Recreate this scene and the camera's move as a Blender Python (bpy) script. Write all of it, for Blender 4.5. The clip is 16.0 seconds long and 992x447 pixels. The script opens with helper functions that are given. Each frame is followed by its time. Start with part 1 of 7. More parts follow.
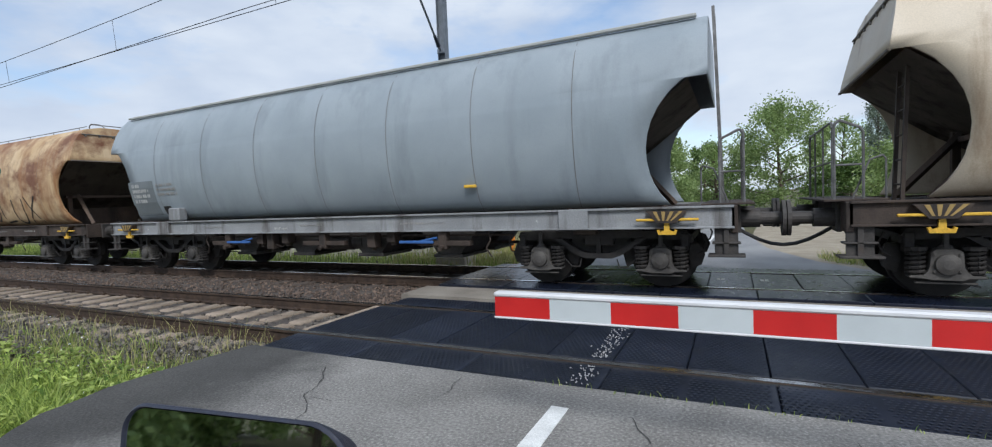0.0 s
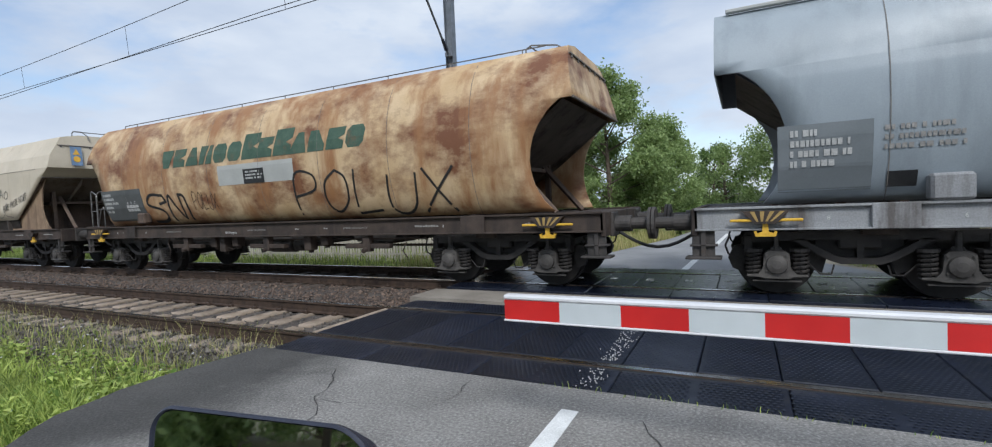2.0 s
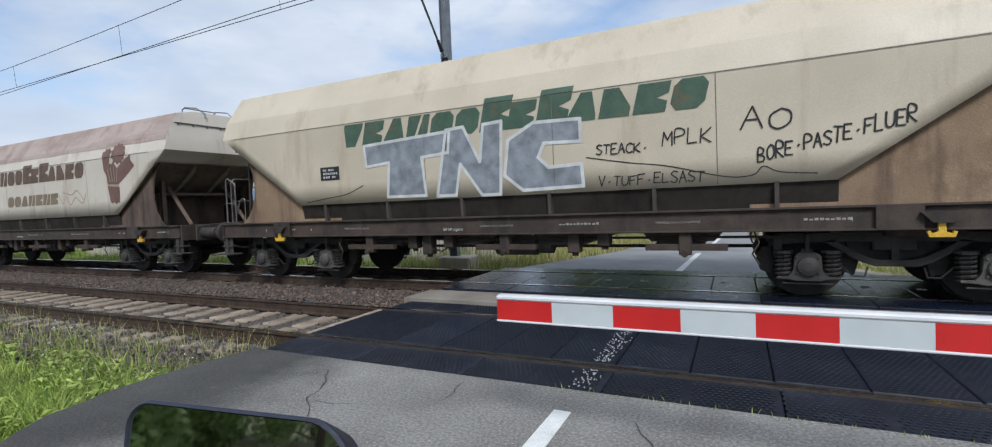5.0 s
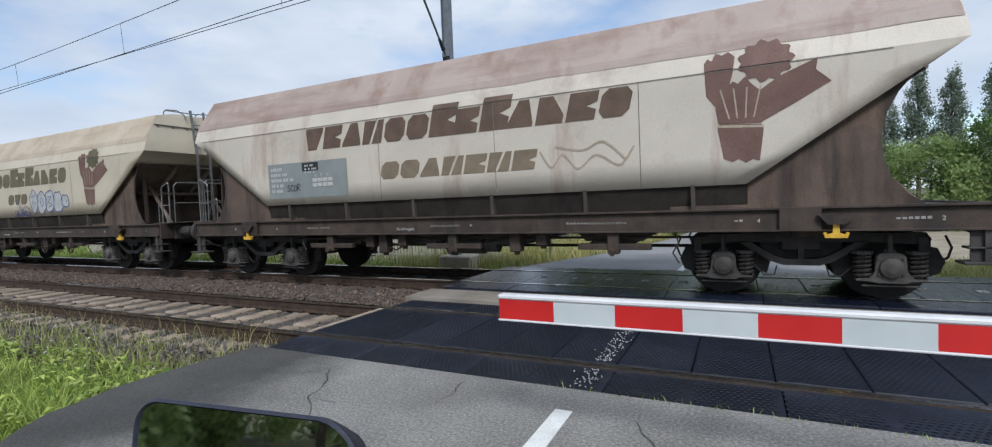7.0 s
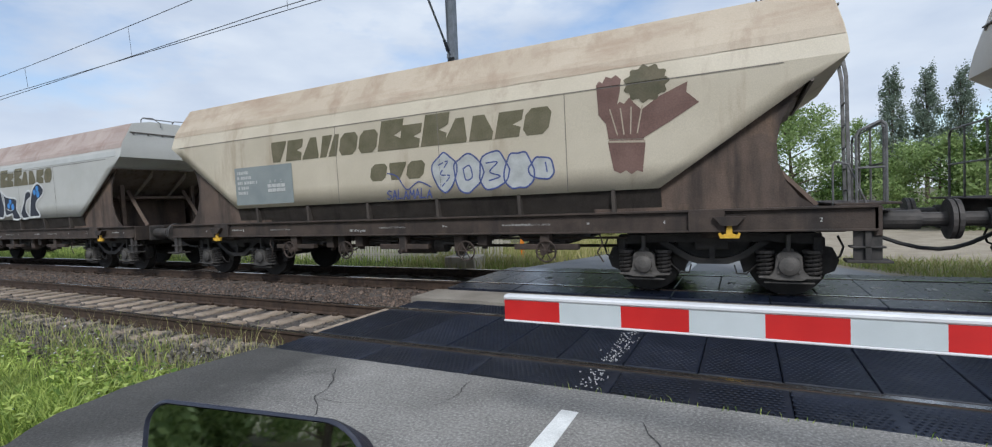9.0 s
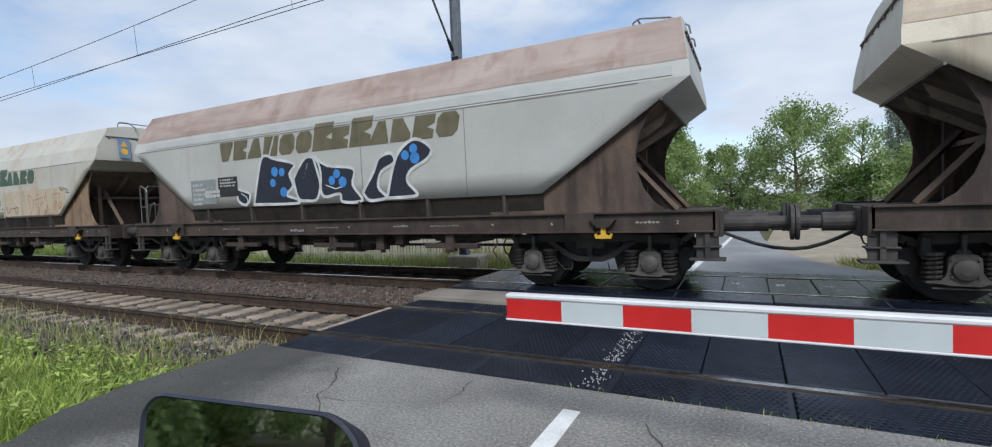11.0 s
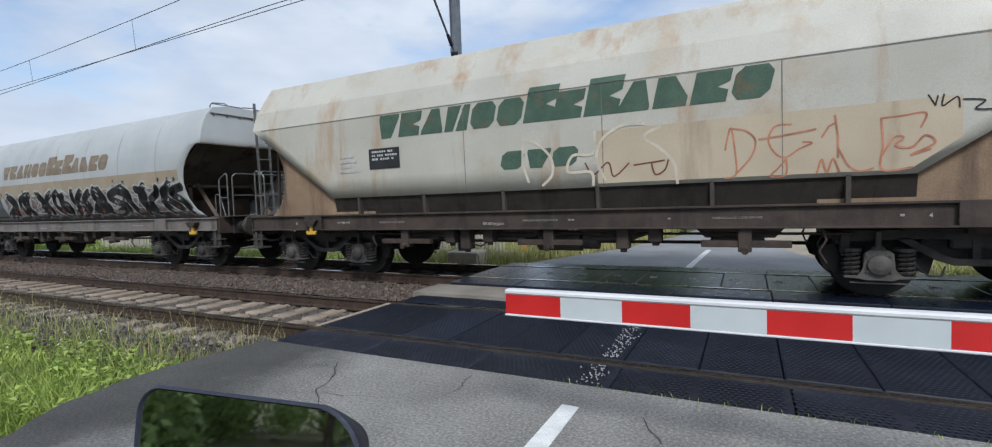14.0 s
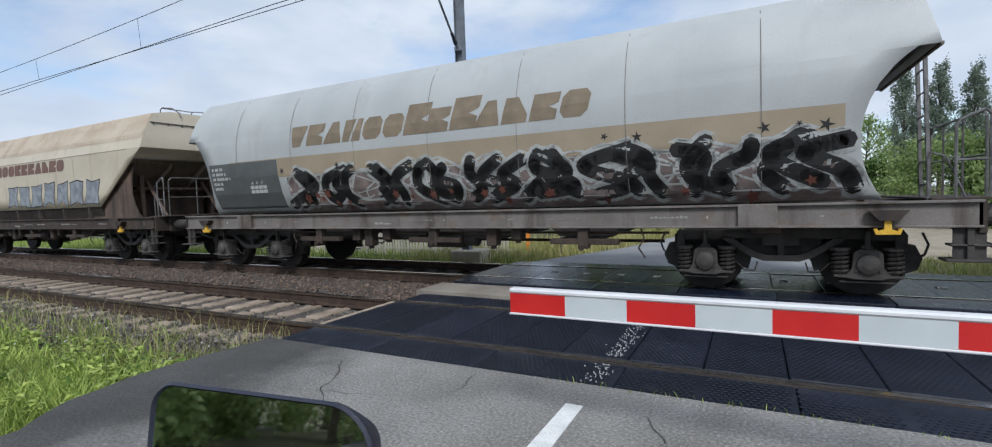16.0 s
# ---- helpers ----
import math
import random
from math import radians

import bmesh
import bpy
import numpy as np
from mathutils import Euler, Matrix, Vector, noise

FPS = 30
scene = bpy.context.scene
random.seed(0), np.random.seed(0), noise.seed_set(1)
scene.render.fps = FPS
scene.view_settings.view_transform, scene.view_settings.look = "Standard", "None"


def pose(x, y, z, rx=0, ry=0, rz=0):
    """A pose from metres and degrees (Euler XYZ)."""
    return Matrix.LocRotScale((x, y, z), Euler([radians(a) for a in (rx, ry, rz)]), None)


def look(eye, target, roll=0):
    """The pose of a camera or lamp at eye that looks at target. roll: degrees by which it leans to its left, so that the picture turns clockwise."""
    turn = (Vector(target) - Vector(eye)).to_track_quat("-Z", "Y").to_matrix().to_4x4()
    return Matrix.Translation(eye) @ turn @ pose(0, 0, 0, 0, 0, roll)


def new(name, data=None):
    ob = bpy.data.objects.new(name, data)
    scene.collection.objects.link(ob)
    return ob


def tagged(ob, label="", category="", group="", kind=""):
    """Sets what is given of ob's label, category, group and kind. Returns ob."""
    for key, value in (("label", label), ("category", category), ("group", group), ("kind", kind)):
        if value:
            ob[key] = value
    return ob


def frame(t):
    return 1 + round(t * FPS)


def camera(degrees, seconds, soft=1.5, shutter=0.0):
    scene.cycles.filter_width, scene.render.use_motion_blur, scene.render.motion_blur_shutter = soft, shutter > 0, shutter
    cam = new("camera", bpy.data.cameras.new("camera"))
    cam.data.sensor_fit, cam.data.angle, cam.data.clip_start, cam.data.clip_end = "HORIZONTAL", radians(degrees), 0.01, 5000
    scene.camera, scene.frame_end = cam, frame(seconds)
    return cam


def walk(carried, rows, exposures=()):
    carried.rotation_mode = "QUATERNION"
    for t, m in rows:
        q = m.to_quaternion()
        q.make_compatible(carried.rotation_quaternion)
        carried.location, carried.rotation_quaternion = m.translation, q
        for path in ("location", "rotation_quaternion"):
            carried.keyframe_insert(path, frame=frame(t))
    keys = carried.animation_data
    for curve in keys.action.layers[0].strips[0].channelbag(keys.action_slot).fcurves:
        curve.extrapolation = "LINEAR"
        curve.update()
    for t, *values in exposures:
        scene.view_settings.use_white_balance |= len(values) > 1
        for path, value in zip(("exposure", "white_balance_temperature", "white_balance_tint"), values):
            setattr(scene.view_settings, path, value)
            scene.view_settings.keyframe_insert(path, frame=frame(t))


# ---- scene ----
from mathutils.geometry import tessellate_polygon

# The level crossing lies along y; the tracks run along x; z = 0 is the top of the rails.
CAM = [
    (0.0, 0.0005, -4.1478, 1.4248, 25.667, -2.674, -2.338),
    (0.5, 0.0089, -4.1421, 1.4225, 25.836, -2.668, -2.472),
    (1.0, 0.0010, -4.1524, 1.4274, 25.970, -2.584, -2.628),
    (1.5, -0.0034, -4.1597, 1.4312, 26.225, -2.498, -2.602),
    (2.0, -0.0063, -4.1586, 1.4287, 26.523, -2.345, -2.501),
    (2.5, -0.0049, -4.1484, 1.4223, 26.614, -2.217, -2.463),
    (3.0, 0.0012, -4.1461, 1.4220, 26.485, -2.154, -2.451),
    (3.5, 0.0081, -4.1471, 1.4211, 26.226, -2.155, -2.471),
    (4.0, 0.0115, -4.1522, 1.4210, 26.090, -2.140, -2.415),
    (6.5, 0.0020, -4.1526, 1.4208, 26.040, -2.262, -2.256),
    (7.0, 0.0015, -4.1552, 1.4217, 26.108, -2.286, -2.161),
    (7.5, 0.0000, -4.1512, 1.4189, 26.188, -2.311, -2.078),
    (8.0, 0.0020, -4.1517, 1.4192, 26.336, -2.244, -2.030),
    (8.5, 0.0039, -4.1468, 1.4185, 26.440, -2.205, -2.180),
    (9.0, -0.0004, -4.1558, 1.4228, 26.693, -2.213, -2.320),
    (11.5, 0.0069, -4.1502, 1.4160, 27.137, -2.265, -2.135),
    (12.0, 0.0063, -4.1480, 1.4144, 27.091, -2.355, -2.130),
    (12.5, 0.0010, -4.1469, 1.4134, 27.083, -2.437, -2.026),
    (13.0, 0.0022, -4.1465, 1.4132, 27.032, -2.577, -2.031),
    (13.5, 0.0050, -4.1481, 1.4120, 27.037, -2.628, -2.000),
    (14.0, 0.0035, -4.1486, 1.4137, 27.026, -2.693, -1.976),
    (14.5, 0.0032, -4.1476, 1.4128, 27.141, -2.729, -1.968),
    (15.0, -0.0031, -4.1460, 1.4114, 27.211, -2.734, -1.935),
    (15.5, -0.0044, -4.1482, 1.4122, 27.324, -2.780, -1.853),
    (16.0, -0.0026, -4.1531, 1.4142, 27.420, -2.824, -1.873),
]


def cam_pose(x, y, z, yaw, pitch, roll):
    a, b = radians(yaw), radians(pitch)
    way = Vector((-math.sin(a) * math.cos(b), math.cos(a) * math.cos(b), math.sin(b)))
    return look((x, y, z), Vector((x, y, z)) + way, roll)


cam = camera(90.06, 16.0, soft=1.15)
walk(cam, [(r[0], cam_pose(*r[1:])) for r in CAM], [(0, 0.33, 6130, 9), (16, 0.33, 6130, 9)])

# ---- light: bright broken cloud, soft high sun ----
SUN_EL, SUN_AZ = 46.0, 150.0
world = bpy.data.worlds.new("sky")
scene.world = world
world.use_nodes = True
wn, wl = world.node_tree.nodes, world.node_tree.links
wn.clear()
sky = wn.new("ShaderNodeTexSky")
sky.sky_type, sky.sun_disc = "NISHITA", False
sky.sun_elevation, sky.sun_rotation = radians(SUN_EL), radians(SUN_AZ)
sky.air_density, sky.dust_density = 1.0, 0.6
bg_sky = wn.new("ShaderNodeBackground")
bg_sky.inputs["Strength"].default_value = 0.13
bg_cloud = wn.new("ShaderNodeBackground")
bg_cloud.inputs["Strength"].default_value = 0.72
tc = wn.new("ShaderNodeTexCoord")
mp = wn.new("ShaderNodeMapping")
mp.inputs["Scale"].default_value = (1.0, 1.0, 2.6)
mp.inputs["Location"].default_value = (0.9, 0.0, 0.0)
n1 = wn.new("ShaderNodeTexNoise")
n1.inputs["Scale"].default_value, n1.inputs["Detail"].default_value, n1.inputs["Roughness"].default_value = 2.2, 7, 0.55
cover = wn.new("ShaderNodeValToRGB")
cover.color_ramp.elements[0].position, cover.color_ramp.elements[1].position = 0.31, 0.49
n2 = wn.new("ShaderNodeTexNoise")
n2.inputs["Scale"].default_value, n2.inputs["Detail"].default_value = 3.4, 8
tone = wn.new("ShaderNodeValToRGB")
tone.color_ramp.elements[0].position, tone.color_ramp.elements[1].position = 0.3, 0.72
tone.color_ramp.elements[0].color = (0.55, 0.64, 0.80, 1)
tone.color_ramp.elements[1].color = (0.88, 0.93, 1.0, 1)
mixw = wn.new("ShaderNodeMixShader")
outw = wn.new("ShaderNodeOutputWorld")
wl.new(tc.outputs["Generated"], mp.inputs["Vector"])
wl.new(mp.outputs["Vector"], n1.inputs["Vector"])
wl.new(mp.outputs["Vector"], n2.inputs["Vector"])
wl.new(n1.outputs["Fac"], cover.inputs["Fac"])
wl.new(n2.outputs["Fac"], tone.inputs["Fac"])
wl.new(tone.outputs["Color"], bg_cloud.inputs["Color"])
wl.new(sky.outputs["Color"], bg_sky.inputs["Color"])
wl.new(cover.outputs["Color"], mixw.inputs["Fac"])
wl.new(bg_sky.outputs[0], mixw.inputs[1])
wl.new(bg_cloud.outputs[0], mixw.inputs[2])
wl.new(mixw.outputs[0], outw.inputs["Surface"])

sun_data = bpy.data.lights.new("sun", "SUN")
sun_data.energy, sun_data.angle, sun_data.color = 2.1, radians(16), (1.0, 0.975, 0.94)
sun = new("sun", sun_data)
_e, _a = radians(SUN_EL), radians(SUN_AZ)
sun.matrix_world = look((0, 0, 30), Vector((0, 0, 30)) - Vector((math.sin(_a) * math.cos(_e), math.cos(_a) * math.cos(_e), math.sin(_e))))


# ---- materials ----
def rgba(c):
    return (c[0], c[1], c[2], 1)


def mat(name, c1, c2, rough=0.6, metal=0.0, scale=3.0, fine=60.0, bump=0.15, streak=None, streak_at=(0.52, 0.66), patch=None,
        patch_at=(0.55, 0.68), patch_scale=0.9, objvar=0.0, spec=0.5, stretch=(1, 1, 1), patch_stretch=(1, 1, 1), grain_amp=0.40):
    """Two blended tones, fine grain with relief, and, where given, run-down streaks and broad worn patches."""
    m = bpy.data.materials.new(name)
    m.use_nodes = True
    nt = m.node_tree
    nd, ln = nt.nodes, nt.links
    bs = nd["Principled BSDF"]
    bs.inputs["Roughness"].default_value, bs.inputs["Metallic"].default_value = rough, metal
    bs.inputs["Specular IOR Level"].default_value = spec
    co = nd.new("ShaderNodeTexCoord")

    def noise_of(sc, detail=6, st=(1, 1, 1), off=0.0, rgh=0.5):
        ma = nd.new("ShaderNodeMapping")
        ma.inputs["Scale"].default_value = st
        ma.inputs["Location"].default_value = (off, off * 0.7, off * 0.3)
        ln.new(co.outputs["Object"], ma.inputs["Vector"])
        no = nd.new("ShaderNodeTexNoise")
        no.inputs["Scale"].default_value, no.inputs["Detail"].default_value = sc, detail
        no.inputs["Roughness"].default_value = rgh
        ln.new(ma.outputs["Vector"], no.inputs["Vector"])
        return no.outputs["Fac"]

    def ramp(fac, a, b):
        r = nd.new("ShaderNodeMapRange")
        r.inputs["From Min"].default_value, r.inputs["From Max"].default_value = a, b
        ln.new(fac, r.inputs["Value"])
        return r.outputs["Result"]

    def mix(fac, a, b, mode="MIX"):
        x = nd.new("ShaderNodeMix")
        x.data_type, x.blend_type = "RGBA", mode
        if isinstance(fac, float):
            x.inputs[0].default_value = fac
        else:
            ln.new(fac, x.inputs[0])
        for v, i in ((a, 6), (b, 7)):
            if isinstance(v, tuple):
                x.inputs[i].default_value = rgba(v)
            else:
                ln.new(v, x.inputs[i])
        return x.outputs[2]

    col = mix(ramp(noise_of(scale, 7, stretch), 0.34, 0.66), tuple(c1), tuple(c2))
    grain = noise_of(fine, 5)
    g = nd.new("ShaderNodeMapRange")
    g.inputs["To Min"].default_value, g.inputs["To Max"].default_value = 1 - grain_amp, 1 + grain_amp
    ln.new(grain, g.inputs["Value"])
    if patch:
        col = mix(ramp(noise_of(patch_scale, 10, patch_stretch, 7.3, 0.66), *patch_at), col, tuple(patch))
    if streak:
        a = ramp(noise_of(2.2, 9, (1.0, 1.0, 0.16), 3.1, 0.62), *streak_at)
        col = mix(a, col, tuple(streak))
    if objvar:
        oi = nd.new("ShaderNodeObjectInfo")
        v = nd.new("ShaderNodeMapRange")
        v.inputs["To Min"].default_value, v.inputs["To Max"].default_value = 1 - objvar, 1 + objvar
        ln.new(oi.outputs["Random"], v.inputs["Value"])
        mu = nd.new("ShaderNodeVectorMath")
        mu.operation = "SCALE"
        ln.new(col, mu.inputs[0])
        ln.new(v.outputs["Result"], mu.inputs["Scale"])
        col = mu.outputs["Vector"]
    sc = nd.new("ShaderNodeVectorMath")
    sc.operation = "SCALE"
    ln.new(col, sc.inputs[0])
    ln.new(g.outputs["Result"], sc.inputs["Scale"])
    ln.new(sc.outputs["Vector"], bs.inputs["Base Color"])
    rr = nd.new("ShaderNodeMapRange")
    rr.inputs["To Min"].default_value, rr.inputs["To Max"].default_value = max(0.03, rough - 0.15), min(1, rough + 0.15)
    ln.new(noise_of(scale * 3, 4), rr.inputs["Value"])
    ln.new(rr.outputs["Result"], bs.inputs["Roughness"])
    if bump:
        bu = nd.new("ShaderNodeBump")
        bu.inputs["Strength"].default_value, bu.inputs["Distance"].default_value = bump, 0.01
        ln.new(grain, bu.inputs["Height"])
        ln.new(bu.outputs["Normal"], bs.inputs["Normal"])
    return m


def island_mat(name, c1, c2, rough=0.7, translucent=0.0, mottle=0.0):
    """Each small joined piece takes its own tone between two colours."""
    m = bpy.data.materials.new(name)
    m.use_nodes = True
    nd, ln = m.node_tree.nodes, m.node_tree.links
    bs = nd["Principled BSDF"]
    bs.inputs["Roughness"].default_value = rough
    ge = nd.new("ShaderNodeNewGeometry")
    x = nd.new("ShaderNodeMix")
    x.data_type = "RGBA"
    ln.new(ge.outputs["Random Per Island"], x.inputs[0])
    x.inputs[6].default_value, x.inputs[7].default_value = rgba(c1), rgba(c2)
    if mottle:
        co = nd.new("ShaderNodeTexCoord")
        no = nd.new("ShaderNodeTexNoise")
        no.inputs["Scale"].default_value, no.inputs["Detail"].default_value = mottle, 4
        ln.new(co.outputs["Object"], no.inputs["Vector"])
        mr = nd.new("ShaderNodeMapRange")
        mr.inputs["From Min"].default_value, mr.inputs["From Max"].default_value = 0.3, 0.7
        mr.inputs["To Min"].default_value, mr.inputs["To Max"].default_value = 0.55, 1.45
        ln.new(no.outputs["Fac"], mr.inputs["Value"])
        vm = nd.new("ShaderNodeVectorMath")
        vm.operation = "SCALE"
        ln.new(x.outputs[2], vm.inputs[0])
        ln.new(mr.outputs["Result"], vm.inputs["Scale"])
        ln.new(vm.outputs["Vector"], bs.inputs["Base Color"])
    else:
        ln.new(x.outputs[2], bs.inputs["Base Color"])
    if translucent:
        tr = nd.new("ShaderNodeBsdfTranslucent")
        ln.new(x.outputs[2], tr.inputs["Color"])
        ms = nd.new("ShaderNodeMixShader")
        ms.inputs[0].default_value = translucent
        ln.new(bs.outputs[0], ms.inputs[1])
        ln.new(tr.outputs[0], ms.inputs[2])
        ln.new(ms.outputs[0], nd["Material Output"].inputs["Surface"])
    return m


def road_mat():
    """Fine-grained worn asphalt; a dark tarred margin along the verge fades unevenly into the paler lane, with broad stains."""
    m = mat("asphalt", (0.165, 0.157, 0.146), (0.232, 0.222, 0.206), 0.88, scale=1.6, fine=46, bump=1.0, grain_amp=0.85, patch=(0.36, 0.345, 0.32), patch_at=(0.50, 0.70), patch_scale=58)
    nd, ln = m.node_tree.nodes, m.node_tree.links
    bs = nd["Principled BSDF"]
    old = bs.inputs["Base Color"].links[0].from_socket
    co = nd.new("ShaderNodeTexCoord")
    sep = nd.new("ShaderNodeSeparateXYZ")
    ln.new(co.outputs["Object"], sep.inputs[0])
    no = nd.new("ShaderNodeTexNoise")
    no.inputs["Scale"].default_value, no.inputs["Detail"].default_value, no.inputs["Roughness"].default_value = 1.8, 9, 0.65
    ln.new(co.outputs["Object"], no.inputs["Vector"])
    wob = nd.new("ShaderNodeMath")
    wob.operation = "MULTIPLY_ADD"
    wob.inputs[1].default_value = 1.5
    ln.new(no.outputs["Fac"], wob.inputs[0])
    ln.new(sep.outputs["X"], wob.inputs[2])
    edge = nd.new("ShaderNodeMapRange")
    edge.inputs["From Min"].default_value, edge.inputs["From Max"].default_value = -3.10, -2.30
    edge.inputs["To Min"].default_value, edge.inputs["To Max"].default_value = 0.30, 1.0
    ln.new(wob.outputs[0], edge.inputs["Value"])
    stain = nd.new("ShaderNodeTexNoise")
    stain.inputs["Scale"].default_value, stain.inputs["Detail"].default_value = 0.7, 8
    ln.new(co.outputs["Object"], stain.inputs["Vector"])
    sr = nd.new("ShaderNodeMapRange")
    sr.inputs["From Min"].default_value, sr.inputs["From Max"].default_value = 0.35, 0.65
    sr.inputs["To Min"].default_value, sr.inputs["To Max"].default_value = 0.82, 1.12
    ln.new(stain.outputs["Fac"], sr.inputs["Value"])
    mul = nd.new("ShaderNodeMath")
    mul.operation = "MULTIPLY"
    ln.new(edge.outputs["Result"], mul.inputs[0])
    ln.new(sr.outputs["Result"], mul.inputs[1])
    vm = nd.new("ShaderNodeVectorMath")
    vm.operation = "SCALE"
    ln.new(old, vm.inputs[0])
    ln.new(mul.outputs[0], vm.inputs["Scale"])
    ln.new(vm.outputs["Vector"], bs.inputs["Base Color"])
    return m


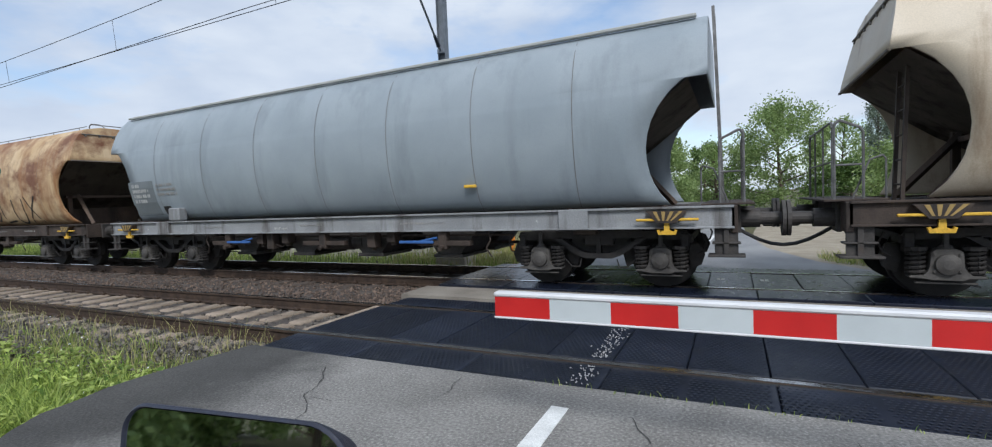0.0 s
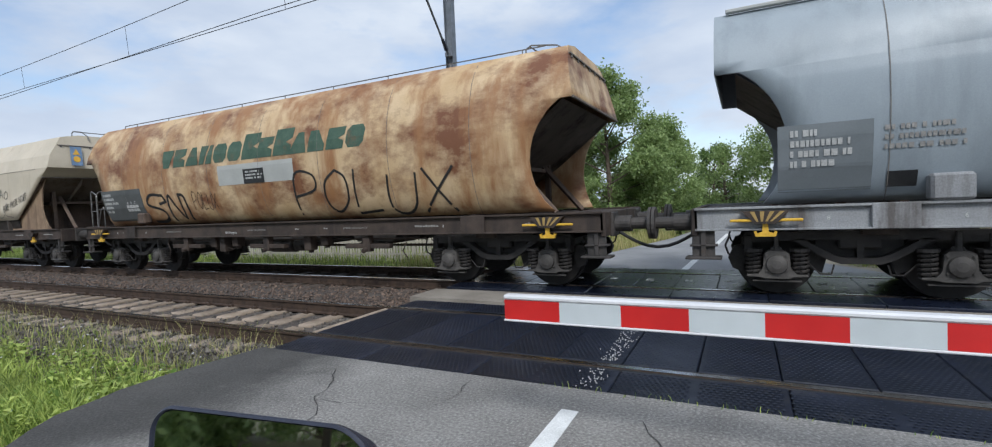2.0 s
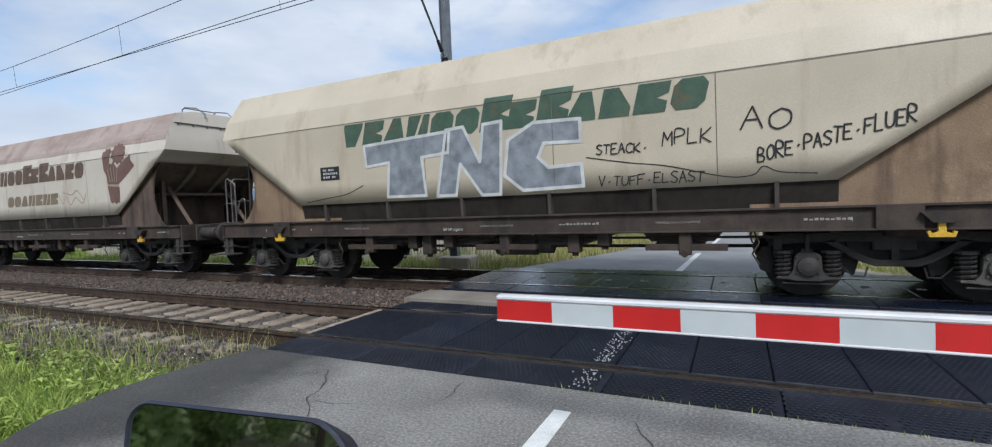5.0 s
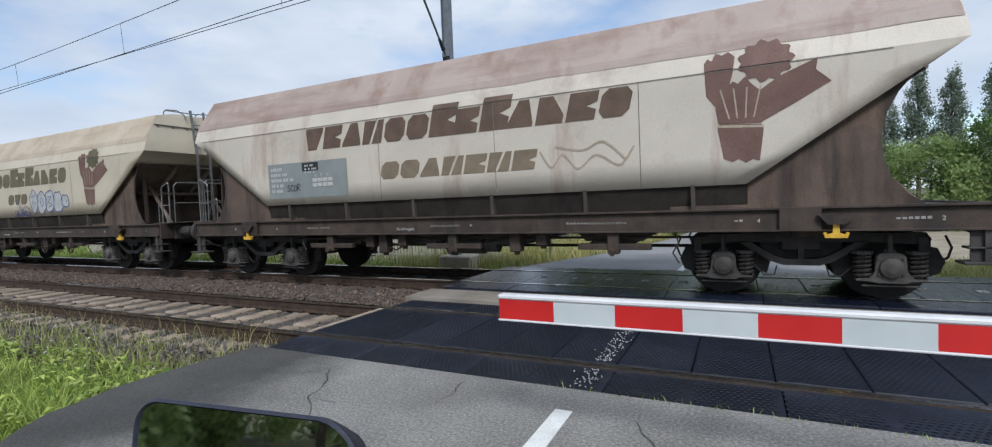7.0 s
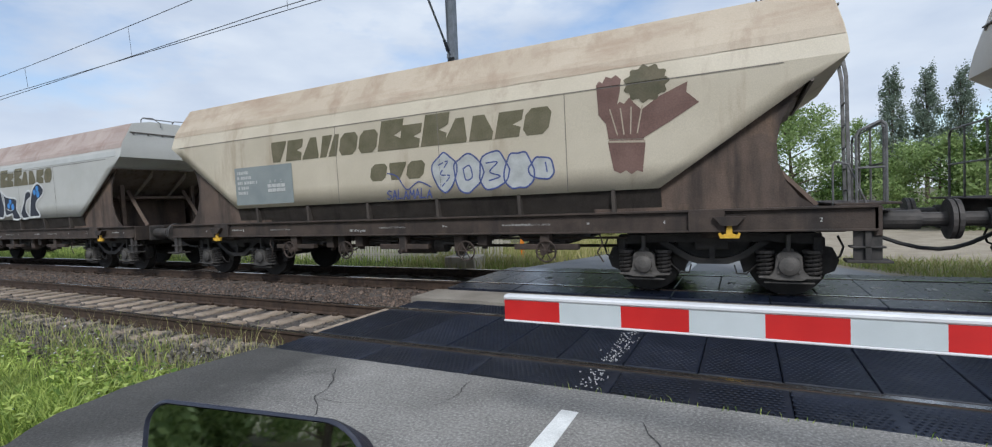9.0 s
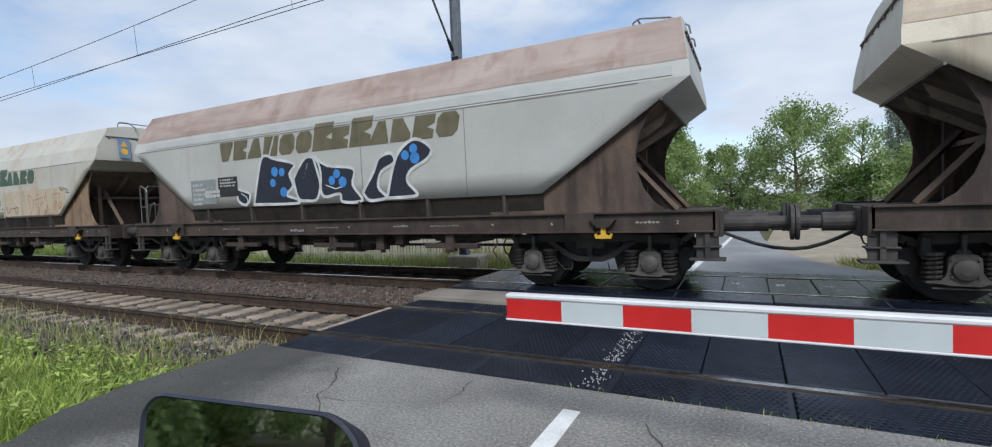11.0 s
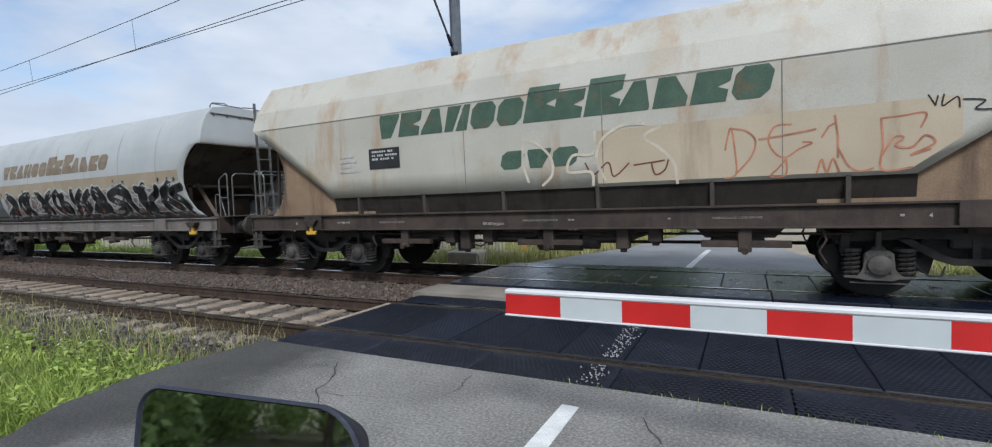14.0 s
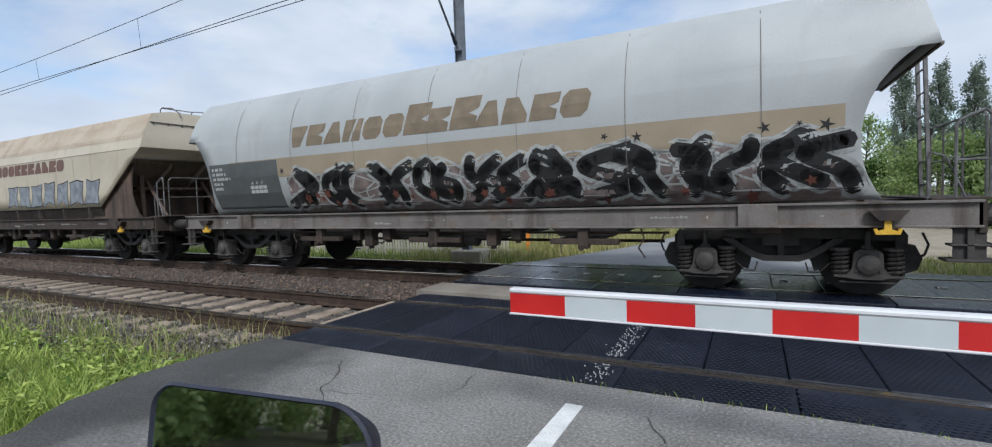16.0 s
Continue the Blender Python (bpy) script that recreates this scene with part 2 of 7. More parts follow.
M = {
    "asphalt": road_mat(),
    "asphalt_far": mat("asphalt_far", (0.21, 0.21, 0.215), (0.28, 0.28, 0.28), 0.7, scale=0.8, fine=120, bump=0.4),
    "ground": mat("earth", (0.06, 0.065, 0.025), (0.11, 0.10, 0.045), 0.95, scale=1.1, fine=30, bump=0.6),
    "gravel": mat("sandy_gravel", (0.26, 0.22, 0.165), (0.36, 0.31, 0.235), 0.95, scale=2.0, fine=60, bump=0.6),
    "ballast": mat("ballast_bed", (0.05, 0.042, 0.038), (0.11, 0.09, 0.075), 0.95, scale=6.0, fine=40, bump=1.0),
    "rail": mat("rusty_rail", (0.045, 0.030, 0.022), (0.085, 0.055, 0.038), 0.75, 0.3, scale=9, fine=90, bump=0.3),
    "railtop": mat("polished_rail_head", (0.52, 0.52, 0.52), (0.64, 0.64, 0.64), 0.18, 1.0, scale=9, fine=90, bump=0.05),
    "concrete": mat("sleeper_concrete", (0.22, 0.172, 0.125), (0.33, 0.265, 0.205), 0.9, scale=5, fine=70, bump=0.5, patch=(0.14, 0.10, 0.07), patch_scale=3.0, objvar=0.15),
    "rubber": mat("crossing_rubber", (0.005, 0.008, 0.016), (0.012, 0.016, 0.030), 0.42, spec=0.36, scale=2.5, fine=25, bump=0.1, patch=(0.060, 0.062, 0.070), patch_at=(0.57, 0.74), patch_scale=1.5, objvar=0.25),
    # Darker copy of the rubber, with the train's shade in its colour.
    "rubber_far": mat("shaded_far_rubber", (0.004, 0.006, 0.014), (0.010, 0.014, 0.028), 0.30, spec=0.45, scale=2.5, fine=25, bump=0.1, patch=(0.03, 0.032, 0.04), patch_at=(0.60, 0.78), patch_scale=1.5, objvar=0.25),
    # Darker sleepers for the far track, close in tone to the ballast.
    "sleeper_dark": mat("dark_far_sleeper", (0.06, 0.048, 0.04), (0.11, 0.085, 0.07), 0.9, scale=5, fine=60, bump=0.5),
    "box": mat("worn_axle_box", (0.048, 0.044, 0.041), (0.085, 0.078, 0.071), 0.75, 0.0, scale=6, fine=60, bump=0.25, objvar=0.45),
    "bogie": mat("sooty_bogie_steel", (0.022, 0.020, 0.019), (0.042, 0.037, 0.034), 0.7, 0.1, scale=6, fine=60, bump=0.3, patch=(0.06, 0.045, 0.035), patch_at=(0.62, 0.76), patch_scale=5),
    "strip": mat("sandy_tar_strip", (0.20, 0.175, 0.145), (0.28, 0.25, 0.21), 0.9, scale=2.0, fine=80, bump=0.8),
    "groove": mat("dark_gap_filler", (0.010, 0.010, 0.011), (0.03, 0.028, 0.026), 0.8, scale=6, fine=60, bump=0.2),
    "lever_blue": mat("blue_lever_paint", (0.03, 0.10, 0.30), (0.05, 0.14, 0.38), 0.5, scale=6, fine=60, bump=0.1),
    "crack": mat("crack_shadow", (0.03, 0.029, 0.028), (0.05, 0.048, 0.046), 0.9, scale=9, fine=60, bump=0),
    "paint": mat("road_paint", (0.62, 0.62, 0.60), (0.76, 0.76, 0.74), 0.7, scale=8, fine=120, bump=0.4, patch=(0.36, 0.35, 0.34), patch_at=(0.62, 0.75), patch_scale=9),
    "scuff": mat("worn_paint_flecks", (0.30, 0.30, 0.31), (0.42, 0.42, 0.42), 0.7, scale=8, fine=120, bump=0.2),
    "white": mat("white_barrier_paint", (0.62, 0.62, 0.63), (0.70, 0.70, 0.71), 0.35, scale=4, fine=50, bump=0.02, grain_amp=0.04),
    "reflect_white": mat("white_reflective_sheet", (0.50, 0.54, 0.55), (0.56, 0.60, 0.61), 0.45, scale=5, fine=200, bump=0.02, grain_amp=0.04),
    "red": mat("red_reflective_sheet", (0.50, 0.012, 0.012), (0.58, 0.018, 0.016), 0.45, scale=5, fine=200, bump=0.02, grain_amp=0.05),
    "steel": mat("dark_dirty_steel", (0.040, 0.037, 0.035), (0.075, 0.066, 0.06), 0.65, 0.2, scale=6, fine=60, bump=0.3, patch=(0.075, 0.045, 0.03), patch_at=(0.6, 0.75), patch_scale=4),
    "steel_brown": mat("rust_brown_steel", (0.040, 0.029, 0.023), (0.070, 0.050, 0.039), 0.75, 0.1, scale=4, fine=60, bump=0.3, streak=(0.028, 0.022, 0.019)),
    "web": mat("rusty_saddle_plate", (0.125, 0.085, 0.063), (0.085, 0.060, 0.047), 0.8, 0.0, scale=2.0, fine=50, bump=0.25, streak=(0.04, 0.028, 0.022), streak_at=(0.48, 0.62), patch=(0.20, 0.125, 0.075), patch_at=(0.55, 0.74)),
    "web_tan": mat("tan_rust_saddle_plate", (0.27, 0.185, 0.115), (0.19, 0.125, 0.078), 0.8, 0.0, scale=1.6, fine=50, bump=0.25, streak=(0.09, 0.055, 0.036), streak_at=(0.52, 0.68), patch=(0.36, 0.25, 0.155), patch_at=(0.54, 0.74), patch_scale=1.2),
    "web_dark": mat("dark_brown_skirt", (0.048, 0.039, 0.033), (0.070, 0.057, 0.047), 0.8, 0.0, scale=3.0, fine=50, bump=0.2, streak=(0.03, 0.024, 0.02)),
    "chute": mat("grimy_chute_plate", (0.27, 0.22, 0.175), (0.35, 0.29, 0.235), 0.8, 0.0, scale=2.0, fine=50, bump=0.2, streak=(0.10, 0.065, 0.045), streak_at=(0.52, 0.68), patch=(0.16, 0.10, 0.065), patch_at=(0.54, 0.72), patch_scale=1.6),
    # Darker streaked plate for the round wagons' end chutes and the end lips.
    "chute_dark": mat("dark_chute_plate", (0.13, 0.108, 0.09), (0.19, 0.16, 0.135), 0.8, 0.0, scale=2.0, fine=50, bump=0.2, streak=(0.05, 0.035, 0.026)),
    "sill_worn": mat("brown_grey_sill", (0.13, 0.115, 0.105), (0.19, 0.17, 0.155), 0.65, scale=2, fine=50, bump=0.15, streak=(0.07, 0.052, 0.042), patch=(0.14, 0.085, 0.055), patch_at=(0.56, 0.7), patch_scale=2.0),
    "sill_grey": mat("grey_painted_sill", (0.22, 0.225, 0.23), (0.30, 0.305, 0.31), 0.6, scale=2, fine=50, bump=0.1, streak=(0.10, 0.09, 0.085)),
    "wheel": mat("wheel_steel", (0.012, 0.011, 0.010), (0.024, 0.020, 0.018), 0.7, 0.1, scale=7, fine=60, bump=0.2),
    "yellow": mat("yellow_hook_paint", (0.62, 0.36, 0.03), (0.72, 0.44, 0.05), 0.55, scale=8, fine=60, bump=0.15, patch=(0.2, 0.12, 0.04), patch_at=(0.6, 0.75), patch_scale=9),
    "black": mat("black_paint", (0.012, 0.012, 0.013), (0.022, 0.022, 0.023), 0.5, scale=6, fine=60, bump=0.05),
    "dim": mat("dim_stencil", (0.22, 0.21, 0.20), (0.32, 0.31, 0.29), 0.7, scale=20, fine=90, bump=0),
    "seam": mat("seam_dirt_gap_shade", (0.13, 0.12, 0.11), (0.20, 0.18, 0.16), 0.7, scale=6, fine=60, bump=0.1),
    "bars": mat("stencil_white", (0.40, 0.40, 0.39), (0.52, 0.52, 0.50), 0.7, scale=20, fine=90, bump=0),
    "hand_grey": mat("galvanised_tube", (0.13, 0.125, 0.12), (0.23, 0.225, 0.22), 0.5, 0.6, scale=9, fine=60, bump=0.1),
    "mast": mat("mast_steel", (0.14, 0.16, 0.18), (0.20, 0.22, 0.25), 0.6, 0.3, scale=4, fine=40, bump=0.1),
    "wire": mat("wire_copper_dark", (0.05, 0.055, 0.065), (0.08, 0.085, 0.10), 0.5, 0.5, scale=4, fine=40, bump=0),
    "wall": mat("weathered_render", (0.50, 0.44, 0.36), (0.62, 0.55, 0.46), 0.9, scale=0.9, fine=40, bump=0.3, streak=(0.28, 0.22, 0.17), streak_at=(0.55, 0.72)),
    "roof": mat("dark_roof_tile", (0.08, 0.05, 0.04), (0.13, 0.08, 0.06), 0.9, scale=3, fine=40, bump=0.4),
    "fence": mat("pale_picket", (0.50, 0.47, 0.40), (0.62, 0.58, 0.50), 0.8, scale=6, fine=60, bump=0.2, objvar=0.15),
    "bark": mat("bark", (0.07, 0.05, 0.035), (0.13, 0.10, 0.075), 0.95, scale=6, fine=40, bump=0.8),
    "orange": mat("orange_post", (0.75, 0.22, 0.02), (0.85, 0.28, 0.04), 0.5, scale=6, fine=60, bump=0.05),
    "car_black": mat("mirror_housing_plastic", (0.016, 0.019, 0.034), (0.022, 0.026, 0.043), 0.5, scale=40, fine=300, bump=0.15),
    "stone": island_mat("ballast_stone", (0.05, 0.046, 0.042), (0.19, 0.17, 0.145), 0.95),
    "stone_red": island_mat("rusty_ballast_stone", (0.055, 0.043, 0.037), (0.21, 0.15, 0.115), 0.95),
    "grass": island_mat("grass_blade", (0.10, 0.185, 0.025), (0.52, 0.60, 0.16), 0.6, 0.35, mottle=1.6),
    "grass_dry": island_mat("dry_grass_blade", (0.22, 0.26, 0.05), (0.60, 0.52, 0.26), 0.7, 0.3),
    "leaf": island_mat("light_leaf", (0.16, 0.24, 0.075), (0.38, 0.48, 0.19), 0.55, 0.5),
    # Poplar leaves are paled and greyed: distance haze put into the colour.
    "leaf_poplar": island_mat("hazed_poplar_leaf", (0.14, 0.185, 0.14), (0.25, 0.31, 0.225), 0.55, 0.4),
    "leaf_dark": island_mat("dark_leaf", (0.05, 0.10, 0.025), (0.16, 0.25, 0.06), 0.55, 0.35),
}
mirror_glass = bpy.data.materials.new("mirror_glass")
mirror_glass.use_nodes = True
mirror_glass.node_tree.nodes["Principled BSDF"].inputs["Metallic"].default_value = 1.0
mirror_glass.node_tree.nodes["Principled BSDF"].inputs["Roughness"].default_value = 0.03
mirror_glass.node_tree.nodes["Principled BSDF"].inputs["Base Color"].default_value = (0.86, 0.88, 0.86, 1)
lamp_red = bpy.data.materials.new("lit_red_lens")
lamp_red.use_nodes = True
_b = lamp_red.node_tree.nodes["Principled BSDF"]
_b.inputs["Base Color"].default_value = (0.6, 0.02, 0.02, 1)
_b.inputs["Emission Color"].default_value = (1.0, 0.05, 0.03, 1)
_b.inputs["Emission Strength"].default_value = 1.2


# ---- mesh helpers ----
def part(name, bm, material, parent=None, label=""):
    """Links a bmesh, or a ready mesh, as one object, under a thing where one is given."""
    if isinstance(bm, bmesh.types.BMesh):
        me = bpy.data.meshes.new(name)
        bm.normal_update()
        bm.to_mesh(me)
        bm.free()
    else:
        me = bm
    if not me.materials:
        me.materials.append(material)
    ob = new(name, me)
    if parent:
        ob.parent = parent
    if label:
        ob["label"] = label
    return ob


def box(bm, x0, x1, y0, y1, z0, z1, bevel=0.0, m=None):
    r = bmesh.ops.create_cube(bm, size=1.0)
    vs = r["verts"]
    bmesh.ops.scale(bm, vec=(x1 - x0, y1 - y0, z1 - z0), verts=vs)
    bmesh.ops.translate(bm, vec=((x0 + x1) / 2, (y0 + y1) / 2, (z0 + z1) / 2), verts=vs)
    if bevel:
        es = list({e for v in vs for e in v.link_edges})
        vs = list({v for f in bmesh.ops.bevel(bm, geom=es, offset=bevel, segments=1, affect="EDGES")["faces"] for v in f.verts} | {v for v in vs if v.is_valid})
    if m is not None:
        bmesh.ops.transform(bm, matrix=m, verts=vs)
    return bm


def rod(bm, a, b, r, seg=8, r2=None):
    """A round bar from a to b."""
    a, b = Vector(a), Vector(b)
    d = b - a
    q = d.to_track_quat("Z", "Y").to_matrix().to_4x4()
    m = Matrix.Translation((a + b) / 2) @ q
    bmesh.ops.create_cone(bm, cap_ends=True, segments=seg, radius1=r, radius2=r if r2 is None else r2, depth=d.length, matrix=m)
    return bm


def tube(bm, pts, r, seg=6):
    for a, b in zip(pts[:-1], pts[1:]):
        rod(bm, a, b, r, seg)
    return bm


def prism(bm, poly, y0, y1):
    """A flat outline in x, z, given depth from y0 to y1."""
    a = [bm.verts.new((x, y0, z)) for x, z in poly]
    b = [bm.verts.new((x, y1, z)) for x, z in poly]
    bm.faces.new(a)
    bm.faces.new(b[::-1])
    for i in range(len(a)):
        j = (i + 1) % len(a)
        bm.faces.new((a[j], a[i], b[i], b[j]))
    bmesh.ops.recalc_face_normals(bm, faces=bm.faces)
    return bm


def nb():
    return bmesh.new()


def empty(name, x, y, z, label, category, group="", kind=""):
    e = new(name)
    e.matrix_world = pose(x, y, z)
    return tagged(e, label, category, group, kind)


def smooth(ob, angle=40):
    for f in ob.data.polygons:
        f.use_smooth = True
    ob.data.set_sharp_from_angle(angle=radians(angle))
    return ob


def pydata(name, verts, faces, material):
    me = bpy.data.meshes.new(name)
    me.from_pydata(verts, [], faces)
    me.materials.append(material)
    return me

# ---- ground, road, tracks ----
NEAR, FAR = 0.75, 4.263          # track centres
LIFT = 0.06                      # the far track lies a little higher
G = 0.75                         # half the distance of the rail heads


def ground_z(x, y):
    if y < -0.9 or y > 6.6:
        d = min(1.0, (-0.9 - y) / 1.5 if y < 0 else (y - 6.6) / 1.5)
        return -0.24 - 0.08 * d
    return -0.24


def make_ground():
    bm = nb()
    xs = [-1500, -400, -120, -60] + [-40 + 2 * i for i in range(31)] + [30, 60, 120, 400, 1500]
    ys = [-1500, -300, -80, -30, -15] + [-10 + i for i in range(30)] + [25, 35, 60, 120, 400, 1500]
    g = [[bm.verts.new((x, y, ground_z(x, y) + (0.03 * noise.noise((x * 0.6, y * 0.6, 0)) if abs(x) < 60 else 0) - 0.02)) for x in xs] for y in ys]
    for j in range(len(ys) - 1):
        for i in range(len(xs) - 1):
            bm.faces.new((g[j][i], g[j][i + 1], g[j + 1][i + 1], g[j + 1][i]))
    ob = part("ground", bm, M["ground"])
    tagged(ob, "green and brown grassy earth beside the railway", "ground", kind="structure")
    return smooth(ob)


make_ground()


def slab(name, outline, z0, z1, material, label, category, kind="structure", parent=None):
    """A flat slab with a given outline in x, y."""
    bm = nb()
    a = [bm.verts.new((x, y, z0)) for x, y in outline]
    b = [bm.verts.new((x, y, z1)) for x, y in outline]
    bm.faces.new(b)
    for i in range(len(a)):
        j = (i + 1) % len(a)
        bm.faces.new((a[i], a[j], b[j], b[i]))
    bmesh.ops.recalc_face_normals(bm, faces=bm.faces)
    ob = part(name, bm, material, parent)
    if not parent:
        tagged(ob, label, category, kind=kind)
    return ob


def wavy(pts, amp, seed, step=0.25):
    r = random.Random(seed)
    out = []
    for (x0, y0), (x1, y1) in zip(pts[:-1], pts[1:]):
        n = max(1, int(math.hypot(x1 - x0, y1 - y0) / step))
        for i in range(n):
            f = i / n
            out.append((x0 + (x1 - x0) * f + r.uniform(-amp, amp), y0 + (y1 - y0) * f + r.uniform(-amp, amp)))
    out.append(pts[-1])
    return out


near_left = wavy([(-4.62, -0.60), (-4.72, -1.3), (-4.72, -1.9), (-4.62, -2.4), (-4.30, -2.8), (-4.2, -5), (-4.2, -40)], 0.02, 3)
slab("road_near", [(4.2, -0.60)] + near_left + [(4.2, -40)], -0.3, 0.0, M["asphalt"], "worn grey asphalt road with cracks and patches", "road")
slab("road_between", [(-4.75, 2.18), (4.2, 2.18), (4.2, 2.93), (-4.75, 2.93)], -0.3, 0.012, M["strip"], "pale asphalt strip between the two tracks", "road")
far_r = [(4.2, 5.62), (2.5, 5.75), (1.5, 7.4), (0.75, 10.0), (0.42, 14.0), (0.30, 20.0), (0.5, 60.0)]
far_l = [(-1.3, 60.0), (-1.55, 20.0), (-2.2, 14.0), (-3.2, 9.5), (-4.3, 6.8), (-4.75, 5.62)]
slab("road_far", far_r + far_l, -0.3, -0.05, M["asphalt_far"], "grey asphalt road beyond the tracks", "road")
slab("gravel_apron", [(2.6, 5.9), (4.2, 5.62), (9, 6.9), (14, 14), (9, 26), (1.2, 24), (0.5, 14), (0.8, 10), (1.6, 7.5)], -0.3, -0.12, M["gravel"], "pale sandy gravel beside the road", "gravel")

marking = empty("road_marking", 0, 0, 0, "worn white centre line dashes on asphalt", "road marking", kind="structure")
for y0, y1, x in ((-2.6, -1.0, -1.085), (-6.5, -4.0, -1.085)):
    slab("dash", [(x - 0.07, y0), (x + 0.07, y0), (x + 0.06, y1), (x - 0.06, y1)], -0.01, 0.005, M["paint"], "", "", parent=marking)
slab("dash", [(-1.13, 6.2), (-1.0, 6.2), (-0.85, 9.6), (-0.97, 9.6)], -0.06, -0.046, M["paint"], "", "", parent=marking)
slab("dash", [(-0.80, 11.0), (-0.68, 11.0), (-0.46, 15.7), (-0.57, 15.7)], -0.06, -0.046, M["paint"], "", "", parent=marking)


def crack(pts, name="crack"):
    """A thin dark crack in the asphalt."""
    bm = nb()
    last = None
    r = random.Random(len(pts))
    for i, (x, y) in enumerate(wavy(pts, 0.02, 9, 0.07)):
        w = r.uniform(0.0012, 0.0038)
        a, b = bm.verts.new((x - w, y - w, 0.0062)), bm.verts.new((x + w, y + w, 0.0062))
        if last:
            bm.faces.new((last[0], last[1], b, a))
        last = (a, b)
    return part(name, bm, M["crack"], marking)


crack([(-3.3, -0.9), (-3.05, -1.2), (-2.95, -1.5), (-2.75, -1.62), (-2.6, -2.0)])
crack([(-2.95, -1.5), (-2.7, -1.45), (-2.45, -1.4)])
crack([(-0.6, -1.0), (-0.45, -1.3), (-0.5, -1.6)])
crack([(0.6, -0.9), (0.75, -1.4), (0.7, -2.0)])
crack([(-2.0, -0.75), (-1.95, -1.1), (-2.1, -1.4)])

# rubber panels of the crossing
deck = empty("crossing_deck", 0, 0, 0, "black ribbed rubber crossing panels between the rails", "crossing deck", kind="structure")


def panel_mesh(w, d, material):
    """One panel with a bevelled rim."""
    bm = nb()
    box(bm, -w / 2 + 0.004, w / 2 - 0.004, -d / 2, d / 2, -0.12, 0.0, 0.008)
    me = bpy.data.meshes.new("rubber_panel")
    bm.to_mesh(me)
    bm.free()
    me.materials.append(material)
    return me


def nubs(x0, x1, y0, y1, z, step=0.045):
    """The raised lozenge nubs of a stretch of panels."""
    v, f = [], []
    ny = int((y1 - y0) / step)
    nx = int((x1 - x0) / step)
    for j in range(ny):
        for i in range(nx):
            x = x0 + (i + 0.5 + 0.5 * (j % 2)) * step
            y = y0 + (j + 0.5) * step
            if (x - PX0) % 0.6 < 0.03 or (x - PX0) % 0.6 > 0.57 or x > x1 - 0.02:
                continue
            k = len(v)
            a, b = step * 0.42, step * 0.30
            v += [(x - a, y, z), (x, y - b, z), (x + a, y, z), (x, y + b, z), (x, y, z + 0.005)]
            f += [(k, k + 1, k + 4), (k + 1, k + 2, k + 4), (k + 2, k + 3, k + 4), (k + 3, k, k + 4)]
    return v, f


PX0 = -1.564 - 5 * 0.6
PX_END = 4.0


def lay_panels():
    r = random.Random(4)
    for cy in (NEAR, FAR):
        rubber = M["rubber"] if cy < 2 else M["rubber_far"]
        inner, outer = panel_mesh(0.6, 1.33, rubber), panel_mesh(1.2, 0.5, rubber)
        for i in range(14):
            ob = part("rubber_panel", inner, None, deck)
            lift = LIFT if cy > 2 else 0
            ob.matrix_basis = pose(PX0 + 0.3 + 0.6 * i, cy, lift - 0.006 + r.uniform(-0.004, 0.004), r.uniform(-0.2, 0.2), r.uniform(-0.2, 0.2), 0)
        for side in (-1, 1):
            for i in range(7):
                ob = part("rubber_panel", outer, None, deck)
                ob.matrix_basis = pose(PX0 + 0.63 + 1.2 * i + 0.0, cy + side * (G + 0.33), (LIFT if cy > 2 else 0) - 0.008 + r.uniform(-0.003, 0.003), side * -1.0, 0, 0)
    V, F = [], []
    for x0, x1, y0, y1 in ((PX0, 3.8, 0.12, 1.38), (PX0, 3.8, -0.56, -0.10), (PX0, 3.8, 1.61, 2.05)):
        v, f = nubs(x0, x1, y0, y1, -0.003)
        F += [tuple(q + len(V) for q in t) for t in f]
        V += v
    ob = part("nub_pattern", pydata("nub_pattern", V, F, M["rubber"]), None, deck, "fine raised lozenge pattern of the rubber panels")
    tagged(ob, kind="stuff")
    # pale symbols on the far panels and scuffed paint across the near ones
    for i in range(-4, 8):
        x = -0.80 + 0.6 * i
        if not PX0 < x < 3.7:
            continue
        bm = nb()
        box(bm, x - 0.055, x - 0.008, FAR - 0.06, FAR + 0.06, LIFT - 0.01, LIFT + 0.003)
        box(bm, x + 0.008, x + 0.055, FAR - 0.06, FAR + 0.06, LIFT - 0.01, LIFT + 0.003)
        part("symbol", bm, M["paint"], deck, "small pale moulded symbol")
    rr = random.Random(8)
    bm = nb()
    for i in range(230):
        y = rr.uniform(-0.56, 1.38)
        if -0.1 < y < 0.12:
            continue
        x = -1.10 + rr.gauss(0, 0.05)
        s = rr.uniform(0.0025, 0.006)
        box(bm, x - s, x + s, y - s * 0.8, y + s * 0.8, -0.004, 0.0045)
    tagged(part("worn_paint", bm, M["scuff"], deck, "worn white paint flecks"), kind="stuff")


lay_panels()
# Dark strips added beside each rail stand in for the shaded gap.
for cy in (NEAR, FAR):
    for side in (-1, 1):
        for q in (-1, 1):
            bm = nb()
            y = cy + side * G + q * 0.062
            lift = LIFT if cy > 2 else 0
            box(bm, PX0, 3.85, y - 0.026, y + 0.026, lift - 0.16, lift - (0.012 if cy < 2 or q * side > 0 else 0.04))
            part("groove_strip", bm, M["groove"], deck, "dark filler strip put in for the shaded gap along the rail")
bm = nb()
box(bm, -4.64, -4.56, 0.08, 1.42, -0.2, -0.004, 0.01)
tagged(part("deck_end_strip", bm, M["concrete"], deck), "pale concrete edge strip")


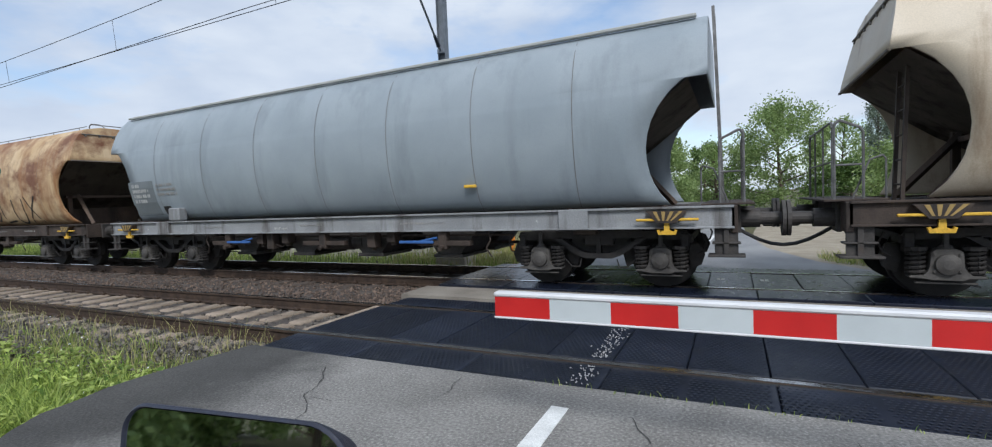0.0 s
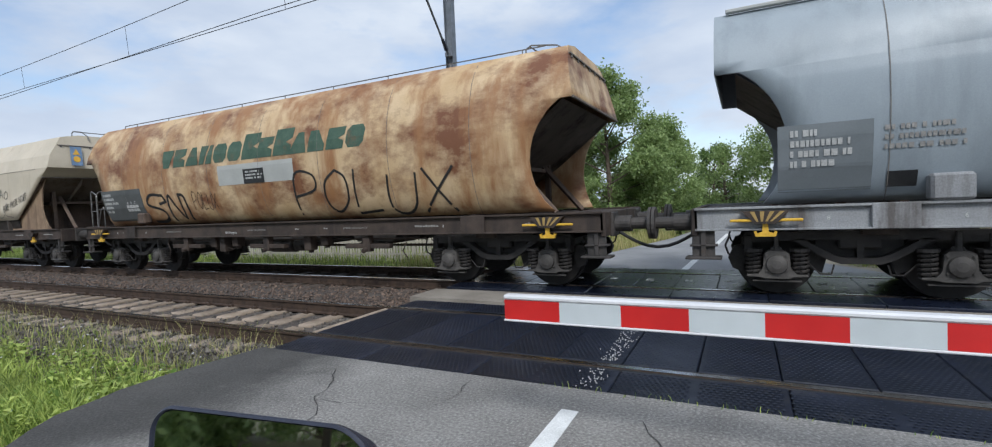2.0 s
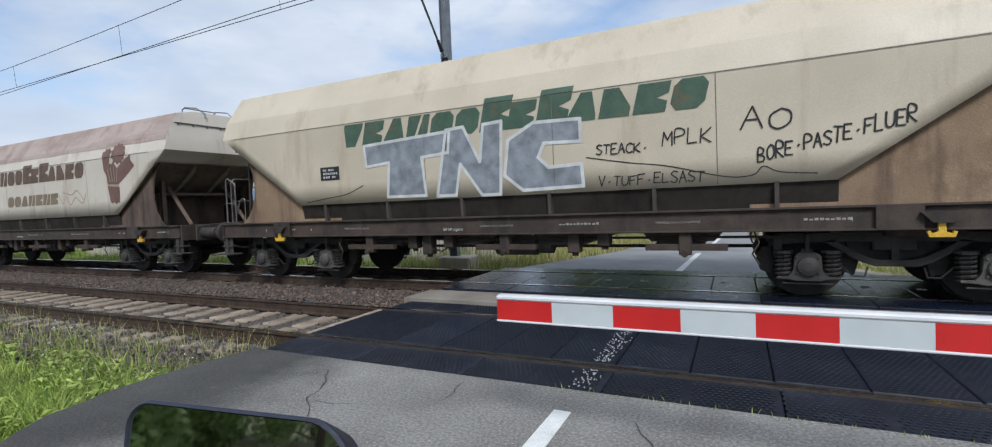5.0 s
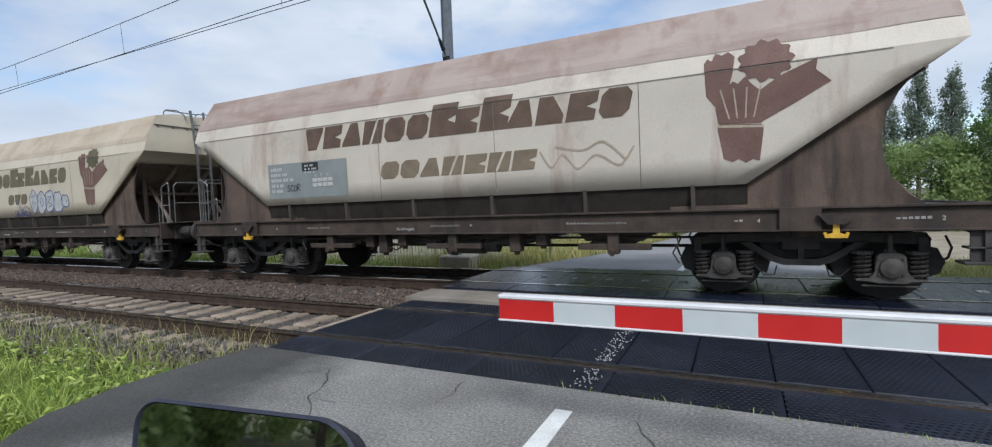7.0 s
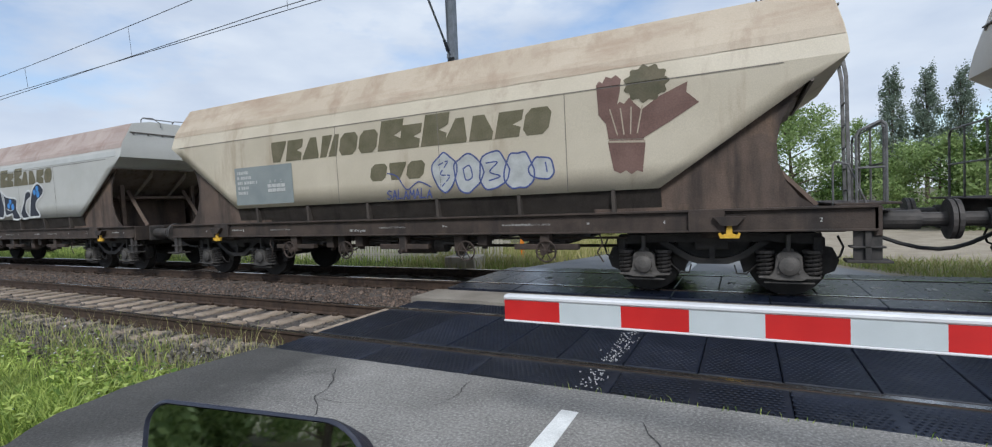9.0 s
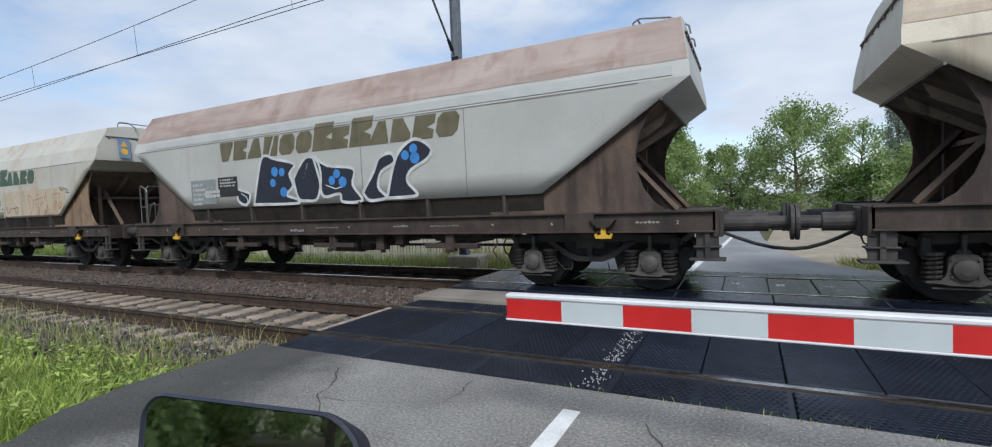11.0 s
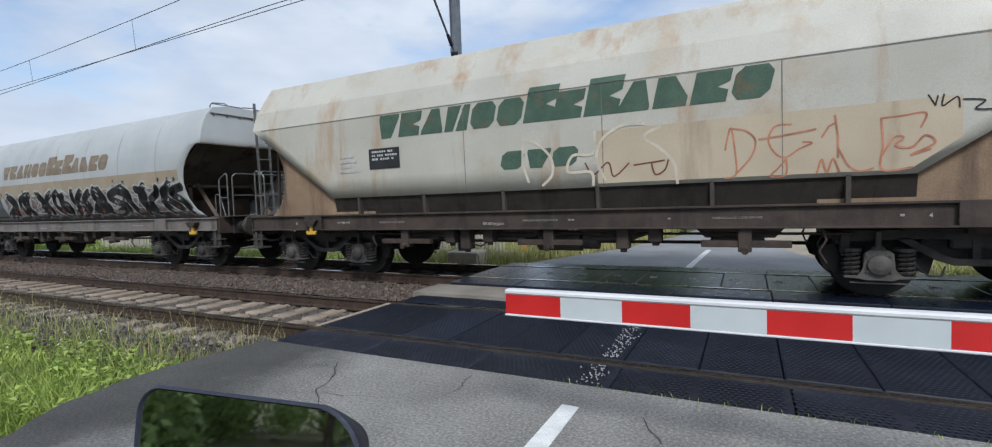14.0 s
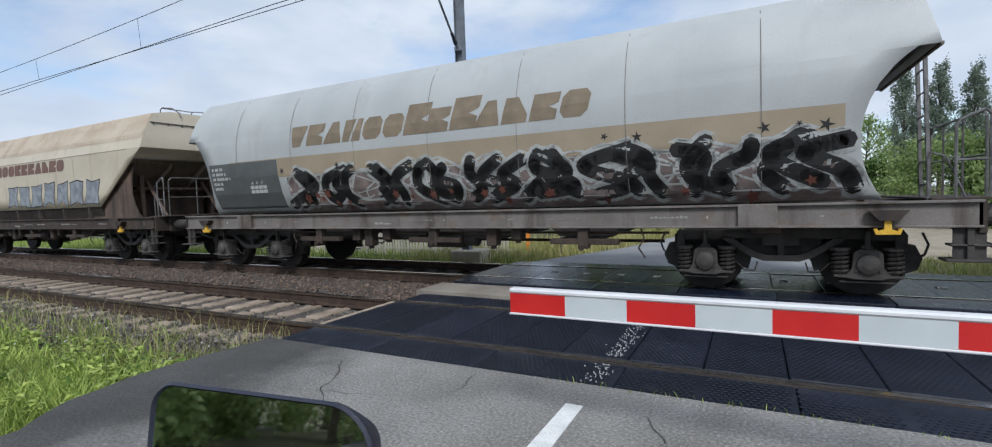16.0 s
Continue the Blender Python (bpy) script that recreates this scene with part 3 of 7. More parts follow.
def make_track(name, cy, x0, x1, lift=0.0):
    tr = empty(name, 0, 0, lift, "railway track with rusty rails on concrete sleepers", "railway track", kind="structure")
    for s in (-1, 1):
        y = cy + s * G
        bm = nb()
        prof = [(-0.07, -0.17), (0.07, -0.17), (0.07, -0.155), (0.012, -0.14), (0.012, -0.045), (0.034, -0.032), (0.034, -0.008), (0.026, -0.002), (-0.026, -0.002), (-0.034, -0.008), (-0.034, -0.032), (-0.012, -0.045), (-0.012, -0.14), (-0.07, -0.155)]
        a = [bm.verts.new((x0, y + u, w)) for u, w in prof]
        b = [bm.verts.new((x1, y + u, w)) for u, w in prof]
        for i in range(len(a)):
            j = (i + 1) % len(a)
            bm.faces.new((a[i], a[j], b[j], b[i]))
        bmesh.ops.recalc_face_normals(bm, faces=bm.faces)
        part("rail", bm, M["rail"], tr, "rust-brown steel rail")
        bm = nb()
        box(bm, x0, x1, y - 0.033, y + 0.033, -0.003, 0.001)
        part("rail_head", bm, M["railtop"], tr, "shiny worn running surface")
    bm = nb()
    for s in (-1, 1):
        box(bm, -0.125, 0.125, s * 0.62 - 0.62 + (0.04 if s > 0 else 0), s * 0.62 + 0.62 - (0.04 if s < 0 else 0), -0.30, -0.165, 0.02)
    me = bpy.data.meshes.new("sleeper")
    bm.to_mesh(me)
    bm.free()
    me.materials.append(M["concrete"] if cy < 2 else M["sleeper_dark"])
    bm = nb()
    for s in (-1, 1):
        for q in (-1, 1):
            yy = s * G + q * 0.10
            box(bm, -0.05, 0.05, yy - 0.035, yy + 0.035, -0.17, -0.12, 0.012)
            rod(bm, (0, yy, -0.13), (0, yy, -0.085), 0.016, 6)
    mc = bpy.data.meshes.new("rail_clip")
    bm.to_mesh(mc)
    bm.free()
    mc.materials.append(M["rail"])
    r = random.Random(cy)
    n = 70 if cy < 2 else 50
    for i in range(n):
        x = -4.98 - 0.6 * i
        if x < x0:
            break
        ob = part("sleeper", me, None, tr)
        ob.matrix_basis = pose(x + r.uniform(-0.02, 0.02), cy, r.uniform(-0.012, 0.008), 0, 0, r.uniform(-0.7, 0.7))
        ob = part("rail_clip", mc, None, tr)
        ob.matrix_basis = pose(x, cy, 0)
    return tr


make_track("track_near", NEAR, -160, 60)
make_track("track_far", FAR, -160, 60, LIFT)


def ballast_bed():
    bm = nb()
    prof = [(-0.9, -0.34), (-0.55, -0.22), (0.0, -0.20), (1.6, -0.20), (2.1, -0.17), (2.9, -0.13), (3.5, -0.14), (5.2, -0.14), (5.9, -0.18), (6.5, -0.36)]
    for x0, x1 in ((-160, -4.62), (4.05, 60)):
        a = [bm.verts.new((x0, y, z)) for y, z in prof]
        b = [bm.verts.new((x1, y, z)) for y, z in prof]
        for i in range(len(a) - 1):
            bm.faces.new((a[i], b[i], b[i + 1], a[i + 1]))
    tagged(part("ballast_bed", bm, M["ballast"]), "bed of dark crushed stone under the tracks", "ballast", kind="structure")


ballast_bed()


def scatter_stones(name, n, zone, size, material, seed, label):
    """Angular stones, each a small uneven octahedron."""
    r = np.random.default_rng(seed)
    V = np.zeros((n, 6, 3))
    xs, ys, zs = zone(r, n)
    d = np.array([(1, 0, 0), (-1, 0, 0), (0, 1, 0), (0, -1, 0), (0, 0, 1), (0, 0, -1)], float)
    for i in range(n):
        s = size[0] + (size[1] - size[0]) * r.random() ** 2
        q = Euler(r.uniform(0, 6.3, 3)).to_matrix()
        e = d * r.uniform(0.55, 1.1, (6, 1)) * s + r.normal(0, 0.15 * s, (6, 3))
        V[i] = e @ np.array(q).T + (xs[i], ys[i], zs[i])
    T = np.array([(0, 2, 4), (2, 1, 4), (1, 3, 4), (3, 0, 4), (2, 0, 5), (1, 2, 5), (3, 1, 5), (0, 3, 5)])
    F = (T[None] + 6 * np.arange(n)[:, None, None]).reshape(-1, 3)
    ob = part(name, pydata(name, V.reshape(-1, 3).tolist(), F.tolist(), material), None)
    return tagged(ob, label, "ballast", kind="stuff")


def zone_between(r, n):
    x = -4.7 - 22 * r.random(n) ** 1.6
    y = r.uniform(1.62, 3.40, n)
    return x, y, -0.165 + 0.03 * r.random(n) + 0.03 * (y - 1.6) / 1.8


def zone_inside(r, n):
    x = -4.7 - 16 * r.random(n) ** 1.5
    y = r.uniform(0.1, 1.45, n)
    return x, y, -0.20 + 0.02 * r.random(n)


def zone_front(r, n):
    x = -4.75 - 10 * r.random(n) ** 1.3
    y = r.uniform(-1.3, -0.05, n)
    return x, y, -0.195 + 0.03 * r.random(n) + 0.1 * np.minimum(0, y + 0.5)


scatter_stones("ballast_stones", 7000, zone_between, (0.016, 0.042), M["stone_red"], 1, "rusty brown crushed stones between the two tracks")
scatter_stones("ballast_stones", 1600, zone_inside, (0.015, 0.034), M["stone"], 2, "grey-brown stones between the sleepers")
scatter_stones("ballast_stones", 5200, zone_front, (0.018, 0.045), M["stone"], 3, "grey stones at the track's edge")


def blades(name, n, zone, h, w, material, seed, label, category="grass"):
    """Bent, tapered blades, two quads and a tip each."""
    r = np.random.default_rng(seed)
    x, y, z = zone(r, n)
    hh = h[0] + (h[1] - h[0]) * r.random(n) ** 1.5
    a = r.uniform(0, 6.283, n)
    b = a + r.normal(0, 1.0, n)
    lean = r.uniform(0.1, 0.75, n) * hh
    dx, dy = np.cos(a) * w, np.sin(a) * w
    lx, ly = -np.sin(b) * lean, np.cos(b) * lean
    P = np.stack([np.stack([x - dx, y - dy, z], 1), np.stack([x + dx, y + dy, z], 1),
                  np.stack([x + lx * .35 + dx * .8, y + ly * .35 + dy * .8, z + hh * .6], 1), np.stack([x + lx * .35 - dx * .8, y + ly * .35 - dy * .8, z + hh * .6], 1),
                  np.stack([x + lx, y + ly, z + hh], 1)], 1)
    k = 5 * np.arange(n)[:, None]
    faces = (k + np.array([0, 1, 2, 3])).tolist() + (k + np.array([3, 2, 4])).tolist()
    ob = part(name, pydata(name, P.reshape(-1, 3).tolist(), faces, material), None)
    return tagged(ob, label, category, kind="stuff")


def zone_verge(r, n):
    m = 420
    cx, cy = -4.6 - 13 * r.random(m) ** 1.6, -0.5 - 5.0 * r.random(m) ** 0.85
    k = r.integers(0, m, n)
    x, y = cx[k] + r.normal(0, 0.14, n), cy[k] + r.normal(0, 0.14, n)
    keep = (x < -4.74) & ~((y > -1.5) & (r.random(n) < 0.72)) & (y < -0.45)
    x = np.where(keep, x, -5.2 - 6 * r.random(n))
    y = np.where(keep, y, -1.9 - 3 * r.random(n))
    return x, y, -0.31 + 0 * x


def zone_verge_dry(r, n):
    x = -4.8 - 9 * r.random(n) ** 1.4
    y = -0.1 - 1.3 * r.random(n)
    return x, y, -0.26 + 0 * x


blades("verge_grass", 60000, zone_verge, (0.06, 0.34), 0.0065, M["grass"], 11, "lush bright green grass on the verge")
blades("verge_grass_dry", 1500, zone_verge_dry, (0.10, 0.42), 0.003, M["grass_dry"], 12, "tall straw-coloured grass stalks near the rails")


def zone_far_left(r, n):
    x = -42 + 37 * r.random(n)
    y = 6.4 + 4.5 * r.random(n)
    keep = x < -4.9
    return np.where(keep, x, -8), y, -0.30 + 0 * x


def zone_far_right(r, n):
    y = 6.2 + 2.6 * r.random(n)
    x = np.maximum(1.7, 3.0 - (y - 6.2) * 0.7) + 9 * r.random(n) ** 1.2
    return x, y, -0.27 + 0 * x


def zone_road_left(r, n):
    y = 6.6 + 16 * r.random(n)
    x = -5.0 - 3.5 * r.random(n) + 2.6 * np.clip((y - 7) / 8, 0, 1)
    return x, y, -0.28 + 0 * x


blades("far_verge_grass", 15000, zone_far_left, (0.12, 0.36), 0.011, M["grass"], 13, "long green grass along the fence")
blades("far_verge_grass", 9000, zone_far_right, (0.10, 0.34), 0.009, M["grass"], 16, "green grass beside the road beyond the tracks")
blades("far_verge_grass", 8000, zone_far_right, (0.12, 0.42), 0.008, M["grass_dry"], 14, "yellowing grass beside the road beyond the tracks")
blades("far_verge_grass", 7000, zone_road_left, (0.2, 0.6), 0.011, M["grass_dry"], 15, "yellow-green grass at the road's edge")


def weeds(n, seed):
    """Low broad-leaved weeds in the verge."""
    r = np.random.default_rng(seed)
    V, F = [], []
    for i in range(n):
        x, y = -4.85 - 5 * r.random() ** 1.5, -1.2 - 3.6 * r.random()
        k = r.integers(7, 15)
        s = r.uniform(0.04, 0.09)
        for q in range(k):
            a = r.uniform(0, 6.283)
            d = np.array((math.cos(a), math.sin(a), 0))
            sd = np.array((-math.sin(a), math.cos(a), 0)) * s * 0.32
            o = np.array((x, y, -0.27 + r.uniform(0.0, 0.2)))
            up = np.array((0, 0, s * r.uniform(0.3, 1.0)))
            b = len(V)
            V += [tuple(o), tuple(o + d * s * 0.6 + sd + up * 0.8), tuple(o + d * s * 1.3 + up * 0.6), tuple(o + d * s * 0.6 - sd + up * 0.8)]
            F.append((b, b + 1, b + 2, b + 3))
    ob = part("verge_weeds", pydata("verge_weeds", V, F, M["grass"]), None)
    tagged(ob, "low broad-leaved green weeds in the verge", "weeds", kind="stuff")


weeds(420, 21)


def flowers(n, seed):
    r = np.random.default_rng(seed)
    V, F = [], []
    for i in range(n):
        x, y, z = -4.9 - 6 * r.random(), -0.5 - 3.5 * r.random(), -0.05 + r.uniform(-0.1, 0.08)
        b = len(V)
        q = r.uniform(0.008, 0.018)
        V += [(x - q, y, z), (x, y - q, z - q * 0.5), (x + q, y, z), (x, y + q, z + q * 0.5)]
        F.append((b, b + 1, b + 2, b + 3))
    tagged(part("verge_flowers", pydata("verge_flowers", V, F, M["white"]), None), "tiny white flower heads in the grass", "flowers", kind="stuff")


flowers(70, 22)


def zone_joint(r, n):
    x = np.where(r.random(n) < 0.6, 1.9 + r.normal(0, 0.12, n), r.uniform(-1.5, 3.4, n))
    return x, -0.625 + r.normal(0, 0.012, n), 0.0 + 0 * x


blades("joint_grass", 260, zone_joint, (0.015, 0.06), 0.003, M["grass"], 18, "tiny grass tufts in the joint by the rubber panels")

# ---- the train ----
TRAVEL = [(0, 0), (0.5, 3.32), (1, 6.68), (1.5, 10.05), (2, 13.45), (2.5, 16.88), (3, 20.32), (3.5, 23.78), (4, 27.25), (4.5, 30.73), (5, 34.22), (5.5, 37.71),
          (6, 41.20), (6.5, 44.70), (7, 48.19), (7.5, 51.67), (8, 55.10), (8.5, 58.50), (9, 61.90), (9.5, 65.27), (10, 68.62), (10.5, 71.94), (11, 75.23), (11.5, 78.50),
          (12, 81.74), (12.5, 84.94), (13, 88.12), (13.5, 91.30), (14, 94.48), (14.5, 97.66), (15, 100.84), (15.5, 104.02), (16, 107.20)]
TT, TS = np.array([a for a, b in TRAVEL]), np.array([b for a, b in TRAVEL])


def travel(t):
    """How far the train has gone: a cubic through the table."""
    i = int(min(max(np.searchsorted(TT, t) - 1, 0), len(TT) - 2))
    h = TT[i + 1] - TT[i]
    m = np.gradient(TS, TT)
    u = (t - TT[i]) / h
    return float(TS[i] * (2 * u**3 - 3 * u**2 + 1) + TS[i + 1] * (3 * u**2 - 2 * u**3) + h * m[i] * (u**3 - 2 * u**2 + u) + h * m[i + 1] * (u**3 - u**2))


CENTRES = [8.25, -7.01, -22.28, -37.33, -52.28, -67.2, -82.2, -97.0, -112.05, -127.0]

ROUND = [(1.10, 1.26), (1.25, 1.42), (1.37, 1.70), (1.45, 2.05), (1.48, 2.40), (1.47, 2.75), (1.41, 3.08), (1.30, 3.38), (1.16, 3.62), (0.98, 3.80), (0.60, 3.88)]
HOPPER = [(1.43, 1.55), (1.46, 3.00), (1.36, 3.36), (1.05, 3.90), (0.60, 3.99)]


def half_width(prof, z):
    for (h0, z0), (h1, z1) in zip(prof[:-1], prof[1:]):
        if z0 <= z <= z1:
            return h0 + (h1 - h0) * (z - z0) / (z1 - z0)
    return prof[0][0] if z < prof[0][1] else prof[-1][0]


def round_end(z):
    if z >= 2.93:
        return 6.66 - 0.20 * (z - 2.93)
    return 7.08 - math.sqrt(max(0.0, 1.13**2 - (z - 1.98) ** 2))


def straight_end(z):
    """The upright ends of the grey wagon."""
    return 6.74 if z >= 2.93 else round_end(z)


def hopper_end(z):
    if z <= 3.0:
        return 4.32 + (6.46 - 4.32) * (z - 1.55) / 1.45
    return 6.47 - 0.16 * (z - 3.0) ** 1.2


def shell(prof, end_of, dents=0.0, seed=0):
    """The skin of a hull: both flanks and the roof, its ends cut to the outline that end_of gives, with top end faces."""
    bm = nb()
    zs = []
    for (h0, z0), (h1, z1) in zip(prof[:-1], prof[1:]):
        n = 4 if z1 - z0 > 0.5 else 2
        zs += [z0 + (z1 - z0) * i / n for i in range(n)]
    zs.append(prof[-1][1])
    zs = sorted(zs + ([2.74] if end_of is hopper_end else [2.80, 2.86, 2.90, 2.928, 2.932]))
    fr = [-1 + 2 * i / 36 for i in range(37)]
    sides = {}
    for s in (-1, 1):
        g = []
        for z in zs:
            h, e = half_width(prof, z), end_of(z)
            row = []
            for f in fr:
                d = dents * noise.noise((f * 7 + seed, z * 2.2, s)) if 0 < abs(f) < 0.97 and z < prof[-2][1] else 0
                row.append(bm.verts.new((f * e, s * (h + d), z)))
            g.append(row)
        for j in range(len(zs) - 1):
            for i in range(36):
                bm.faces.new((g[j][i], g[j][i + 1], g[j + 1][i + 1], g[j + 1][i]))
        sides[s] = g
    a, b = sides[-1][-1], sides[1][-1]
    for i in range(36):
        bm.faces.new((a[i], a[i + 1], b[i + 1], b[i]))
    j0 = min(j for j, z in enumerate(zs) if z >= (2.932 if end_of is not hopper_end else 2.74) - 1e-6)
    for k in (0, -1):
        for j in range(j0, len(zs) - 1):
            bm.faces.new((sides[-1][j][k], sides[-1][j + 1][k], sides[1][j + 1][k], sides[1][j][k]))
    bmesh.ops.recalc_face_normals(bm, faces=bm.faces)
    return bm


def on_side(prof, x, z, off=0.004):
    return (x, -(half_width(prof, z) + off + (0.009 if z > 3.0 and prof is HOPPER else 0)), z)


def decal(bm, prof, poly, off=0.005):
    """A flat painted shape in x, z laid on the flank, parted where the flank bends."""
    for zb in (3.0, 3.36) if prof is HOPPER else ():
        if min(z for _, z in poly) < zb - 1e-4 and max(z for _, z in poly) > zb + 1e-4:
            for up in (False, True):
                out = []
                for (x0, z0), (x1, z1) in zip(poly, list(poly[1:]) + [poly[0]]):
                    if (z0 >= zb) == up or z0 == zb:
                        out.append((x0, z0))
                    if (z0 - zb) * (z1 - zb) < 0:
                        f = (zb - z0) / (z1 - z0)
                        out.append((x0 + (x1 - x0) * f, zb + (1e-5 if up else -1e-5)))
                if len(out) > 2:
                    decal(bm, prof, out, off)
            return
    vs = [bm.verts.new(on_side(prof, x, z, off)) for x, z in poly]
    try:
        f = bm.faces.new(vs)
        f.normal_update()
        if f.normal.y > 0:
            f.normal_flip()
    except ValueError:
        pass


def patch(bm, prof, x0, x1, z0, z1, off=0.005, lean=0.0):
    n = max(1, int((z1 - z0) / 0.04))
    for i in range(n):
        a, b = z0 + (z1 - z0) * i / n, z0 + (z1 - z0) * (i + 1) / n
        la, lb = lean * (a - z0), lean * (b - z0)
        decal(bm, prof, [(x0 + la, a), (x1 + la, a), (x1 + lb, b), (x0 + lb, b)], off)


def stroke(bm, prof, pts, w, off=0.006):
    """A sprayed line through points in x, z."""
    for (x0, z0), (x1, z1) in zip(pts[:-1], pts[1:]):
        d = math.hypot(x1 - x0, z1 - z0) or 1
        ex, ez = (x1 - x0) / d * w * 0.3, (z1 - z0) / d * w * 0.3
        nx, nz = -(z1 - z0) / d * w / 2, (x1 - x0) / d * w / 2
        if w > 0.1:
            ex = ez = 0
            decal(bm, prof, [(x1 + w / 2 * math.cos(k * 0.785), z1 + w / 2 * math.sin(k * 0.785)) for k in range(8)], off + 0.0001)
        decal(bm, prof, [(x0 - ex + nx, z0 - ez + nz), (x0 - ex - nx, z0 - ez - nz), (x1 + ex - nx, z1 + ez - nz), (x1 + ex + nx, z1 + ez + nz)], off)


def curve_pts(ctrl, n=8):
    """A smooth line through control points."""
    out = []
    p = [ctrl[0]] + list(ctrl) + [ctrl[-1]]
    for i in range(1, len(p) - 2):
        for k in range(n):
            t = k / n
            q = []
            for c in (0, 1):
                a, b, d, e = p[i - 1][c], p[i][c], p[i + 1][c], p[i + 2][c]
                q.append(0.5 * (2 * b + (d - a) * t + (2 * a - 5 * b + 4 * d - e) * t * t + (3 * b - a - 3 * d + e) * t**3))
            out.append(tuple(q))
    out.append(ctrl[-1])
    return out


def fill(bm, prof, outline, off=0.005):
    """A painted area of any outline in x, z, cut into low bands so that it follows the curve of the flank."""
    step = 0.11 if prof is ROUND else 9.0
    for tri in tessellate_polygon([[Vector((x, z, 0)) for x, z in outline]]):
        p = [outline[k] for k in tri]
        lo, hi = min(z for _, z in p), max(z for _, z in p)
        k0, k1 = math.floor(lo / step), math.floor(hi / step)
        for k in range(k0, k1 + 1):
            q = p
            for zb, up in ((k * step, True), ((k + 1) * step, False)):
                out = []
                for (xa, za), (xb, zc) in zip(q, q[1:] + q[:1]):
                    ina, inb = (za >= zb) == up, (zc >= zb) == up
                    if ina:
                        out.append((xa, za))
                    if ina != inb:
                        f = (zb - za) / (zc - za)
                        out.append((xa + (xb - xa) * f, zb))
                q = out
            if len(q) > 2:
                decal(bm, prof, q, off)


MARK_SHAPES = {
    "wedge": [[(0, 1), (0, 0.80), (0.24, 0), (0.74, 0), (1, 0.80), (1, 1)]],
    "gable": [[(0, 0), (1, 0), (1, 0.14), (0.72, 1), (0.34, 1), (0, 0.14)]],
    "block": [[(0, 0), (0.38, 0), (0.60, 1), (0, 1)], [(0.50, 0), (1, 0), (1, 1), (0.72, 1)]],
    "notch": [[(0, 0), (1, 0), (1, 0.36), (0.66, 0.48), (1, 0.62), (1, 1), (0, 1)]],
    "round": [[(0, 0.24), (0.2, 0), (0.8, 0), (1, 0.22), (1, 0.78), (0.8, 1), (0.2, 1), (0, 0.78)]],
    "slope": [[(0, 0), (1, 0), (1, 0.30), (0.50, 1), (0, 1)]],
}
LONG_MARK = ("wedge", "notch", "gable", "block", "round", "round", "notch", "notch", "notch", "gable", "slope", "notch", "round")
SHORT_MARK = ("round", "wedge", "round")


def lettering(prof, x0, x1, z0, z1, kinds, parent, material, tall=(), lean=0.24):
    """A painted company mark, as a row of plain slanted shapes."""
    w, h = (x1 - x0) / len(kinds), z1 - z0
    for i, kind in enumerate(kinds):
        hh = h * (1.30 if i in tall else 1.0)
        g = w * (1.04 if i in tall else 0.90)
        bm = nb()
        for piece in MARK_SHAPES[kind]:
            fill(bm, prof, [(x0 + i * w + g * u + lean * hh * (v - 0.2), z0 + hh * v) for u, v in piece], 0.0052 + 0.0002 * (i % 2))
        part("painted_mark", bm, material, parent, "slanted painted slab shape")


GLYPHS = {
    "A": [[(0, 0), (0.45, 1), (1, 0)], [(0.2, 0.4), (0.8, 0.4)]], "B": [[(0, 0), (0, 1), (0.7, 0.9), (0.6, 0.6), (0, 0.52), (0.8, 0.4), (0.8, 0.08), (0, 0)]],
    "C": [[(1, 0.85), (0.6, 1), (0.1, 0.75), (0.05, 0.25), (0.5, 0), (1, 0.12)]], "E": [[(0.9, 1), (0, 1), (0, 0), (1, 0)], [(0, 0.5), (0.7, 0.52)]],
    "F": [[(1, 1), (0, 0.95), (0, 0)], [(0, 0.5), (0.7, 0.55)]], "K": [[(0, 0), (0, 1)], [(0.9, 1), (0.05, 0.45), (1, 0)]], "L": [[(0, 1), (0, 0), (0.9, 0.05)]],
    "M": [[(0, 0), (0.1, 1), (0.5, 0.4), (0.9, 1), (1, 0)]], "N": [[(0, 0), (0.05, 1), (0.9, 0), (1, 1)]], "O": [[(0.5, 1), (0.05, 0.7), (0.1, 0.2), (0.5, 0), (0.95, 0.3), (0.9, 0.8), (0.5, 1)]],
    "P": [[(0, 0), (0, 1), (0.8, 0.95), (0.85, 0.6), (0, 0.45)]], "R": [[(0, 0), (0, 1), (0.8, 0.95), (0.8, 0.6), (0, 0.5), (1, 0)]],
    "S": [[(0.95, 0.9), (0.4, 1), (0.05, 0.75), (0.5, 0.52), (0.95, 0.3), (0.6, 0), (0, 0.1)]], "T": [[(0, 1), (1, 0.95)], [(0.5, 1), (0.45, 0)]],
    "U": [[(0, 1), (0.05, 0.2), (0.5, 0), (0.95, 0.25), (1, 1)]], "V": [[(0, 1), (0.5, 0), (1, 1)]], "X": [[(0, 1), (1, 0)], [(1, 1), (0, 0)]], ".": [[(0.4, 0.35), (0.6, 0.45)]],
}


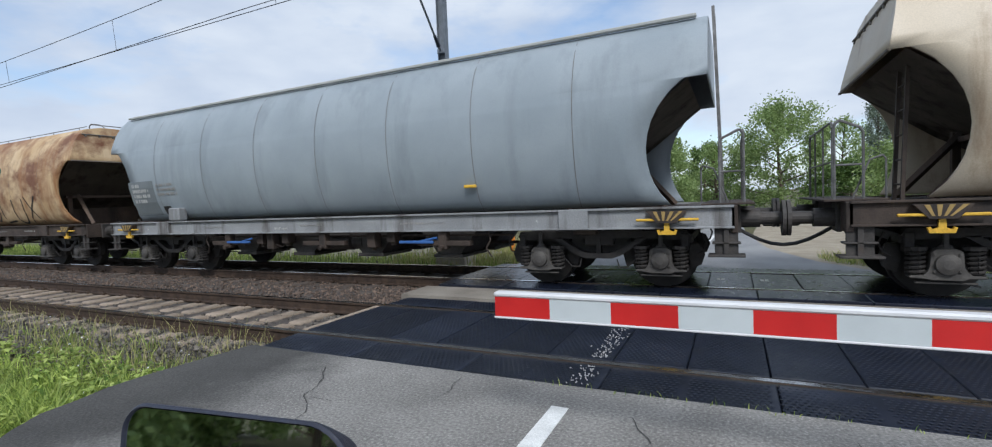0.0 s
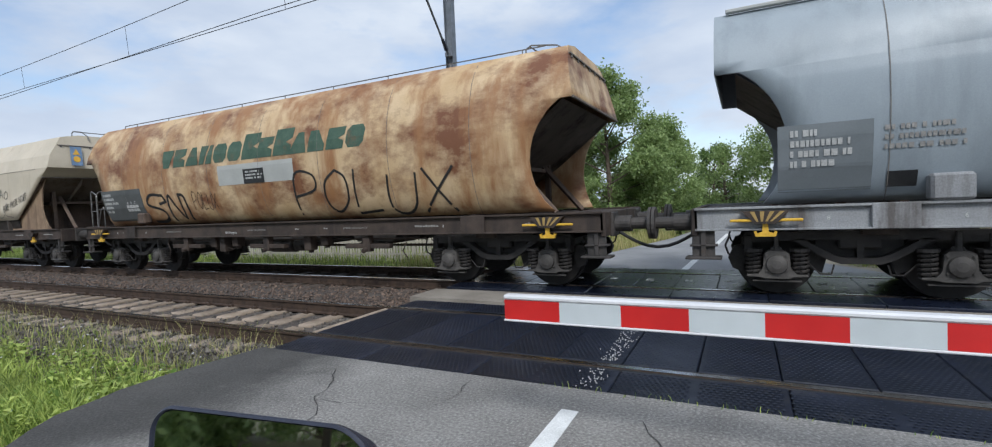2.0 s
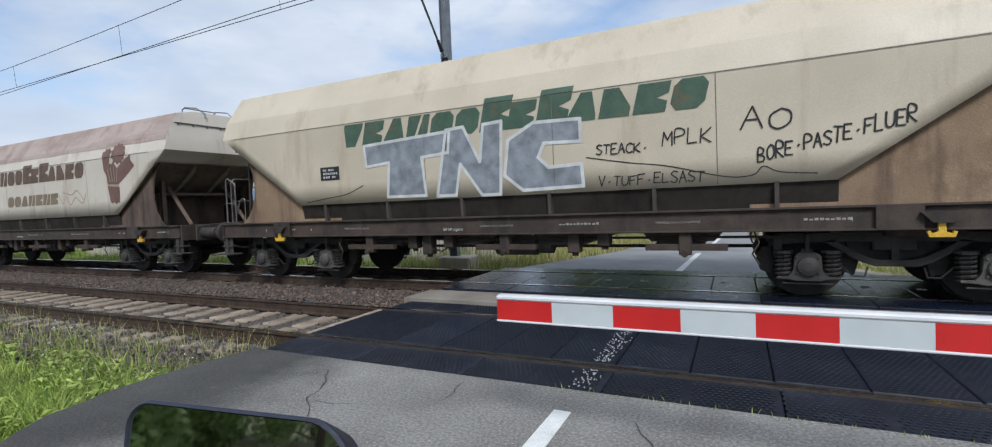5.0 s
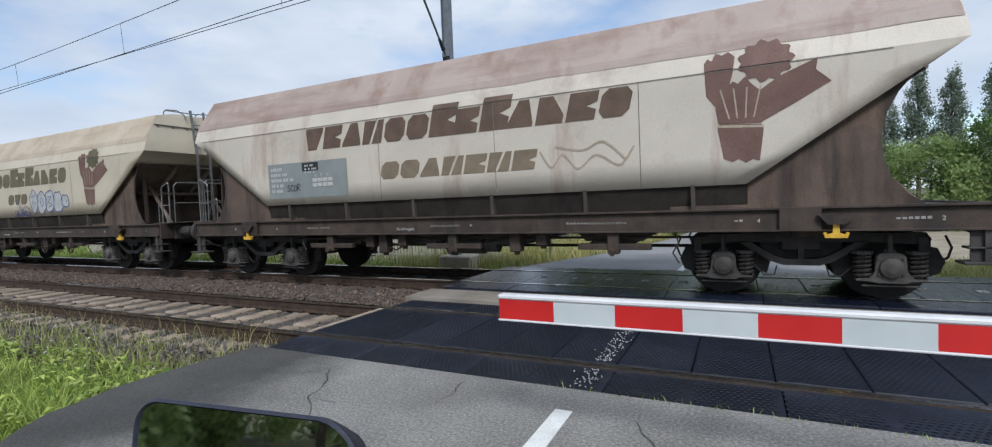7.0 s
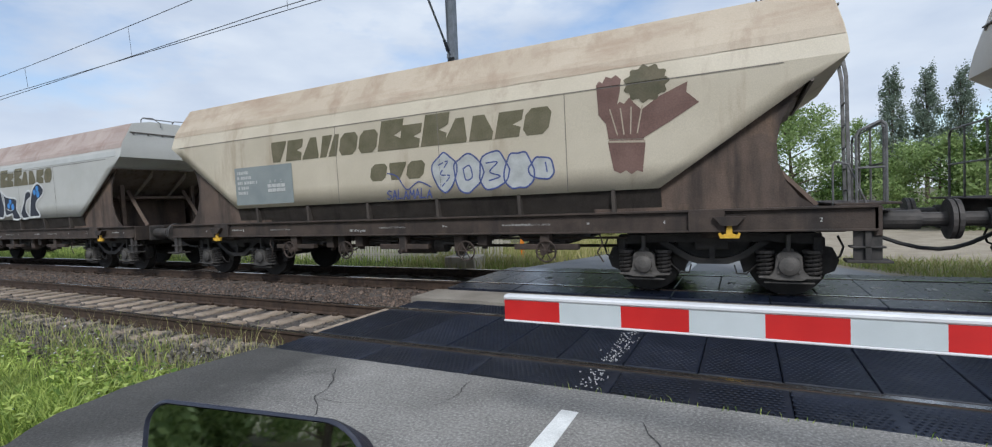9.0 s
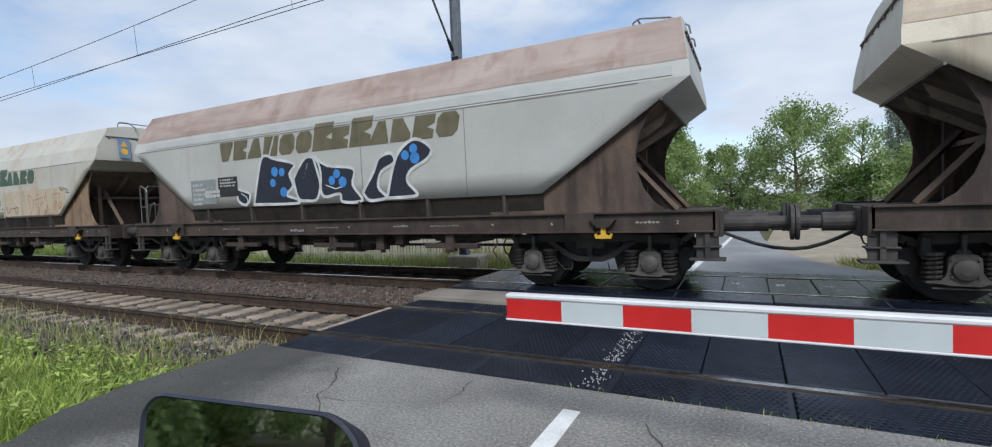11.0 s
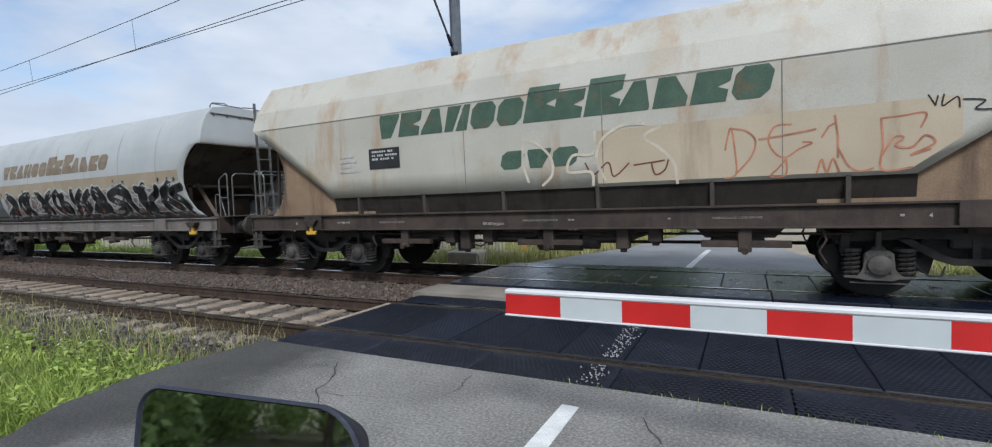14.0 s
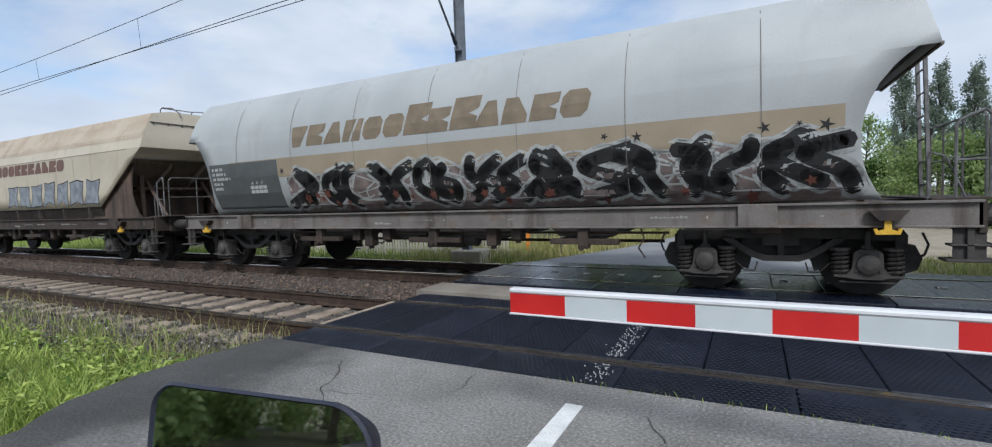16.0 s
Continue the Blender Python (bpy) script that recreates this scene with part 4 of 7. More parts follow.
def sprayed_word(prof, word, x0, x1, z0, z1, w, parent, material, rise=0.0, label="thin sprayed writing"):
    """Hand-sprayed capitals in single strokes."""
    r = random.Random(word)
    bm = nb()
    cell = (x1 - x0) / len(word)
    for i, ch in enumerate(word):
        if ch not in GLYPHS:
            continue
        dz, k = r.uniform(-0.06, 0.06) * (z1 - z0) + rise * i / len(word), r.uniform(0.88, 1.08)
        for j, pts in enumerate(GLYPHS[ch]):
            p = [(x0 + cell * (i + 0.08 + 0.80 * u + 0.1 * v), z0 + dz + (z1 - z0) * k * v) for u, v in pts]
            p = curve_pts(p, 5) if ch in "BCOPRSU" else [(a[0] + (b[0] - a[0]) * f / 6, a[1] + (b[1] - a[1]) * f / 6) for a, b in zip(p[:-1], p[1:]) for f in range(7)]
            for q in range(len(p) - 1):
                stroke(bm, prof, p[q:q + 2], w, 0.0090 + 0.0004 * (q % 3) + 0.0012 * j)
    return tagged(part("graffiti", bm, material, parent, label), kind="stuff")


def sprayed_shape(prof, outline, parent, paint, edge, w, off=0.0060, soft=True, name="graffiti_shape", label="filled sprayed graffiti shape"):
    """A filled graffiti shape with a sprayed rim."""
    ring = curve_pts(list(outline) + [outline[0]], 4)[:-1] if soft else list(outline)
    bm = nb()
    fill(bm, prof, ring, off)
    ob = part(name, bm, paint, parent, label)
    if w:
        bm = nb()
        rim = ring + [ring[0]]
        for q in range(len(rim) - 1):
            stroke(bm, prof, rim[q:q + 2], w, off + 0.0012 + 0.0003 * (q % 3))
        part("graffiti_rim", bm, edge, ob)
    return ob


def throwup(prof, x0, x1, z0, z1, n, seed, parent, fill, edge, wf, we, curves=3):
    """Thick sprayed strokes with an outline, cell by cell."""
    r = random.Random(seed)
    step = (x1 - x0) / n
    outer, inner = nb(), nb()
    m = we / 2
    for i in range(n):
        xa = x0 + i * step
        for c in range(curves):
            pts = []
            for q in range(4):
                f = q / 3
                zz = z0 + m + (z1 - z0 - 2 * m) * (f if c % 2 else 1 - f) + r.uniform(-0.08, 0.08)
                xx = xa + step * (0.18 + 0.64 * ((c + 0.5) / curves)) + r.uniform(-0.36, 0.36) * step
                pts.append((xx, min(z1 - m, max(z0 + m, zz))))
            cv = curve_pts(pts, 7)
            o = 0.0002 * (i * curves + c) / n
            stroke(outer, prof, cv, we, 0.0045)
            stroke(inner, prof, cv, wf, 0.0062 + o)
    tagged(part("graffiti_outline", outer, edge, parent, "sprayed graffiti outline"), kind="stuff")
    tagged(part("graffiti_fill", inner, fill, parent, "solid sprayed graffiti strokes"), kind="stuff")


def block_shapes(prof, x0, x1, z0, z1, n, seed, parent, fill, edge, grow=0.05, lean=0.12):
    """Large angular sprayed blocks with a lighter edge."""
    r = random.Random(seed)
    step = (x1 - x0) / n
    for i in range(n):
        cx, cz = x0 + (i + 0.5) * step, (z0 + z1) / 2
        hw, hz = step * 0.47, (z1 - z0) * 0.5
        j = lambda v: v * r.uniform(0.72, 1.08)
        ring = [(-j(hw), -hz * r.uniform(0.8, 1)), (-j(hw) * 0.1, -hz * r.uniform(0.55, 1)), (j(hw), -hz * r.uniform(0.8, 1)), (j(hw) * 0.75, -hz * 0.1), (j(hw) * 1.05, hz * r.uniform(0.6, 1)),
                (hw * r.uniform(-0.1, 0.3), hz * r.uniform(0.7, 1.0)), (-j(hw) * 0.9, hz * r.uniform(0.7, 1)), (-j(hw) * 0.8, hz * 0.1)]
        for pts, m, off, nm in (([(x * (1 + grow / hw), z * (1 + grow / hz)) for x, z in ring], edge, 0.0045, "graffiti_edge"), (ring, fill, 0.0062, "graffiti_block")):
            bm = nb()
            q = [(cx + x + lean * z, min(z1 + grow, max(z0 - 0.02, cz + z))) for x, z in pts]
            for a, b in zip(q, q[1:] + q[:1]):
                decal(bm, prof, [(cx, cz), a, b], off + 0.0001 * (i % 3))
            part(nm, bm, m, parent)


def text_bars(prof, x0, z0, rows, parent, material, h=0.055, gap=0.04, seed=0, name="stencil_line"):
    """Small stencilled lines as plain broken bars."""
    r = random.Random(seed)
    bm = nb()
    z = z0
    for length in rows:
        x = x0
        while x < x0 + length:
            w = min(r.choice((0.03, 0.035, 0.045, 0.06)), x0 + length - x)
            patch(bm, prof, x, x + w, z, z + h, off=0.0130)
            x += w + r.choice((0.012, 0.012, 0.015, 0.05))
        z -= h + gap
    return tagged(part(name, bm, material, parent), kind="stuff")


def scrawl(prof, x0, x1, z0, z1, n, seed, w, parent, material, name="graffiti", loops=True):
    """Sprayed looping shapes side by side."""
    r = random.Random(seed)
    bm = nb()
    step = (x1 - x0) / n
    for i in range(n):
        cx = x0 + (i + 0.5) * step
        ctrl = []
        k = r.randint(5, 8)
        for q in range(k + 1):
            a = 6.283 * q / k * (1 if loops else 0.8) + r.uniform(-0.3, 0.3)
            rad = r.uniform(0.55, 1.05)
            ctrl.append((cx + 0.55 * step * rad * math.cos(a), (z0 + z1) / 2 + 0.5 * (z1 - z0) * rad * math.sin(a)))
        if loops:
            ctrl[-1] = ctrl[0]
        stroke(bm, prof, curve_pts(ctrl, 6) if seed % 2 else ctrl, w)
        stroke(bm, prof, curve_pts([(cx + r.uniform(-.3, .3) * step, z0 + (z1 - z0) * f) for f in (0.2, 0.4, 0.6, 0.8)], 5), w * 0.8)
    return tagged(part(name, bm, material, parent, "sprayed graffiti lines"), kind="stuff")


def tag_lines(prof, lines, w, parent, material, label):
    """Hand-sprayed strokes through the given places on the hull."""
    bm = nb()
    for k, pts in enumerate(lines):
        pts = curve_pts(pts, 6) if len(pts) > 3 else pts
        for j in range(len(pts) - 1):
            stroke(bm, prof, pts[j:j + 2], w, 0.0056 + 0.0005 * (j % 3) + 0.0015 * (k % 3))
    return tagged(part("graffiti", bm, material, parent, label), kind="stuff")


def flat(name, c, rough=0.65, var=0.15):
    return mat(name, tuple(v * (1 - var) for v in c), tuple(min(1, v * (1 + var)) for v in c), rough, scale=5, fine=50, bump=0.05, grain_amp=0.14)


P = {
    "wash": flat("brown_grey_wash", (0.17, 0.13, 0.12), 0.65, 0.4),
    "dull_yellow": flat("dull_yellow_stripe", (0.36, 0.24, 0.08)),
    "green": mat("faded_green_letters", (0.045, 0.090, 0.062), (0.068, 0.118, 0.082), 0.7, scale=5, fine=50, bump=0.05, patch=(0.14, 0.09, 0.05), patch_at=(0.56, 0.7), patch_scale=2.5),
    "brown": mat("faded_brown_letters", (0.10, 0.065, 0.045), (0.14, 0.09, 0.065), 0.75, scale=4, fine=50, bump=0.05),
    "olive": mat("faded_olive_letters", (0.11, 0.10, 0.055), (0.15, 0.13, 0.08), 0.75, scale=4, fine=50, bump=0.05),
    "olive_dark": mat("dark_olive_emblem", (0.085, 0.078, 0.045), (0.12, 0.10, 0.06), 0.75, scale=4, fine=50, bump=0.05),
    "umber": flat("umber_letters", (0.20, 0.155, 0.105)),
    "tan": mat("tan_letters", (0.30, 0.245, 0.17), (0.35, 0.285, 0.205), 0.7, scale=1.5, fine=50, bump=0.05, grain_amp=0.12),
    "faint": mat("faint_brown_overpaint", (0.34, 0.28, 0.21), (0.42, 0.35, 0.27), 0.8, scale=3, fine=50, bump=0.05),
    "sheaf": mat("faded_dark_red_emblem", (0.13, 0.072, 0.058), (0.18, 0.105, 0.085), 0.75, scale=2.5, fine=50, bump=0.05),
    "board_grey": mat("grey_data_panel", (0.20, 0.225, 0.225), (0.25, 0.275, 0.27), 0.6, scale=2, fine=50, bump=0.05, grain_amp=0.1),
    "board_dark": mat("dark_grey_data_panel", (0.075, 0.08, 0.08), (0.10, 0.105, 0.105), 0.6, scale=2, fine=50, bump=0.05),
    "board_slate": mat("slate_data_panel", (0.15, 0.17, 0.18), (0.19, 0.21, 0.222), 0.6, scale=2, fine=50, bump=0.05, grain_amp=0.1),
    "board_pale": mat("pale_repaint", (0.37, 0.375, 0.355), (0.43, 0.435, 0.415), 0.6, scale=2, fine=50, bump=0.05, grain_amp=0.1),
    "spray_black": flat("black_spray", (0.02, 0.019, 0.019)),
    "spray_white": flat("white_spray", (0.55, 0.56, 0.55)),
    "spray_blue": flat("dark_blue_spray", (0.06, 0.08, 0.22)),
    "spray_sky": flat("bright_blue_spray", (0.05, 0.22, 0.55)),
    "spray_grey": flat("grey_blue_spray", (0.215, 0.235, 0.26), 0.65, 0.3),
    "spray_silver": flat("silver_spray", (0.40, 0.41, 0.40)),
    "spray_rust": flat("red_brown_spray", (0.15, 0.05, 0.035)),
    "spray_orange": flat("faded_orange_red_spray", (0.42, 0.18, 0.105), 0.7, 0.3),
    "spray_cream": flat("faded_cream_spray", (0.55, 0.49, 0.39), 0.7, 0.12),
    "beige_wash": mat("beige_overpaint", (0.44, 0.36, 0.255), (0.50, 0.415, 0.30), 0.6, scale=1.5, grain_amp=0.1, fine=50, bump=0.05, streak=(0.32, 0.24, 0.16), streak_at=(0.55, 0.75)),
    "placard": flat("blue_placard", (0.17, 0.26, 0.40)),
    "amber": flat("amber_mark", (0.75, 0.42, 0.05)),
}


def body_mat(name, c1, c2, **k):
    return mat(name, c1, c2, k.pop("rough", 0.5), scale=k.pop("scale", 1.0), grain_amp=k.pop("grain_amp", 0.2), fine=k.pop("fine", 70), bump=k.pop("bump", 0.06), **k)


B = {
    "tan": body_mat("tan_hull_paint", (0.50, 0.42, 0.31), (0.58, 0.49, 0.37), streak=(0.30, 0.20, 0.12), streak_at=(0.58, 0.75)),
    "grey": body_mat("grey_hull_paint", (0.265, 0.305, 0.335), (0.315, 0.355, 0.385), rough=0.42, grain_amp=0.12, streak=(0.235, 0.27, 0.295), streak_at=(0.5, 0.7)),
    "rusty": body_mat("rusted_tan_hull", (0.50, 0.34, 0.18), (0.62, 0.465, 0.285), rough=0.6, scale=1.4, patch=(0.175, 0.070, 0.032), patch_at=(0.45, 0.60), patch_scale=1.1, patch_stretch=(0.7, 1, 1.0), streak=(0.31, 0.150, 0.062), streak_at=(0.46, 0.66)),
    "cream": body_mat("cream_hull_paint", (0.50, 0.435, 0.33), (0.58, 0.505, 0.39), streak=(0.40, 0.33, 0.235), streak_at=(0.56, 0.75)),
    "pinkish": body_mat("chalky_cream_hull", (0.53, 0.475, 0.40), (0.61, 0.55, 0.47), streak=(0.36, 0.26, 0.20), streak_at=(0.55, 0.75), patch=(0.38, 0.31, 0.26), patch_at=(0.55, 0.72), patch_scale=0.9),
    "beige": body_mat("dull_beige_hull", (0.48, 0.42, 0.32), (0.56, 0.495, 0.385), streak=(0.34, 0.26, 0.18), streak_at=(0.56, 0.76), patch=(0.36, 0.27, 0.2), patch_at=(0.6, 0.75)),
    "cool": body_mat("cool_grey_cream_hull", (0.42, 0.415, 0.385), (0.48, 0.475, 0.445), streak=(0.38, 0.35, 0.31), streak_at=(0.6, 0.78)),
    "white": body_mat("off_white_hull", (0.44, 0.42, 0.36), (0.51, 0.49, 0.425), streak=(0.38, 0.25, 0.15), streak_at=(0.55, 0.74), patch=(0.42, 0.32, 0.22), patch_at=(0.54, 0.72), patch_scale=0.8),
    "lightgrey": body_mat("light_grey_hull", (0.37, 0.385, 0.385), (0.43, 0.445, 0.44), grain_amp=0.14, streak=(0.36, 0.365, 0.36), streak_at=(0.56, 0.76)),
    "roof_tan": body_mat("tan_stained_roof", (0.43, 0.35, 0.26), (0.50, 0.42, 0.32), rough=0.6, patch=(0.34, 0.24, 0.165), patch_at=(0.50, 0.70), patch_scale=0.8, patch_stretch=(0.5, 1, 2.2), streak=(0.36, 0.27, 0.19), streak_at=(0.52, 0.7)),
    "roof_pink": body_mat("rust_stained_roof", (0.34, 0.265, 0.23), (0.41, 0.33, 0.29), rough=0.6, patch=(0.25, 0.165, 0.13), patch_at=(0.48, 0.68), patch_scale=0.8, patch_stretch=(0.4, 1, 2.4), streak=(0.27, 0.185, 0.15), streak_at=(0.52, 0.7)),
}


def bogie(wagon, x):
    """A two-axle freight bogie: side frames, bolster, axle boxes, coil springs and wheelsets."""
    bm = nb()
    for s in (-1, 1):
        y = s * 1.0
        beam = [(-1.30, 0.76), (-1.25, 0.84), (1.25, 0.84), (1.30, 0.76), (1.22, 0.70), (0.70, 0.73), (-0.70, 0.73), (-1.22, 0.70)]
        belly = [(-0.72, 0.74), (-0.52, 0.60), (-0.34, 0.48), (-0.20, 0.43), (0.20, 0.43), (0.34, 0.48), (0.52, 0.60), (0.72, 0.74), (0.60, 0.75), (0.44, 0.64), (0.28, 0.545), (0.16, 0.51), (-0.16, 0.51), (-0.28, 0.545), (-0.44, 0.64), (-0.60, 0.75)]
        for poly, d in ((beam, 0.07), (belly, 0.07)):
            bm2 = nb()
            prism(bm2, poly, y - d, y + d)
            me = bpy.data.meshes.new("tmp")
            bm2.to_mesh(me)
            bm2.free()
            bm.from_mesh(me)
            bpy.data.meshes.remove(me)
        # Backing plate added behind the frame opening so that it stays dark like shade.
        box(bm, -0.45, 0.45, y - s * 0.10 - 0.02, y - s * 0.10 + 0.02, 0.50, 0.76)
        box(bm, -0.035, 0.035, y - 0.06, y + 0.06, 0.50, 0.74)
        box(bm, -0.66, 0.66, y - 0.10, y + 0.10, 0.83, 0.86, 0.006)
        tube(bm, [(0.55, y + s * 0.05, 0.44), (0.42, y + s * 0.05, 0.30), (0.30, y + s * 0.05, 0.30), (0.27, y + s * 0.05, 0.42)], 0.010, 5)
        tube(bm, [(-0.55, y + s * 0.05, 0.44), (-0.42, y + s * 0.05, 0.30), (-0.30, y + s * 0.05, 0.30), (-0.27, y + s * 0.05, 0.42)], 0.010, 5)
        for q in (-1, 1):
            box(bm, q * 1.22 - 0.05, q * 1.22 + 0.05, y - 0.09, y + 0.09, 0.55, 0.80, 0.01)
            for x0 in (0.9 - 0.52, 0.9 + 0.40):
                bm2 = nb()
                prism(bm2, [(q * (x0 + a), z) for a, z in ((0.0, 0.66), (0.10, 0.64), (0.17, 0.48), (0.12, 0.34), (0.0, 0.29), (-0.05, 0.48))], y - 0.16 * s - 0.05, y - 0.16 * s + 0.05)
                me = bpy.data.meshes.new("tmp")
                bm2.to_mesh(me)
                bm2.free()
                bm.from_mesh(me)
                bpy.data.meshes.remove(me)
            tube(bm, [(q * 1.44, y, 0.80), (q * 1.50, y - s * 0.02, 0.66), (q * 1.46, y, 0.54), (q * 1.38, y, 0.50)], 0.014, 5)
    box(bm, -0.22, 0.22, -1.05, 1.05, 0.62, 0.86, 0.02)
    for q in (-1, 1):
        box(bm, q * 1.26 - 0.05, q * 1.26 + 0.05, -1.0, 1.0, 0.66, 0.78, 0.01)
    bg = part("bogie", bm, M["bogie"], wagon, "grimy two-axle bogie with coil springs")
    bg.matrix_basis = pose(x, 0, LIFT)
    for s in (-1, 1):
        for q in (-1, 1):
            ob = part("axle_box", AXLE_BOX, None, bg)
            ob.matrix_basis = pose(q * 0.9, s * 1.06, 0.46, 0, 0, 0 if s < 0 else 180)
            for e in (-1, 1):
                ob = part("coil_spring", SPRING, None, bg)
                ob.matrix_basis = pose(q * 0.9 + e * 0.265, s * 1.07, 0.295)
    sets = []
    for q in (-1, 1):
        w = part("wheelset", WHEELSET, None, bg)
        w.matrix_basis = pose(q * 0.9, 0, 0.46)
        sets.append((w, q * 0.9))
    return sets


def mesh_of(name, bm, material):
    me = bpy.data.meshes.new(name)
    bm.normal_update()
    bm.to_mesh(me)
    bm.free()
    me.materials.append(material)
    return me


def make_axle_box():
    """A cast axle box: an arched body with flared spring seats, a domed cover with bolts and a guide post."""
    bm = nb()
    half = [(0.09, 0.145), (0.145, 0.10), (0.155, -0.06), (0.18, -0.12), (0.225, -0.160), (0.345, -0.168), (0.345, -0.198), (0.20, -0.195), (0.13, -0.22)]
    prism(bm, half + [(-x, z) for x, z in reversed(half)], -0.11, 0.05)
    bmesh.ops.bevel(bm, geom=[e for e in bm.edges if e.calc_length() > 0.12], offset=0.012, segments=1, affect="EDGES")
    rod(bm, (0, -0.105, -0.03), (0, -0.150, -0.03), 0.125, 18, 0.115)
    rod(bm, (0, -0.150, -0.03), (0, -0.175, -0.03), 0.115, 18, 0.055)
    for sx in (-1, 1):
        for z in (0.085, -0.11):
            rod(bm, (sx * 0.115, -0.10, z), (sx * 0.115, -0.128, z), 0.018, 6)
    box(bm, -0.025, 0.025, -0.08, 0.0, 0.13, 0.37, 0.008)
    box(bm, -0.06, 0.06, -0.07, 0.02, 0.13, 0.19, 0.02)
    box(bm, -0.28, 0.28, -0.07, 0.0, -0.265, -0.242, 0.006)
    return mesh_of("axle_box", bm, M["box"])


def make_spring():
    bm = nb()
    pts = []
    for i in range(44):
        a = i / 8 * 6.283
        pts.append((0.088 * math.cos(a), 0.088 * math.sin(a), 0.29 * i / 43))
    tube(bm, pts, 0.018, 5)
    rod(bm, (0, 0, 0.0), (0, 0, 0.29), 0.055, 8)
    rod(bm, (0, 0, 0.29), (0, 0, 0.33), 0.115, 10)
    return mesh_of("coil_spring", bm, M["bogie"])


def make_wheelset():
    bm = nb()
    rod(bm, (0, -1.06, 0), (0, 1.06, 0), 0.075, 10)
    for s in (-1, 1):
        y = s * 0.75
        rod(bm, (0, y - 0.065, 0), (0, y + 0.065, 0), 0.458, 36)
        rod(bm, (0, y - s * 0.065, 0), (0, y - s * 0.095, 0), 0.485, 36)
        rod(bm, (0, y + s * 0.06, 0), (0, y + s * 0.12, 0), 0.13, 16)
        for a in range(8):
            c, d = 0.27 * math.cos(a * 0.785), 0.27 * math.sin(a * 0.785)
            rod(bm, (c, y + s * 0.06, d), (c, y + s * 0.072, d), 0.035, 8)
    return mesh_of("wheelset", bm, M["wheel"])


AXLE_BOX, SPRING, WHEELSET = make_axle_box(), make_spring(), make_wheelset()


def hook(wagon, x, z=1.0, bar=True):
    """A yellow towing hook under a striped bracket."""
    bm = nb()
    prism(bm, [(-0.03, 0.0), (0.03, 0.0), (0.035, -0.10), (0.09, -0.12), (0.10, -0.09), (0.13, -0.10), (0.11, -0.16), (-0.11, -0.16), (-0.13, -0.10), (-0.10, -0.09), (-0.09, -0.12), (-0.035, -0.10)], -1.46, -1.42)
    ob = part("towing_hook", bm, M["yellow"], wagon, "yellow towing hook")
    ob.matrix_basis = pose(x, 0, z + 0.03)
    bm = nb()
    k0 = 1.0 if bar else 0.72
    prism(bm, [(-0.26 * k0, 0.16 * k0), (0.26 * k0, 0.16 * k0), (0.12 * k0, 0.0), (-0.12 * k0, 0.0)], -1.50, -1.40)
    ob = part("hook_bracket", bm, M["steel_brown"], wagon)
    ob.matrix_basis = pose(x, 0, z + 0.03)
    for k in range(4 if bar else 0):
        bm = nb()
        xa = -0.19 + 0.11 * k
        prism(bm, [(k0 * (xa + 0.02), 0.155 * k0), (k0 * (xa + 0.07), 0.155 * k0), (k0 * (xa * 0.45 + 0.01), 0.03), (k0 * (xa * 0.45 - 0.015), 0.03)], -1.504, -1.4985)
        ob = part("warning_stripe", bm, P["dull_yellow"], wagon)
        ob.matrix_basis = pose(x, 0, z + 0.03)
    if not bar:
        return
    bm = nb()
    box(bm, -0.40, 0.40, -1.49, -1.44, 0.025, 0.06, 0.01)
    ob = part("hook_bar", bm, M["yellow"], wagon, "yellow painted bar")
    ob.matrix_basis = pose(x, 0, z + 0.03)


def railing(wagon, e, q, tall=0.98):
    """Tubular hoops round an end platform: two along the side, one across the end."""
    y, z0 = -1.18, 1.24
    a, b = q * (e - 0.62), q * (e - 0.10)
    m = q * (e - 0.36)
    for name, pts, r in (("handrail", [(b, y, z0), (b, y, z0 + tall - 0.05), (b - q * 0.05, y, z0 + tall), (m, y, z0 + tall - 0.10), (m - q * 0.03, y, z0 + tall - 0.16), (m - q * 0.03, y, z0)], 0.017),
                         ("crossbar", [(m - q * 0.03, y, z0 + tall * 0.45), (b, y, z0 + tall * 0.45)], 0.013),
                         ("end_rail", [(b, y + 0.12, z0), (b, y + 0.12, z0 + tall * 0.92), (b, y + 0.2, z0 + tall), (b, 0.82, z0 + tall), (b, 0.9, z0 + tall * 0.92), (b, 0.9, z0)], 0.016),
                         ("middle_rail", [(b, y + 0.12, z0 + tall * 0.5), (b, 0.9, z0 + tall * 0.5)], 0.013),
                         ("upright", [(b, -0.35, z0), (b, -0.35, z0 + tall)], 0.013),
                         ("upright", [(b, 0.35, z0), (b, 0.35, z0 + tall)], 0.013),
                         ("grab_rail", [(a, y + 0.05, z0), (a, y + 0.05, z0 + tall * 0.50), (a + q * 0.03, y + 0.05, z0 + tall * 0.55), (a + q * 0.16, y + 0.05, z0 + tall * 0.5), (a + q * 0.34, y + 0.05, z0)], 0.012)):
        bm = nb()
        tube(bm, pts, r)
        part(name, bm, M["hand_grey"], wagon, "grey tubular railing")
    bm = nb()
    box(bm, min(a, b + q * 0.12), max(a, b + q * 0.12), -1.28, 1.28, 1.243, 1.268, 0.004)
    part("end_platform", bm, M["steel_brown"], wagon, "narrow chequered end platform")


